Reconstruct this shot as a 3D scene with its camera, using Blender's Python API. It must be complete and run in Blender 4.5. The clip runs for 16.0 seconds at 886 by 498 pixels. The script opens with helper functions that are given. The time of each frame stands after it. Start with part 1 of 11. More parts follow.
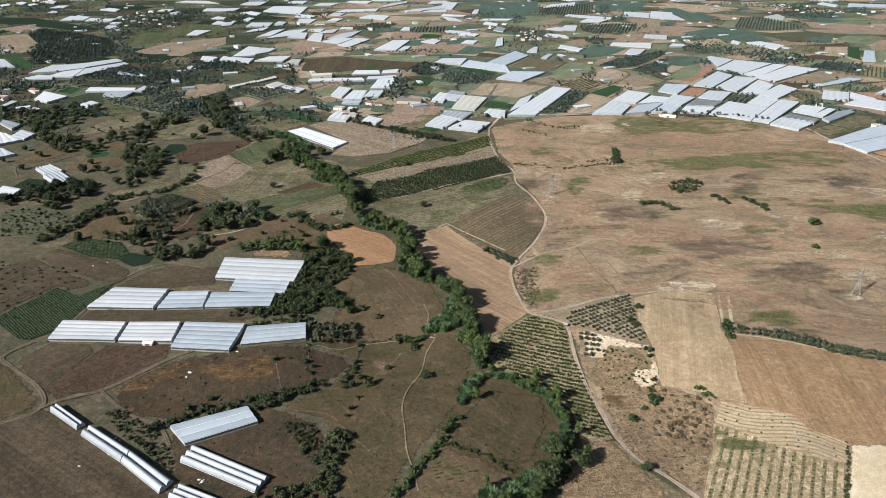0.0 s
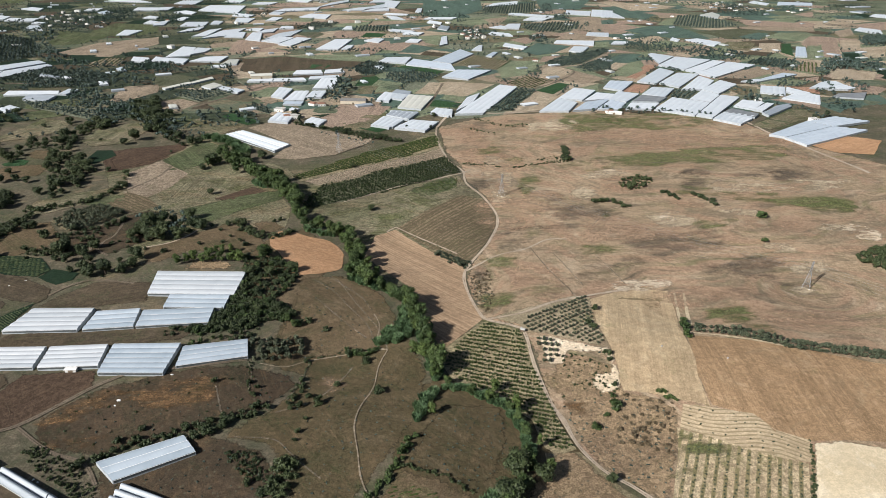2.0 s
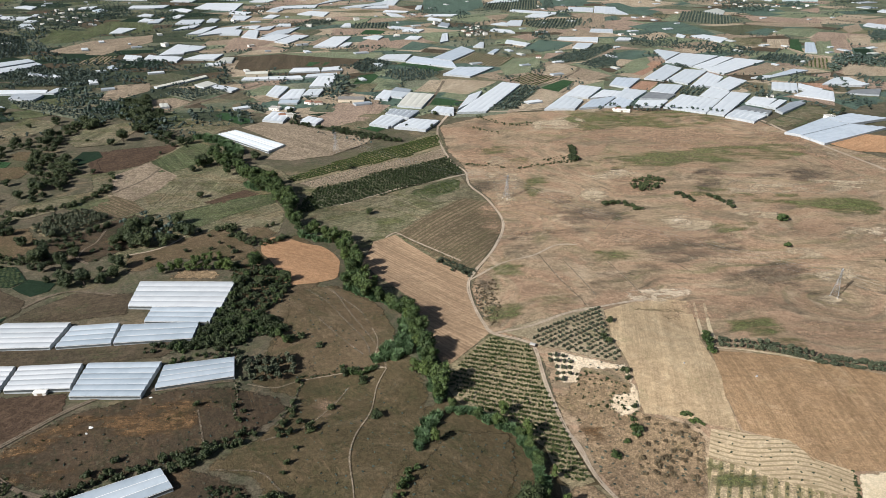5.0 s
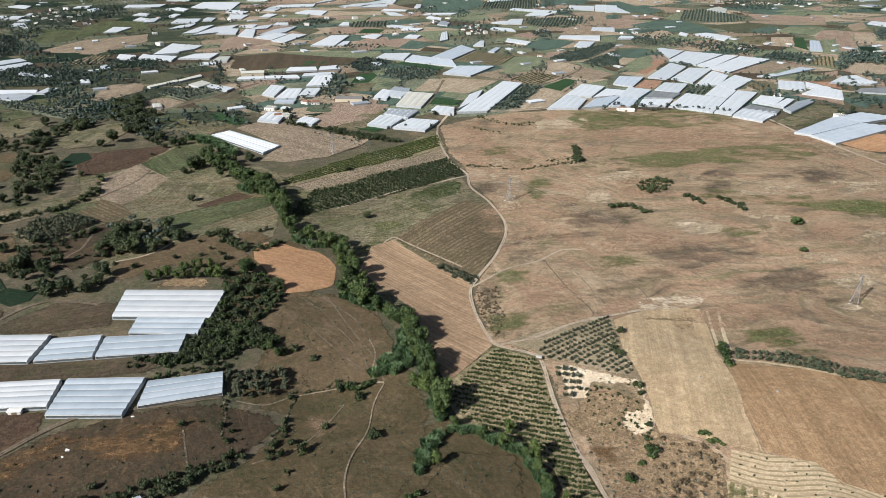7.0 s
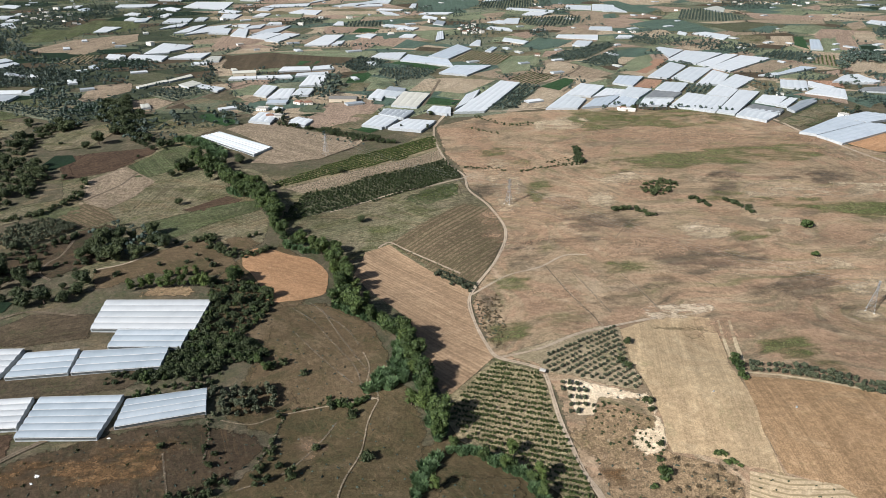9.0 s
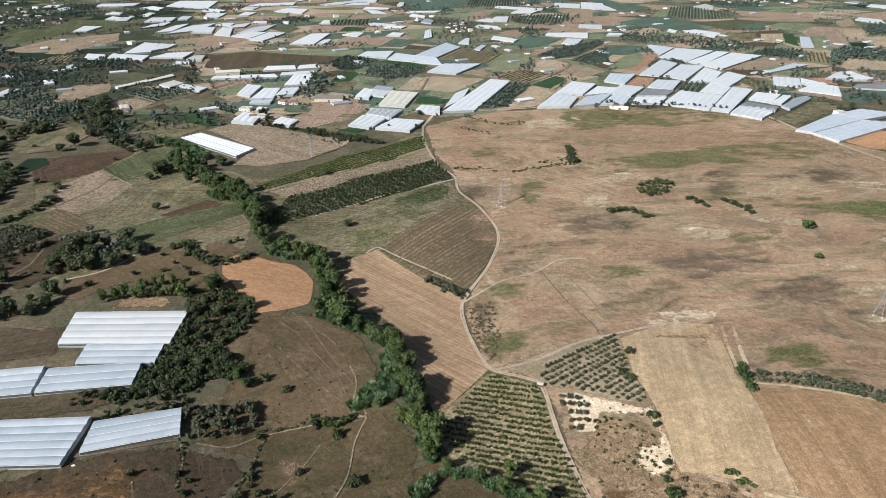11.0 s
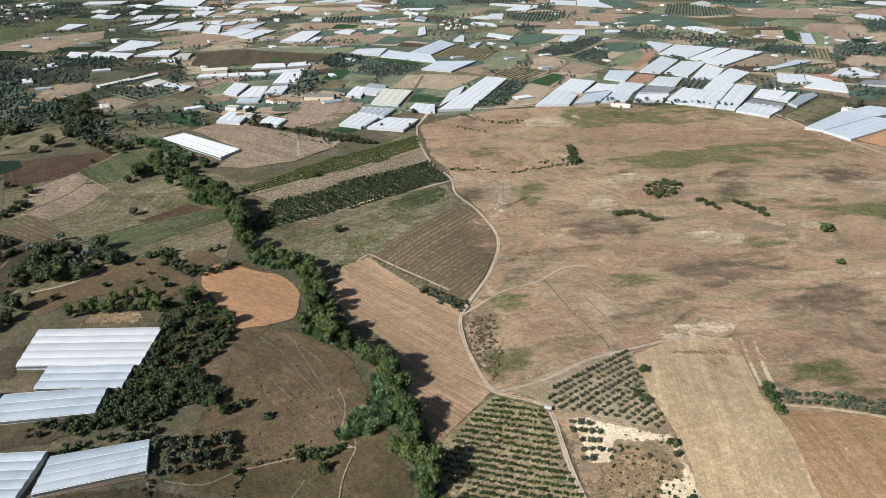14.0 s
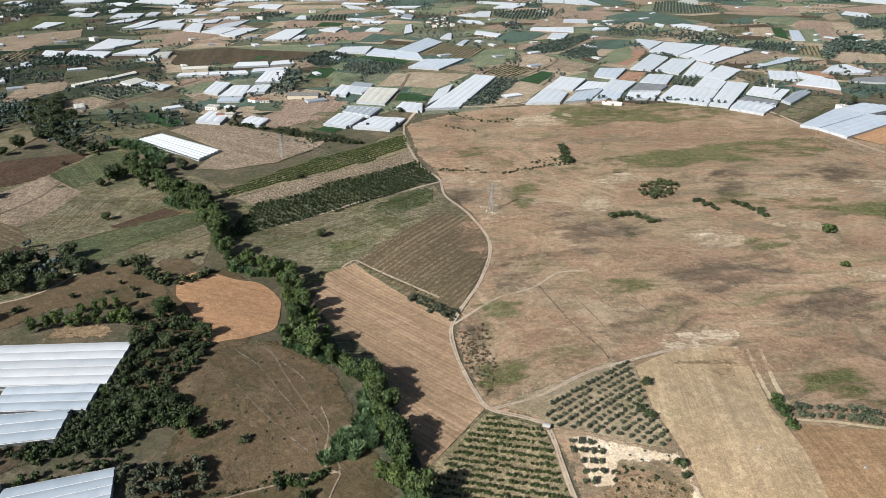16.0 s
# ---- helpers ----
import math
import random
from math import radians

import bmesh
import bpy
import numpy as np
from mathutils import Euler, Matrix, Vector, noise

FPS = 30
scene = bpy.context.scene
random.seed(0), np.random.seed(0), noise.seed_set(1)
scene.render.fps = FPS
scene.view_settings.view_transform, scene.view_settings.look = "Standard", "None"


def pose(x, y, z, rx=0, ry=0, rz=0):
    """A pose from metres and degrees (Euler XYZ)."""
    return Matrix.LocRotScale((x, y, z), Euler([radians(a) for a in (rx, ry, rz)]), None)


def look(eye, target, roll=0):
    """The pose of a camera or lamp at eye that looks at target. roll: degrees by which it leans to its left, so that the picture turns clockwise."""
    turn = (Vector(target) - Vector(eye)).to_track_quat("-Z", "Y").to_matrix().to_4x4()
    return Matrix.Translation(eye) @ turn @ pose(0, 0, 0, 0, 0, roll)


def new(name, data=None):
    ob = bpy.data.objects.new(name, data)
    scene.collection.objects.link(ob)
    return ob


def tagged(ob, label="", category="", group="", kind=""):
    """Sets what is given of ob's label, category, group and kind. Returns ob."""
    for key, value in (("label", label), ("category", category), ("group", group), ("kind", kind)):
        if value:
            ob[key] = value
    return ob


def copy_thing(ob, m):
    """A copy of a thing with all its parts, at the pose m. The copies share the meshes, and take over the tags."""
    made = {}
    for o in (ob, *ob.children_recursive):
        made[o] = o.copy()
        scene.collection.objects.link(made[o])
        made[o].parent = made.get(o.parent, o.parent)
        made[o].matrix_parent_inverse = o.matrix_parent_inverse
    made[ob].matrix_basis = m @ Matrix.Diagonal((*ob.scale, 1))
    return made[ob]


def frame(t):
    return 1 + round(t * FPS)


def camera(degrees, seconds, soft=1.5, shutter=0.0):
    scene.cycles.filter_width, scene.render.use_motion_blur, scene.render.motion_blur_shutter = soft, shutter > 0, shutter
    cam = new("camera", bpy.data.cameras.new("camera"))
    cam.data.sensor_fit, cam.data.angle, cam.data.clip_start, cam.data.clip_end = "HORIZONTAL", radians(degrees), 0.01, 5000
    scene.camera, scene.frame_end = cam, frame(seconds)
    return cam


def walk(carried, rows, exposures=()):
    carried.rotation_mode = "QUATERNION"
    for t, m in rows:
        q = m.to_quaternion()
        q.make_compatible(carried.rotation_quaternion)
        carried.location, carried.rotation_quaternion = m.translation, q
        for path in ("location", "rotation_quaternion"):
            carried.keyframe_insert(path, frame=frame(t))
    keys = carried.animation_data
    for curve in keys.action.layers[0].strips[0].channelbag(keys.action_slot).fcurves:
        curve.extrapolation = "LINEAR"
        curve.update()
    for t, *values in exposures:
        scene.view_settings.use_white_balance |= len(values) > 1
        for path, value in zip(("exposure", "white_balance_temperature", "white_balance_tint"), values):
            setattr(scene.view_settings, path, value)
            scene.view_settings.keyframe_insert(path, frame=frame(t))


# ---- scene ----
cam = camera(69.40, 16.0, soft=0.8)
# seconds, x, y, z, turn, tilt, roll
PATH = [
    (0, 0.027, 0.045, 250.015, -0.054, -26.352, 0.841),
    (0.5, 0.412, 5.383, 248.549, -1.312, -26.308, 0.977),
    (1, 0.172, 10.672, 247.058, -4.866, -26.238, 1.413),
    (1.5, 0.098, 15.879, 245.345, -5.063, -26.244, 1.354),
    (2, 0.348, 21.208, 243.904, -5.020, -26.273, 1.269),
    (2.5, 0.523, 26.545, 242.361, -5.010, -26.297, 1.204),
    (3, 0.695, 31.954, 240.783, -4.992, -26.288, 1.143),
    (3.5, 0.954, 37.331, 239.314, -4.981, -26.309, 1.088),
    (4, 1.177, 42.853, 237.844, -4.980, -26.332, 1.070),
    (6.5, 2.288, 70.166, 230.279, -4.924, -26.381, 0.965),
    (7, 2.560, 75.638, 228.842, -4.988, -26.365, 0.946),
    (7.5, 2.805, 80.960, 227.225, -5.074, -26.346, 0.953),
    (8, 3.029, 86.199, 225.735, -5.151, -26.316, 0.932),
    (8.5, 3.207, 91.478, 224.242, -5.229, -26.297, 0.915),
    (9, 3.491, 96.497, 222.715, -5.362, -26.293, 0.910),
    (11.5, 5.278, 122.279, 215.153, -6.689, -26.301, 0.905),
    (12, 5.589, 127.348, 213.622, -6.905, -26.318, 0.912),
    (12.5, 5.968, 132.412, 212.074, -6.922, -26.313, 0.894),
    (13, 6.382, 137.628, 210.501, -6.941, -26.330, 0.866),
    (13.5, 6.802, 142.808, 209.018, -6.904, -26.336, 0.817),
    (14, 7.275, 148.048, 207.521, -6.891, -26.321, 0.804),
    (14.5, 7.752, 153.277, 205.991, -7.303, -26.346, 0.818),
    (15, 8.168, 158.481, 204.470, -7.605, -26.362, 0.851),
    (15.5, 8.651, 163.629, 202.933, -7.719, -26.353, 0.872),
    (16, 9.121, 168.771, 201.411, -8.064, -26.352, 0.878),
]
walk(cam, [(t, pose(x, y, z, 90 + tilt, 0, turn) @ pose(0, 0, 0, 0, 0, roll)) for t, x, y, z, turn, tilt, roll in PATH], [(0, 0.39), (8, 0.44), (12, 0.47), (16, 0.47)])

# sun and sky: late-afternoon sun from behind on the left
SUN_EL, SUN_DIR = 34.0, 33.0          # elevation, and the way the shadows fall (degrees from x towards y)
world = bpy.data.worlds.new("world")
scene.world = world
world.use_nodes = True
wn = world.node_tree.nodes
sky = wn.new("ShaderNodeTexSky")
sky.sky_type, sky.sun_disc = "NISHITA", False
sky.sun_elevation, sky.sun_rotation = radians(SUN_EL), radians(270 - SUN_DIR)
sky.air_density, sky.dust_density = 1.0, 1.5
wn["Background"].inputs["Strength"].default_value = 0.050
world.node_tree.links.new(sky.outputs[0], wn["Background"].inputs["Color"])
sun = new("sun", bpy.data.lights.new("sun", "SUN"))
sun.data.energy, sun.data.angle, sun.data.color = 5.0, radians(0.53), (1.0, 0.985, 0.965)
sd = radians(SUN_DIR)
sun.matrix_world = look((0, 0, 600), (600 * math.cos(sd) * math.cos(radians(SUN_EL)), 600 * math.sin(sd) * math.cos(radians(SUN_EL)), 600 - 600 * math.sin(radians(SUN_EL))))

# ---- materials ----
class Graph:
    """Short names for the nodes of one material."""

    def __init__(self, name):
        self.mat = bpy.data.materials.new(name)
        self.mat.use_nodes = True
        self.t = self.mat.node_tree
        self.bsdf = self.t.nodes["Principled BSDF"]
        self.out = self.t.nodes["Material Output"]

    def put(self, socket, value):
        if isinstance(value, bpy.types.NodeSocket):
            self.t.links.new(value, socket)
        elif isinstance(value, tuple) and len(value) == 3 and socket.type == "RGBA":
            socket.default_value = (*value, 1)
        else:
            socket.default_value = value

    def coord(self, kind="Object", scale=None):
        c = self.t.nodes.new("ShaderNodeTexCoord").outputs[kind]
        if scale is None:
            return c
        m = self.t.nodes.new("ShaderNodeMapping")
        self.put(m.inputs["Vector"], c)
        m.inputs["Scale"].default_value = scale
        return m.outputs[0]

    def noise(self, vec, size, detail=3.0, rough=0.55, distort=0.0):
        """Noise whose patches are about size metres across, 0 to 1."""
        n = self.t.nodes.new("ShaderNodeTexNoise")
        self.put(n.inputs["Vector"], vec)
        n.inputs["Scale"].default_value = 1.0 / size
        n.inputs["Detail"].default_value, n.inputs["Roughness"].default_value, n.inputs["Distortion"].default_value = detail, rough, distort
        return n.outputs["Fac"]

    def spots(self, vec, size):
        n = self.t.nodes.new("ShaderNodeTexVoronoi")
        self.put(n.inputs["Vector"], vec)
        n.inputs["Scale"].default_value = 1.0 / size
        return n.outputs["Distance"]

    def wave(self, vec, gap, distort=1.0, dscale=0.3):
        """Stripes across x, gap metres apart."""
        n = self.t.nodes.new("ShaderNodeTexWave")
        n.wave_type, n.bands_direction, n.wave_profile = "BANDS", "X", "SIN"
        self.put(n.inputs["Vector"], vec)
        n.inputs["Scale"].default_value = 0.314 / gap
        n.inputs["Distortion"].default_value, n.inputs["Detail"].default_value, n.inputs["Detail Scale"].default_value = distort, 2.0, dscale
        return n.outputs["Fac"]

    def ramp(self, fac, lo, hi):
        """fac from lo..hi onto 0..1, eased."""
        n = self.t.nodes.new("ShaderNodeMapRange")
        n.interpolation_type = "SMOOTHSTEP"
        self.put(n.inputs["Value"], fac)
        n.inputs["From Min"].default_value, n.inputs["From Max"].default_value = lo, hi
        return n.outputs["Result"]

    def math(self, op, a, b=0.0):
        n = self.t.nodes.new("ShaderNodeMath")
        n.operation = op
        self.put(n.inputs[0], a)
        self.put(n.inputs[1], b)
        return n.outputs[0]

    def mix(self, fac, a, b, kind="MIX"):
        n = self.t.nodes.new("ShaderNodeMix")
        n.data_type, n.blend_type = "RGBA", kind
        self.put(n.inputs[0], fac)
        self.put(n.inputs[6], a)
        self.put(n.inputs[7], b)
        return n.outputs[2]

    def attr(self, name):
        n = self.t.nodes.new("ShaderNodeAttribute")
        n.attribute_name = name
        return n.outputs["Fac"]

    def random(self):
        return self.t.nodes.new("ShaderNodeObjectInfo").outputs["Random"]

    def island(self):
        return self.t.nodes.new("ShaderNodeNewGeometry").outputs["Random Per Island"]

    def bump(self, height, strength, dist):
        n = self.t.nodes.new("ShaderNodeBump")
        n.inputs["Strength"].default_value, n.inputs["Distance"].default_value = strength, dist
        self.put(n.inputs["Height"], height)
        self.t.links.new(n.outputs[0], self.bsdf.inputs["Normal"])

    def done(self, color, rough=0.9, metal=0.0, spec=0.2):
        self.put(self.bsdf.inputs["Base Color"], color)
        self.put(self.bsdf.inputs["Roughness"], rough)
        self.bsdf.inputs["Metallic"].default_value = metal
        self.bsdf.inputs["Specular IOR Level"].default_value = spec
        return self.mat

    def fade(self, reach, size, core=0.35, most=1.0, streaky=False):
        """Lets the sheet thin out ragged towards its rim, over reach metres; streaky: broken up all over, in drawn-out wisps."""
        o = self.coord("Object", (0.4, 1.0, 1.0)) if streaky else self.coord()
        edge = self.math("DIVIDE", self.attr("rim"), reach)
        n = self.math("ADD", self.noise(o, size, 5, 0.65), self.math("MULTIPLY", self.noise(o, size * 5, 2), 0.6))
        if streaky:
            edge = self.math("MULTIPLY", self.math("MINIMUM", edge, 1.0), 0.75)
            n = self.math("ADD", self.noise(o, size, 8, 0.72), self.math("MULTIPLY", self.math("SUBTRACT", self.noise(o, size * 4, 3), 0.2), 1.0))
        keep = self.ramp(self.math("ADD", edge, self.math("MULTIPLY", self.math("SUBTRACT", n, 0.8), 2.2)), 0.3, 0.3 + core)
        keep = self.math("MULTIPLY", keep, most)
        clear = self.t.nodes.new("ShaderNodeBsdfTransparent")
        m = self.t.nodes.new("ShaderNodeMixShader")
        self.put(m.inputs[0], keep)
        self.t.links.new(clear.outputs[0], m.inputs[1])
        self.t.links.new(self.bsdf.outputs[0], m.inputs[2])
        self.t.links.new(m.outputs[0], self.out.inputs["Surface"])


def earth(name, a, b, c, weed=(0.10, 0.11, 0.04), weeds=0.3, gap=0.0, line=0.4, green=None, fade=None, stones=0.0, big=45.0, streak=None, grain=0.75, cool=1.0, trail=None):
    """Soil or dry grass: tones a and b in broad patches, c in small ones, weeds in blots; with furrows gap metres apart
    along the field's own rows, and a strip of green on each when given."""
    g = Graph(name)
    # cool shifts the tones to blue, on the farther fields in place of haze
    a, b, c, weed = [(t[0] * (1 - 0.045 * cool), t[1], t[2] * (1 + 0.09 * cool)) for t in (a, b, c, weed)]
    o = g.coord()
    uv = g.coord("UV")
    col = g.mix(g.ramp(g.noise(o, big, 4, 0.6, 0.4), 0.36, 0.66), a, b)
    col = g.mix(g.math("MULTIPLY", g.ramp(g.noise(o, big * 0.22, 4, 0.65, 0.6), 0.5, 0.72), 0.75), col, c)
    if weeds:
        w = g.math("MULTIPLY", g.ramp(g.noise(o, big * 0.6, 5, 0.7), 0.62 - weeds * 0.3, 0.80 - weeds * 0.2), g.ramp(g.noise(o, 2.2, 4, 0.7), 0.38, 0.62))
        col = g.mix(w, col, weed)
    for k, (tone, seed, lo, amount) in enumerate(streak or ()):
        m = g.t.nodes.new("ShaderNodeMapping")
        g.put(m.inputs["Vector"], o)
        m.inputs["Location"].default_value = (seed * 17.0, seed * 5.0, seed)
        m.inputs["Rotation"].default_value = (0, 0, 0.16 - 0.07 * k)
        m.inputs["Scale"].default_value = (0.015, 0.032, 1)
        n = g.noise(m.outputs[0], 1.0, 9, 0.68, 0.15)
        col = g.mix(g.math("MULTIPLY", g.ramp(n, lo, lo + 0.13), amount), col, tone)
    if trail:
        turn, amount = trail
        for k in (0, 1):
            t = g.t.nodes.new("ShaderNodeMapping")
            t.vector_type = "TEXTURE"
            g.put(t.inputs["Vector"], o)
            t.inputs["Rotation"].default_value = (0, 0, radians(turn + 14 * k))
            t.inputs["Scale"].default_value = (38 + 30 * k, 1.5 - 0.4 * k, 1)
            n = g.noise(t.outputs[0], 1.0, 3, 0.6, 0.8)
            thin = g.math("MULTIPLY", g.ramp(n, 0.56, 0.66), g.ramp(g.noise(o, 30 + 20 * k, 3, 0.6), 0.42, 0.6))
            col = g.mix(g.math("MULTIPLY", thin, amount), col, c if k == 0 else weed)
    fine = g.noise(o, 0.8, 6, 0.8)
    tuft = g.ramp(g.noise(o, 3.2, 8, 0.8), 0.41, 0.61)
    col = g.mix(grain, col, g.mix(tuft, (0.55, 0.54, 0.52), (1.28, 1.26, 1.24)), "MULTIPLY")
    col = g.mix(grain * 0.9, col, g.mix(g.ramp(fine, 0.38, 0.62), (0.60, 0.60, 0.60), (1.34, 1.34, 1.34)), "MULTIPLY")
    speck = g.math("MULTIPLY", g.ramp(g.noise(o, 1.7, 5, 0.7), 0.57, 0.66), g.ramp(g.noise(o, 17.0, 3, 0.6), 0.4, 0.62))
    col = g.mix(g.math("MULTIPLY", speck, grain * 0.75), col, weed)
    relief = g.math("ADD", g.math("MULTIPLY", fine, 0.5), tuft)
    if gap:
        drag = g.math("ADD", g.math("MULTIPLY", g.noise(g.coord("UV", (0.9 / gap, 0.010, 1)), 1.0, 6, 0.8), 0.6), g.math("MULTIPLY", g.noise(g.coord("UV", (0.14 / gap, 0.005, 1)), 1.0, 3, 0.6), 0.4))
        col = g.mix(line, col, g.mix(g.ramp(drag, 0.39, 0.61), (0.60, 0.59, 0.58), (1.34, 1.33, 1.32)), "MULTIPLY")
        if gap > 2.5:
            f = g.wave(uv, gap, 0.4, 0.05)
            col = g.mix(line, col, g.mix(f, (0.84, 0.83, 0.83), (1.09, 1.09, 1.09)), "MULTIPLY")
            if green:
                col = g.mix(g.math("MULTIPLY", g.ramp(f, 0.55, 0.8), g.ramp(g.noise(o, 5, 4, 0.7), 0.3, 0.5)), col, green)
            relief = g.math("ADD", relief, g.math("MULTIPLY", f, 0.3))
    if stones:
        col = g.mix(g.math("MULTIPLY", g.ramp(g.spots(o, 4.0), 0.22, 0.12), stones), col, (0.10, 0.09, 0.06))
    g.bump(relief, min(0.8, grain), 0.3)
    if fade:
        g.fade(*fade)
    return g.done(col, 0.95, 0, 0.1)


def leafage(name, dark, light, tip, rough=0.6):
    """Leaves: a tone for each plant, another for each clump, and lighter tips high up."""
    g = Graph(name)
    col = g.mix(g.island(), tuple(0.72 * v for v in dark), tuple(1.25 * v for v in light))
    col = g.mix(g.math("MULTIPLY", g.ramp(g.noise(g.coord(), 1.6, 2), 0.45, 0.75), 0.5), col, tip)
    col = g.mix(1.0, col, g.mix(g.random(), (0.72, 0.76, 0.75), (1.28, 1.2, 1.15)), "MULTIPLY")
    g.bsdf.inputs["Subsurface Weight"].default_value = 0.0
    return g.done(col, rough, 0, 0.25)


def film(name, tone, dirt, rib=2.5, rough=0.42):
    """Greenhouse plastic over hoops: hoop lines across, dust and sagging folds."""
    g = Graph(name)
    uv, o = g.coord("UV"), g.coord()
    hoop = g.ramp(g.wave(uv, rib, 0.05), 0.86, 0.98)
    col = g.mix(g.ramp(g.noise(o, 9, 4, 0.6), 0.4, 0.75), tone, dirt)
    col = g.mix(g.math("MULTIPLY", g.ramp(g.noise(g.coord("UV", (1.2, 0.12, 1)), 1.0, 4, 0.7), 0.45, 0.8), 0.35), col, dirt)
    col = g.mix(g.math("MULTIPLY", hoop, 0.04), col, (dirt[0] * 0.62, dirt[1] * 0.64, dirt[2] * 0.66))
    col = g.mix(1.0, col, g.mix(g.random(), (0.80, 0.83, 0.85), (1.05, 1.05, 1.05)), "MULTIPLY")
    g.bump(g.math("ADD", g.math("MULTIPLY", hoop, 0.3), g.noise(o, 1.4, 3)), 0.3, 0.1)
    return g.done(col, rough, 0, 0.45)


def plain(name, a, b, size=1.0, rough=0.8, metal=0.0, spec=0.3):
    g = Graph(name)
    o = g.coord()
    col = g.mix(g.ramp(g.noise(o, size, 4, 0.65), 0.35, 0.7), a, b)
    col = g.mix(0.6, col, g.mix(g.random(), (0.82, 0.82, 0.82), (1.12, 1.12, 1.12)), "MULTIPLY")
    g.bump(g.noise(o, size * 0.2, 3), 0.3, 0.03)
    return g.done(col, rough, metal, spec)


M = {}
M["land"] = earth("dry_scrubland", (0.150, 0.113, 0.067), (0.107, 0.092, 0.051), (0.228, 0.166, 0.100), (0.062, 0.073, 0.034), 0.6, grain=0.5, cool=2.0, stones=0.5,
    streak=[((0.091, 0.095, 0.049), 2, 0.5, 0.7), ((0.232, 0.177, 0.110), 4, 0.54, 0.6), ((0.073, 0.071, 0.043), 8, 0.56, 0.7)])
M["plateau"] = earth("dry_grass_plateau", (0.372, 0.269, 0.173), (0.298, 0.222, 0.142), (0.449, 0.336, 0.222), (0.170, 0.150, 0.086), 0.45, big=55, grain=0.5, cool=0.2,
    streak=[((0.175, 0.140, 0.095), 1, 0.47, 0.75), ((0.440, 0.345, 0.242), 3, 0.53, 0.75), ((0.164, 0.157, 0.074), 7, 0.53, 0.65), ((0.358, 0.227, 0.151), 9, 0.46, 0.6), ((0.133, 0.106, 0.074), 12, 0.55, 0.85)], trail=(-52, 0.28), fade=(4.0, 3.0, 0.5))
M["straw"] = earth("cut_straw", (0.455, 0.345, 0.215), (0.395, 0.292, 0.180), (0.505, 0.395, 0.255), (0.27, 0.235, 0.13), 0.2, 1.5, 0.45, grain=0.4, cool=0, streak=[((0.51, 0.405, 0.265), 2, 0.52, 0.6), ((0.35, 0.26, 0.165), 6, 0.54, 0.6)])
M["tan"] = earth("tilled_tan_soil", (0.352, 0.232, 0.132), (0.301, 0.197, 0.112), (0.419, 0.284, 0.170), (0.18, 0.155, 0.07), 0.12, 1.6, 0.45, grain=0.42, cool=0, streak=[((0.41, 0.305, 0.19), 2, 0.52, 0.5), ((0.235, 0.165, 0.1), 8, 0.55, 0.5)])
M["tan_green"] = earth("tan_stubble_with_weeds", (0.235, 0.191, 0.110), (0.181, 0.162, 0.085), (0.295, 0.238, 0.140), (0.097, 0.107, 0.045), 0.5, 3.0, 0.75, streak=[((0.097, 0.107, 0.045), 2, 0.5, 0.7), ((0.227, 0.174, 0.108), 5, 0.5, 0.6)], cool=1.7, fade=(2.2, 2.4, 0.5))
M["pink"] = earth("ploughed_light_brown_soil", (0.345, 0.240, 0.152), (0.300, 0.206, 0.131), (0.390, 0.280, 0.180), (0.2, 0.15, 0.08), 0.1, 2.6, 0.6, grain=0.32, cool=0, streak=[((0.40, 0.29, 0.19), 2, 0.52, 0.5), ((0.25, 0.175, 0.115), 8, 0.54, 0.5)])
M["brown"] = earth("ploughed_dark_soil", (0.098, 0.066, 0.045), (0.084, 0.057, 0.040), (0.118, 0.080, 0.054), (0.06, 0.052, 0.032), 0.05, 1.6, 0.5, cool=0.0, grain=0.6, fade=(2.2, 2.4, 0.5))
M["fallow"] = earth("brown_fallow", (0.102, 0.076, 0.048), (0.083, 0.065, 0.042), (0.136, 0.104, 0.067), (0.062, 0.066, 0.031), 0.35, 1.8, 0.6, streak=[((0.074, 0.065, 0.040), 5, 0.52, 0.6)], grain=0.5, cool=0.7, fade=(2.2, 2.4, 0.5))
M["red"] = earth("orange_tilled_soil", (0.45, 0.265, 0.148), (0.41, 0.24, 0.132), (0.48, 0.30, 0.175), (0.3, 0.2, 0.1), 0.0, 2.2, 0.35, grain=0.4, cool=0)
M["scrub"] = earth("brown_scrub_hillside", (0.092, 0.061, 0.035), (0.068, 0.048, 0.028), (0.145, 0.090, 0.046), (0.039, 0.041, 0.019), 0.55, stones=0.8, grain=0.5, cool=1.7, trail=(-70, 0.6), fade=(4.0, 3.0, 0.5))
M["scrub_tan"] = earth("tan_thorny_scrub", (0.336, 0.243, 0.149), (0.261, 0.185, 0.117), (0.436, 0.318, 0.198), (0.165, 0.140, 0.067), 0.4, stones=0.8, cool=0, fade=(4.0, 3.0, 0.5))
M["pasture"] = earth("olive_brown_pasture", (0.113, 0.084, 0.046), (0.091, 0.071, 0.038), (0.158, 0.112, 0.064), (0.057, 0.061, 0.027), 0.5, grain=0.5, cool=0.3, stones=0.4, streak=[((0.163, 0.126, 0.077), 4, 0.52, 0.6), ((0.062, 0.061, 0.031), 6, 0.53, 0.7)], trail=(-62, 0.8), fade=(4.0, 3.0, 0.5))
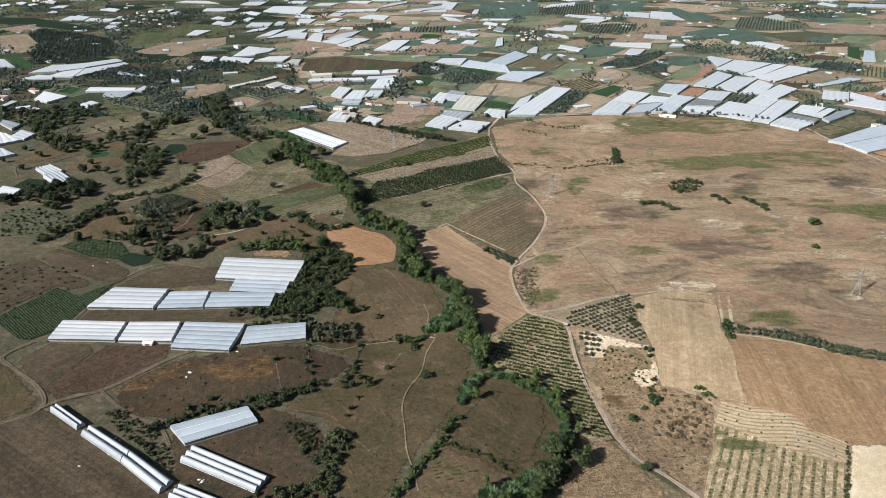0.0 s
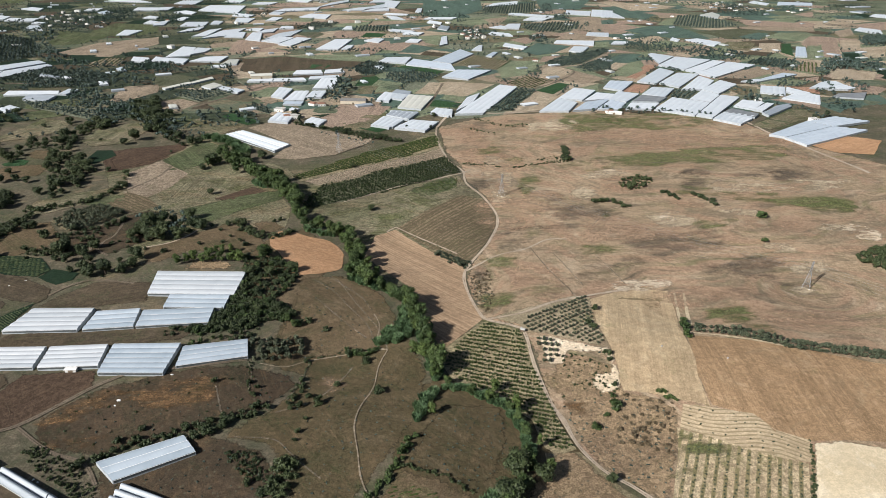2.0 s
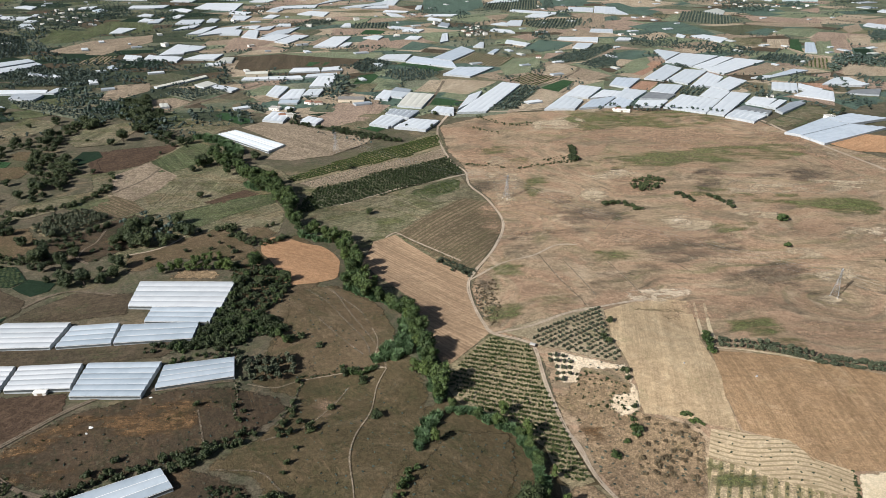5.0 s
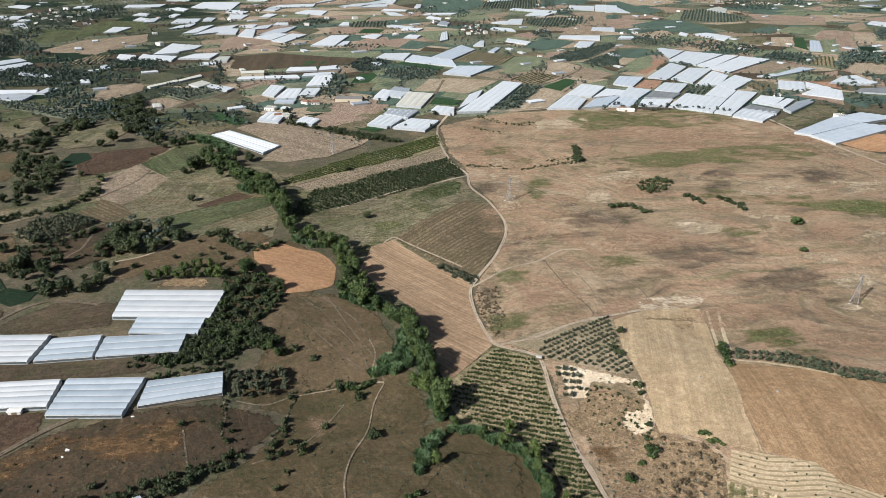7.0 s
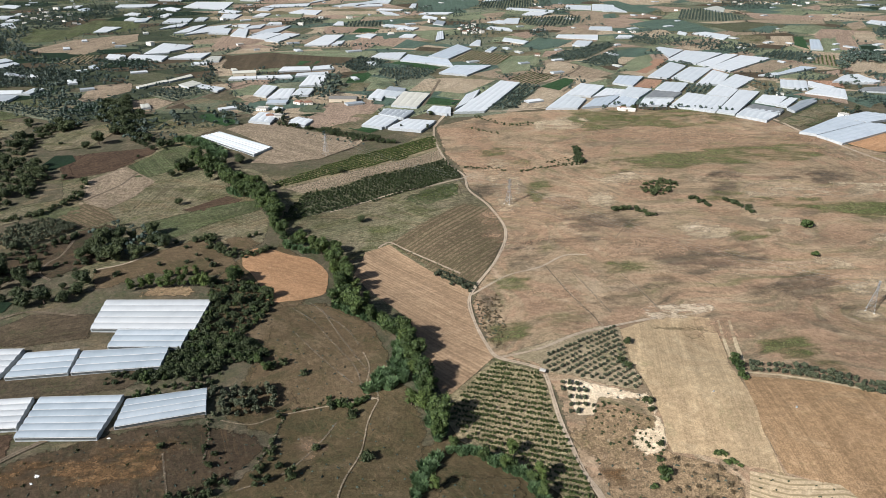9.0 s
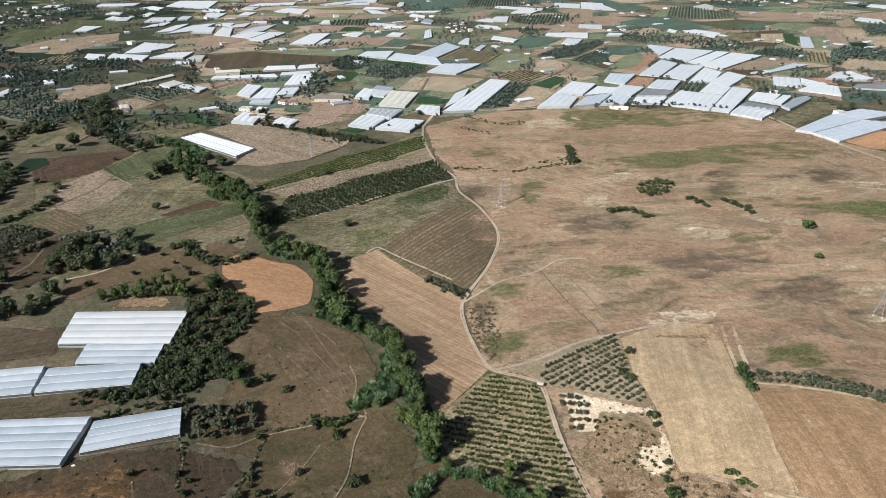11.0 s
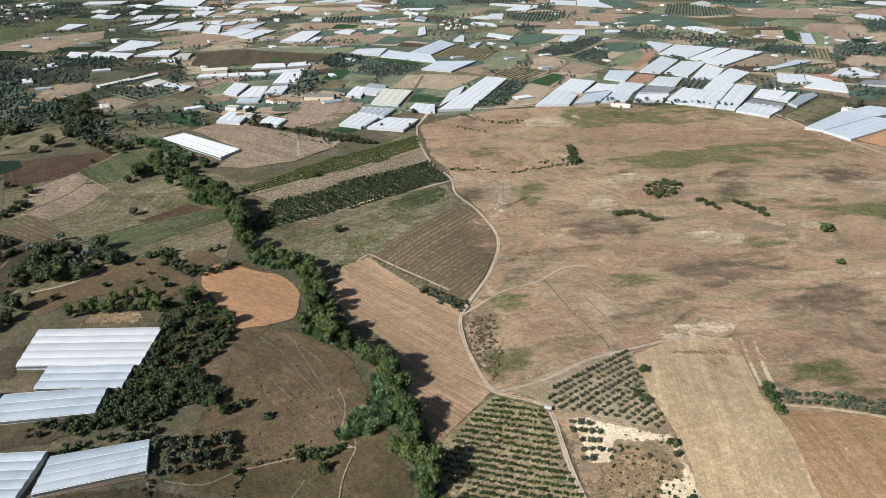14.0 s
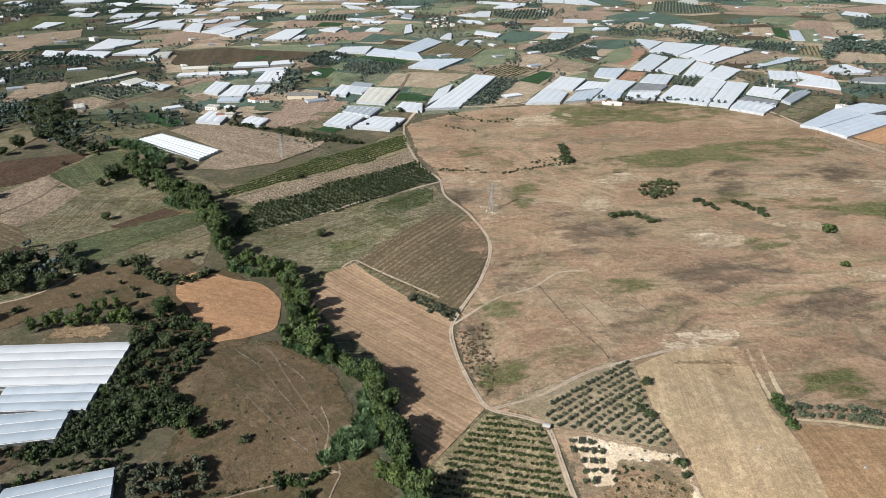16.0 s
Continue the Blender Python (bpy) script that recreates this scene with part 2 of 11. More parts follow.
M["pasture_tan"] = earth("dry_brown_pasture", (0.145, 0.104, 0.062), (0.116, 0.085, 0.049), (0.186, 0.137, 0.084), (0.077, 0.073, 0.033), 0.45, grain=0.5, cool=0.2, stones=0.4, streak=[((0.191, 0.143, 0.091), 4, 0.52, 0.6), ((0.077, 0.070, 0.037), 6, 0.52, 0.7)], trail=(-56, 0.8), fade=(4.0, 3.0, 0.5))
M["rough_grass"] = earth("rough_dark_grass", (0.127, 0.120, 0.066), (0.103, 0.103, 0.056), (0.181, 0.152, 0.095), (0.07, 0.085, 0.03), 0.6, cool=1.7, fade=(2.2, 2.4, 0.5))
M["meadow"] = earth("green_meadow", (0.103, 0.116, 0.051), (0.130, 0.130, 0.061), (0.194, 0.171, 0.098), (0.075, 0.095, 0.03), 0.6, 2.6, 0.7, cool=1.7, fade=(2.2, 2.4, 0.5))
M["crop"] = earth("green_crop_soil", (0.019, 0.035, 0.019), (0.016, 0.030, 0.016), (0.026, 0.042, 0.022), (0.015, 0.032, 0.012), 0.5, 1.6, 0.4, cool=1.0, grain=0.4)
M["crop_bright"] = earth("bright_green_crop", (0.045, 0.09, 0.034), (0.04, 0.08, 0.03), (0.055, 0.1, 0.038), (0.035, 0.08, 0.025), 0.5, 1.5, 0.35, cool=1.7)
M["chalk"] = earth("bare_pale_marl", (0.707, 0.576, 0.419), (0.596, 0.473, 0.330), (0.773, 0.659, 0.503), (0.33, 0.28, 0.16), 0.2, grain=0.5, fade=(2.4, 3.0, 0.7), cool=0)
M["pale"] = earth("pale_cream_soil", (0.682, 0.573, 0.405), (0.592, 0.483, 0.321), (0.747, 0.644, 0.476), (0.36, 0.32, 0.18), 0.1, cool=0, grain=0.25, fade=(2.0, 2.4, 0.5))
M["strips"] = earth("cream_soil_with_weed_strips", (0.535, 0.428, 0.279), (0.467, 0.359, 0.228), (0.592, 0.490, 0.325), (0.172, 0.184, 0.069), 0.3, 4.9, 0.1, green=(0.230, 0.196, 0.101), cool=0)
M["terrace"] = earth("contour_tilled_straw_soil", (0.516, 0.408, 0.271), (0.456, 0.353, 0.228), (0.568, 0.464, 0.318), (0.224, 0.189, 0.103), 0.12, 2.9, 0.25, green=(0.284, 0.224, 0.133), cool=0, grain=0.35)
M["vine_soil"] = earth("vine_row_soil", (0.300, 0.228, 0.126), (0.252, 0.204, 0.108), (0.372, 0.288, 0.168), (0.13, 0.14, 0.055), 0.45, 4.4, 0.5, cool=1.7)
M["orchard_soil"] = earth("orchard_soil", (0.37, 0.29, 0.165), (0.29, 0.24, 0.13), (0.44, 0.35, 0.215), (0.10, 0.12, 0.045), 0.45, 3.65, 0.35)
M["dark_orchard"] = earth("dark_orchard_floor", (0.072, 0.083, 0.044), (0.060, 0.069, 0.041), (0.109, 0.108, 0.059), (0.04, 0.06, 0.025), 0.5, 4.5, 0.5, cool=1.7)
M["dirt"] = earth("dusty_track", (0.48, 0.375, 0.26), (0.41, 0.31, 0.21), (0.54, 0.435, 0.31), (0.25, 0.2, 0.11), 0.1, fade=(0.9, 1.5, 0.45, 0.95), grain=0.25)
M["dirt_brown"] = earth("brown_farm_track", (0.202, 0.154, 0.103), (0.168, 0.127, 0.086), (0.240, 0.189, 0.129), (0.094, 0.086, 0.043), 0.2, fade=(0.9, 1.8, 0.5, 0.9), grain=0.4)
M["path"] = earth("trodden_path", (0.396, 0.306, 0.204), (0.324, 0.252, 0.168), (0.456, 0.360, 0.240), (0.204, 0.180, 0.096), 0.2, fade=(1.1, 2.2, 0.6, 0.85))
# Soils and crops of the plain: distance haze put into paler, less warm tones.
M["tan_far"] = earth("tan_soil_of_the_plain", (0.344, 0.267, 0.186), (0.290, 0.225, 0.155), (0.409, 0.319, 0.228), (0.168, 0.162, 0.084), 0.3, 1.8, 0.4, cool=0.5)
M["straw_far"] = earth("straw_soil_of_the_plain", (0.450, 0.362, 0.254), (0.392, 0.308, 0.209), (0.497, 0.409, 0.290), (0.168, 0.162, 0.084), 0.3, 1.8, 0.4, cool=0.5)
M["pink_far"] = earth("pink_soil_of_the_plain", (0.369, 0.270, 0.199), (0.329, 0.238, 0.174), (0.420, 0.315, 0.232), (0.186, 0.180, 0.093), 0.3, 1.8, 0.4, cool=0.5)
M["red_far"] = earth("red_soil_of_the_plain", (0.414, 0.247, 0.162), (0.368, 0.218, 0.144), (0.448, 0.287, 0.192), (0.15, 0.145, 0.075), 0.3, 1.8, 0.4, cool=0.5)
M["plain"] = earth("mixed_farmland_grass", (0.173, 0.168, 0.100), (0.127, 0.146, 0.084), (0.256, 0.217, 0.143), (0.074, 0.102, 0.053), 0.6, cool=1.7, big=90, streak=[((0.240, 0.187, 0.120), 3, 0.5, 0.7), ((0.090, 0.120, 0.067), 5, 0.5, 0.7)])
M["crop_far"] = earth("hazy_crop_of_the_plain", (0.098, 0.142, 0.103), (0.084, 0.122, 0.095), (0.130, 0.170, 0.118), (0.072, 0.115, 0.079), 0.5, 4.0, 0.4, cool=0.8, grain=0.5)
M["meadow_far"] = earth("hazy_meadow_of_the_plain", (0.238, 0.257, 0.151), (0.202, 0.230, 0.137), (0.331, 0.295, 0.187), (0.144, 0.187, 0.101), 0.6, 4.0, 0.5, cool=0.8)
M["dark_orchard_far"] = earth("hazy_orchard_floor", (0.209, 0.217, 0.143), (0.179, 0.194, 0.128), (0.284, 0.254, 0.172), (0.120, 0.149, 0.090), 0.5, 5.0, 0.5, cool=0.8)
M["green_patch"] = earth("green_flush_in_grass", (0.175, 0.19, 0.07), (0.22, 0.21, 0.09), (0.27, 0.235, 0.115), (0.09, 0.13, 0.035), 0.6, fade=(10, 8, 0.8, 0.7, True))
M["dark_patch"] = earth("burnt_dark_grass", (0.15, 0.118, 0.085), (0.18, 0.14, 0.1), (0.235, 0.18, 0.125), (0.09, 0.085, 0.05), 0.4, fade=(13, 9, 0.9, 0.5, True))
M["pale_patch"] = earth("bleached_dry_grass", (0.62, 0.51, 0.36), (0.55, 0.44, 0.30), (0.70, 0.59, 0.43), (0.25, 0.22, 0.12), 0.15, fade=(8, 8, 0.8, 0.75, True), cool=0)
M["pink_patch"] = earth("pinkish_bare_grass", (0.53, 0.365, 0.245), (0.46, 0.31, 0.205), (0.58, 0.41, 0.28), (0.22, 0.17, 0.09), 0.2, fade=(11, 9, 0.9, 0.6, True), cool=0)
M["orange_patch"] = earth("orange_bracken_soil", (0.25, 0.145, 0.068), (0.20, 0.118, 0.058), (0.30, 0.18, 0.085), (0.14, 0.11, 0.045), 0.35, fade=(9, 4, 0.8, 0.8, True))
M["row_stubble"] = earth("brown_stubble_rows", (0.225, 0.168, 0.108), (0.185, 0.142, 0.09), (0.28, 0.21, 0.135), (0.12, 0.112, 0.052), 0.35, 4.2, 0.6, green=(0.105, 0.09, 0.05), cool=0.3)
# The ditch has no depth; its shade is put into this dark tone.
M["ditch"] = earth("shaded_ditch", (0.15, 0.12, 0.08), (0.18, 0.14, 0.10), (0.22, 0.175, 0.12), (0.10, 0.1, 0.05), 0.3, fade=(0.8, 2.2, 0.6, 0.8))
M["strip"] = earth("cut_pale_grass", (0.52, 0.43, 0.29), (0.45, 0.36, 0.24), (0.58, 0.48, 0.33), (0.27, 0.25, 0.13), 0.25, cool=0, grain=0.4)
M["stubble_weed"] = earth("rank_weeds_in_stubble", (0.21, 0.19, 0.10), (0.17, 0.15, 0.08), (0.30, 0.25, 0.14), (0.11, 0.12, 0.05), 0.4, fade=(3.0, 2.6, 0.8, 0.45, True), cool=0)
M["scar"] = earth("chalky_bare_ground", (0.70, 0.58, 0.43), (0.60, 0.48, 0.34), (0.76, 0.65, 0.50), (0.33, 0.28, 0.16), 0.2, grain=0.5, fade=(3.2, 2.6, 0.8, 0.85, True), cool=0)
M["faint"] = earth("faintly_trodden_grass", (0.46, 0.36, 0.25), (0.38, 0.30, 0.2), (0.52, 0.42, 0.3), (0.17, 0.15, 0.08), 0.2, fade=(1.2, 2.4, 0.9, 0.38))
M["grove_soil"] = earth("grove_soil", (0.34, 0.275, 0.185), (0.285, 0.235, 0.15), (0.40, 0.325, 0.22), (0.16, 0.165, 0.07), 0.35, 3.65, 0.3, grain=0.5, cool=0.2, fade=(2.0, 2.4, 0.5))
M["asphalt"] = plain("worn_asphalt", (0.17, 0.165, 0.155), (0.22, 0.21, 0.19), 4, 0.9)
# film and film_far_blue are paler than the near films, in place of haze
M["film"] = film("white_greenhouse_film", (0.66, 0.685, 0.70), (0.59, 0.615, 0.635))
M["film_near"] = film("white_film_over_hoops", (0.57, 0.585, 0.595), (0.51, 0.525, 0.54))
M["film_tunnel"] = film("tunnel_film", (0.43, 0.455, 0.475), (0.36, 0.385, 0.405))
M["film_blue"] = film("translucent_bluish_film", (0.431, 0.482, 0.526), (0.358, 0.409, 0.454), 3.0)
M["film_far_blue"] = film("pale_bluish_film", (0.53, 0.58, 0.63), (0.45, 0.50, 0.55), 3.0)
M["film_grey"] = film("grey_shade_net", (0.33, 0.36, 0.39), (0.27, 0.30, 0.325), 4.0, 0.7)
M["film_dark"] = film("dark_shade_net", (0.17, 0.18, 0.19), (0.22, 0.23, 0.23), 4.0, 0.8)
M["film_cream"] = film("cream_greenhouse_film", (0.62, 0.60, 0.52), (0.52, 0.505, 0.44), 3.0)
# side and end walls, a darker grey than the roof films
M["wall_film"] = plain("grey_side_film", (0.42, 0.45, 0.47), (0.30, 0.32, 0.33), 3.0, 0.6)
M["vent"] = plain("dark_vent_mesh", (0.07, 0.08, 0.085), (0.11, 0.12, 0.12), 2.0, 0.8)
M["steel"] = plain("galvanised_steel", (0.42, 0.43, 0.44), (0.32, 0.33, 0.34), 1.0, 0.5, 0.6)
M["white_wall"] = plain("whitewashed_wall", (0.78, 0.76, 0.72), (0.68, 0.66, 0.61), 2.0, 0.85)
M["cream_wall"] = plain("cream_rendered_wall", (0.62, 0.54, 0.42), (0.54, 0.47, 0.37), 2.0, 0.85)
M["tile"] = plain("red_roof_tiles", (0.27, 0.145, 0.10), (0.21, 0.12, 0.085), 1.5, 0.8)
M["slab"] = plain("pale_concrete_roof", (0.52, 0.50, 0.46), (0.42, 0.40, 0.37), 2.5, 0.85)
M["glass"] = plain("dark_window_glass", (0.04, 0.05, 0.06), (0.06, 0.07, 0.08), 1.0, 0.15, 0, 0.6)
M["wood"] = plain("weathered_board", (0.20, 0.15, 0.10), (0.14, 0.10, 0.07), 0.6, 0.85)
M["bark"] = plain("grey_bark", (0.15, 0.115, 0.085), (0.10, 0.075, 0.055), 0.5, 0.95)
M["rag"] = plain("crumpled_white_plastic", (0.75, 0.75, 0.74), (0.60, 0.59, 0.56), 0.8, 0.5)
M["leaf"] = leafage("stream_tree_leaves", (0.026, 0.047, 0.016), (0.052, 0.080, 0.025), (0.085, 0.112, 0.036))
M["leaf_light"] = leafage("light_green_leaves", (0.044, 0.072, 0.020), (0.072, 0.105, 0.030), (0.105, 0.135, 0.042))
M["leaf_dark"] = leafage("dark_scrub_leaves", (0.028, 0.042, 0.017), (0.046, 0.062, 0.026), (0.072, 0.085, 0.036))
M["leaf_olive"] = leafage("olive_leaves", (0.045, 0.058, 0.034), (0.070, 0.083, 0.051), (0.104, 0.116, 0.074))
M["leaf_citrus"] = leafage("citrus_leaves", (0.026, 0.043, 0.013), (0.043, 0.063, 0.019), (0.065, 0.085, 0.026))
M["leaf_pine"] = leafage("cypress_needles", (0.030, 0.044, 0.026), (0.042, 0.058, 0.032), (0.06, 0.076, 0.042))
# Far trees: distance haze put into the leaf colour, lighter and bluer.
M["leaf_far"] = leafage("hazy_tree_leaves", (0.034, 0.055, 0.051), (0.051, 0.076, 0.063), (0.074, 0.101, 0.078))
M["reed"] = leafage("giant_reed_blades", (0.057, 0.105, 0.049), (0.097, 0.159, 0.073), (0.142, 0.209, 0.101))
M["dry_bush"] = leafage("dry_thorn_twigs", (0.085, 0.066, 0.04), (0.125, 0.098, 0.06), (0.17, 0.135, 0.085))
M["vine"] = leafage("vine_leaves", (0.040, 0.058, 0.015), (0.063, 0.083, 0.021), (0.086, 0.102, 0.030))

def bump(x, y, cx, cy, rx, ry, turn, h):
    """A rounded rise or hollow."""
    c, s = math.cos(turn), math.sin(turn)
    u, v = ((x - cx) * c + (y - cy) * s) / rx, ((y - cy) * c - (x - cx) * s) / ry
    return h * math.exp(-(u * u + v * v))


def height(x, y):
    """The lie of the land: a plain that rises slowly inland, a broad plateau, and the stream's hollow."""
    far = min(max((y - 300) / 900, 0), 1)
    h = 12 * far * far * (3 - 2 * far)
    h += bump(x, y, 360, 700, 230, 210, 0.2, 7) + bump(x, y, 215, 335, 70, 60, 0, 4)
    h -= bump(x, y, 95, 300, 60, 120, 0.5, 7) + bump(x, y, 25, 500, 50, 130, 0.45, 7) + bump(x, y, 330, 440, 90, 60, 0.1, 5)
    h += bump(x, y, -120, 420, 90, 90, 0, 2)
    h += bump(x, y, 80, 395, 45, 40, 0, 5.9) - bump(x, y, -38, 356, 40, 40, 0, 7.1) - bump(x, y, 212, 412, 45, 45, 0, 5.4) - bump(x, y, -153, 281, 50, 50, 0, 3)
    h -= bump(x, y, -30, 520, 55, 60, 0, 5.3) + bump(x, y, 95, 578, 60, 45, 0, 5.1) + bump(x, y, 82, 701, 60, 60, 0, 2.9) + bump(x, y, -195, 652, 80, 70, 0, 4.8)
    h += bump(x, y, 330, 512, 45, 35, 0, 2.9) - bump(x, y, 330, 445, 50, 35, 0, 2) - bump(x, y, 253, 566, 40, 40, 0, 2.9) + bump(x, y, 505, 868, 100, 80, 0, 4.8) + bump(x, y, 232, 690, 60, 60, 0, 2)
    fade = max(0.0, 1 - max(0.0, y - 900) / 500)
    h += fade * (0.55 * math.sin(x / 15 + 1.7 * math.sin(y / 37)) * math.sin(y / 19 + 1.1 * math.sin(x / 41)) + 0.8 * math.sin(x / 47 + y / 61) * math.sin(y / 53 - x / 90))
    return h


# ---- tools ----
from mathutils import geometry


def tri_mesh(name, verts, tris, material, uvs=None, soft=False):
    """A mesh from arrays of places and triangles."""
    me = bpy.data.meshes.new(name)
    verts, tris = np.asarray(verts, np.float32), np.asarray(tris, np.int32)
    me.vertices.add(len(verts))
    me.vertices.foreach_set("co", verts.ravel())
    me.loops.add(tris.size)
    me.loops.foreach_set("vertex_index", tris.ravel())
    me.polygons.add(len(tris))
    me.polygons.foreach_set("loop_start", np.arange(0, tris.size, 3, dtype=np.int32))
    if uvs is not None:
        layer = me.uv_layers.new(name="UVMap")
        layer.data.foreach_set("uv", np.asarray(uvs, np.float32)[tris.ravel()].ravel())
    me.update(calc_edges=True)
    if not soft:
        me.shade_flat()
    me.materials.append(material)
    return me


def part(name, me, parent, label=""):
    """One mesh under its thing."""
    ob = new(name, me)
    ob.parent = parent
    return tagged(ob, label)


def thing(name, x, y, label, category, group="", turn=0.0, z=None):
    """The empty at the base of a thing."""
    ob = new(name)
    ob.matrix_basis = pose(x, y, height(x, y) if z is None else z, 0, 0, turn)
    return tagged(ob, label, category, group)


def inside(x, y, pts):
    hit = False
    for (ax, ay), (bx, by) in zip(pts, pts[1:] + pts[:1]):
        if (ay > y) != (by > y) and x < ax + (y - ay) / (by - ay) * (bx - ax):
            hit = not hit
    return hit


def rim_of(x, y, pts):
    """How far the place lies from the outline."""
    best = 1e9
    for (ax, ay), (bx, by) in zip(pts, pts[1:] + pts[:1]):
        dx, dy = bx - ax, by - ay
        k = min(max(((x - ax) * dx + (y - ay) * dy) / (dx * dx + dy * dy + 1e-9), 0), 1)
        best = min(best, math.hypot(x - ax - k * dx, y - ay - k * dy))
    return best


def outline(pts, step, wobble):
    """The outline with more corners, a little uneven."""
    out = []
    for (ax, ay), (bx, by) in zip(pts, pts[1:] + pts[:1]):
        n = max(1, int(math.hypot(bx - ax, by - ay) / step))
        for i in range(n):
            x, y = ax + (bx - ax) * i / n, ay + (by - ay) * i / n
            v = noise.noise_vector((x * 0.09, y * 0.09, 3.1)) * wobble + noise.noise_vector((x * 0.02, y * 0.02, 7.7)) * wobble * 1.5
            out.append((x + v.x, y + v.y))
    return out


SHEETS = [0]
PLOTS = []  # outlines of the open fields of the plain, kept free of hedges
LAYER = {"base": 0.03, "zone": 0.14, "field": 0.28, "patch": 0.42, "track": 0.55}


def field(name, material, pts, label, rows=0.0, layer="field", category="field", wobble=0.9, cell=None, kind="structure", rounded=False, bend=0.0):
    """A sheet of soil or grass that lies on the land. rows: the way its furrows run, degrees from x towards y."""
    if rounded or layer == "patch":
        pts = smooth([pts[-1]] + pts + pts[:2], 5)[5:-6]
    far = sum(p[1] for p in pts) / len(pts)
    if layer == "field" and far > 850:
        PLOTS.append((min(p[0] for p in pts), max(p[0] for p in pts), list(pts)))
    cell = cell or (4.0 if layer == "patch" and far < 800 else 9.0 if far < 800 else 20.0 if far < 1400 else 40.0)
    loop = outline(pts, cell, wobble * (1.0 if far < 900 else 2.0))
    verts = list(loop)
    xs, ys = [p[0] for p in pts], [p[1] for p in pts]
    for i in range(int((max(xs) - min(xs)) / cell) + 1):
        for j in range(int((max(ys) - min(ys)) / cell) + 1):
            x, y = min(xs) + (i + 0.5 * (j % 2)) * cell, min(ys) + j * cell
            if inside(x, y, loop) and rim_of(x, y, loop) > cell * 0.4:
                verts.append((x, y))
    co, _, faces, *_ = geometry.delaunay_2d_cdt([Vector(v) for v in verts], [], [list(range(len(loop)))], 1, 1e-4)
    SHEETS[0] += 1
    lift = LAYER[layer] * (1 if far < 800 else 1.6) + (SHEETS[0] * 7 % 59) * 0.002
    c, s = math.cos(radians(rows)), math.sin(radians(rows))
    v3 = [(v.x, v.y, height(v.x, v.y) + lift) for v in co]
    tris = [f for f in faces if len(f) == 3]
    uv = [(v.y * c - v.x * s + bend * math.sin((v.x * c + v.y * s) / 9.0), v.x * c + v.y * s) for v in co]
    me = tri_mesh(name, v3, tris, material, uv, True)
    a = me.attributes.new("rim", "FLOAT", "POINT")
    a.data.foreach_set("value", np.array([rim_of(v.x, v.y, loop) for v in co], np.float32))
    return tagged(new(name, me), label, category, "", kind)


def smooth(pts, n=6):
    """A flowing line through the places."""
    p = [pts[0]] + list(pts) + [pts[-1]]
    out = []
    for a, b, c, d in zip(p, p[1:], p[2:], p[3:]):
        for i in range(n):
            t = i / n
            out.append(tuple(0.5 * (2 * b[k] + (c[k] - a[k]) * t + (2 * a[k] - 5 * b[k] + 4 * c[k] - d[k]) * t * t + (3 * b[k] - a[k] - 3 * c[k] + d[k]) * t ** 3) for k in (0, 1)))
    return out + [tuple(pts[-1])]


def track(name, pts, width, label, material=None, ruts=True, category="track"):
    """A dirt track: two worn wheel lines with a hump between, draped on the land."""
    line = smooth(pts)
    prof = [(-1.0, 0.0, 0.0), (-0.74, -0.02, 1.1), (-0.3, -0.10, 1.3), (0.0, 0.06, 0.38 if ruts else 1.3), (0.3, -0.10, 1.3), (0.74, -0.02, 1.1), (1.0, 0.0, 0.0)]
    verts, rim, uv, tris = [], [], [], []
    run = 0.0
    for i, (x, y) in enumerate(line):
        (ax, ay), (bx, by) = line[max(i - 1, 0)], line[min(i + 1, len(line) - 1)]
        d = math.hypot(bx - ax, by - ay) or 1
        nx, ny = -(by - ay) / d, (bx - ax) / d
        w = width / 2 * (1 + 0.35 * noise.noise((x * 0.06, y * 0.06, 1.3)))
        for u, dz, r in prof:
            px, py = x + nx * w * u, y + ny * w * u
            verts.append((px, py, height(px, py) + LAYER["track"] + dz * 0.5))
            rim.append(r)
            uv.append((u * w, run))
        run += d / 2
        if i:
            for k in range(6):
                a, b = (i - 1) * 7 + k, i * 7 + k
                tris += [(a, b, b + 1), (a, b + 1, a + 1)]
    me = tri_mesh(name, verts, tris, material or M["dirt"], uv, True)
    at = me.attributes.new("rim", "FLOAT", "POINT")
    at.data.foreach_set("value", np.array(rim, np.float32))
    return tagged(new(name, me), label, category, "", "structure")


# ---- plants ----
_ico = bmesh.new()
bmesh.ops.create_icosphere(_ico, subdivisions=2, radius=1.0)
ICO_V = np.array([v.co[:] for v in _ico.verts])
ICO_T = np.array([[v.index for v in f.verts] for f in _ico.faces])
_ico.free()
_ico = bmesh.new()
bmesh.ops.create_icosphere(_ico, subdivisions=1, radius=1.0)
LOW_V = np.array([v.co[:] for v in _ico.verts])
LOW_T = np.array([[v.index for v in f.verts] for f in _ico.faces])
_ico.free()


def stack(pieces):
    """Joins (places, triangles) pairs."""
    v, t, n = [], [], 0
    for a, b in pieces:
        v.append(a)
        t.append(np.asarray(b) + n)
        n += len(a)
    return np.concatenate(v), np.concatenate(t)


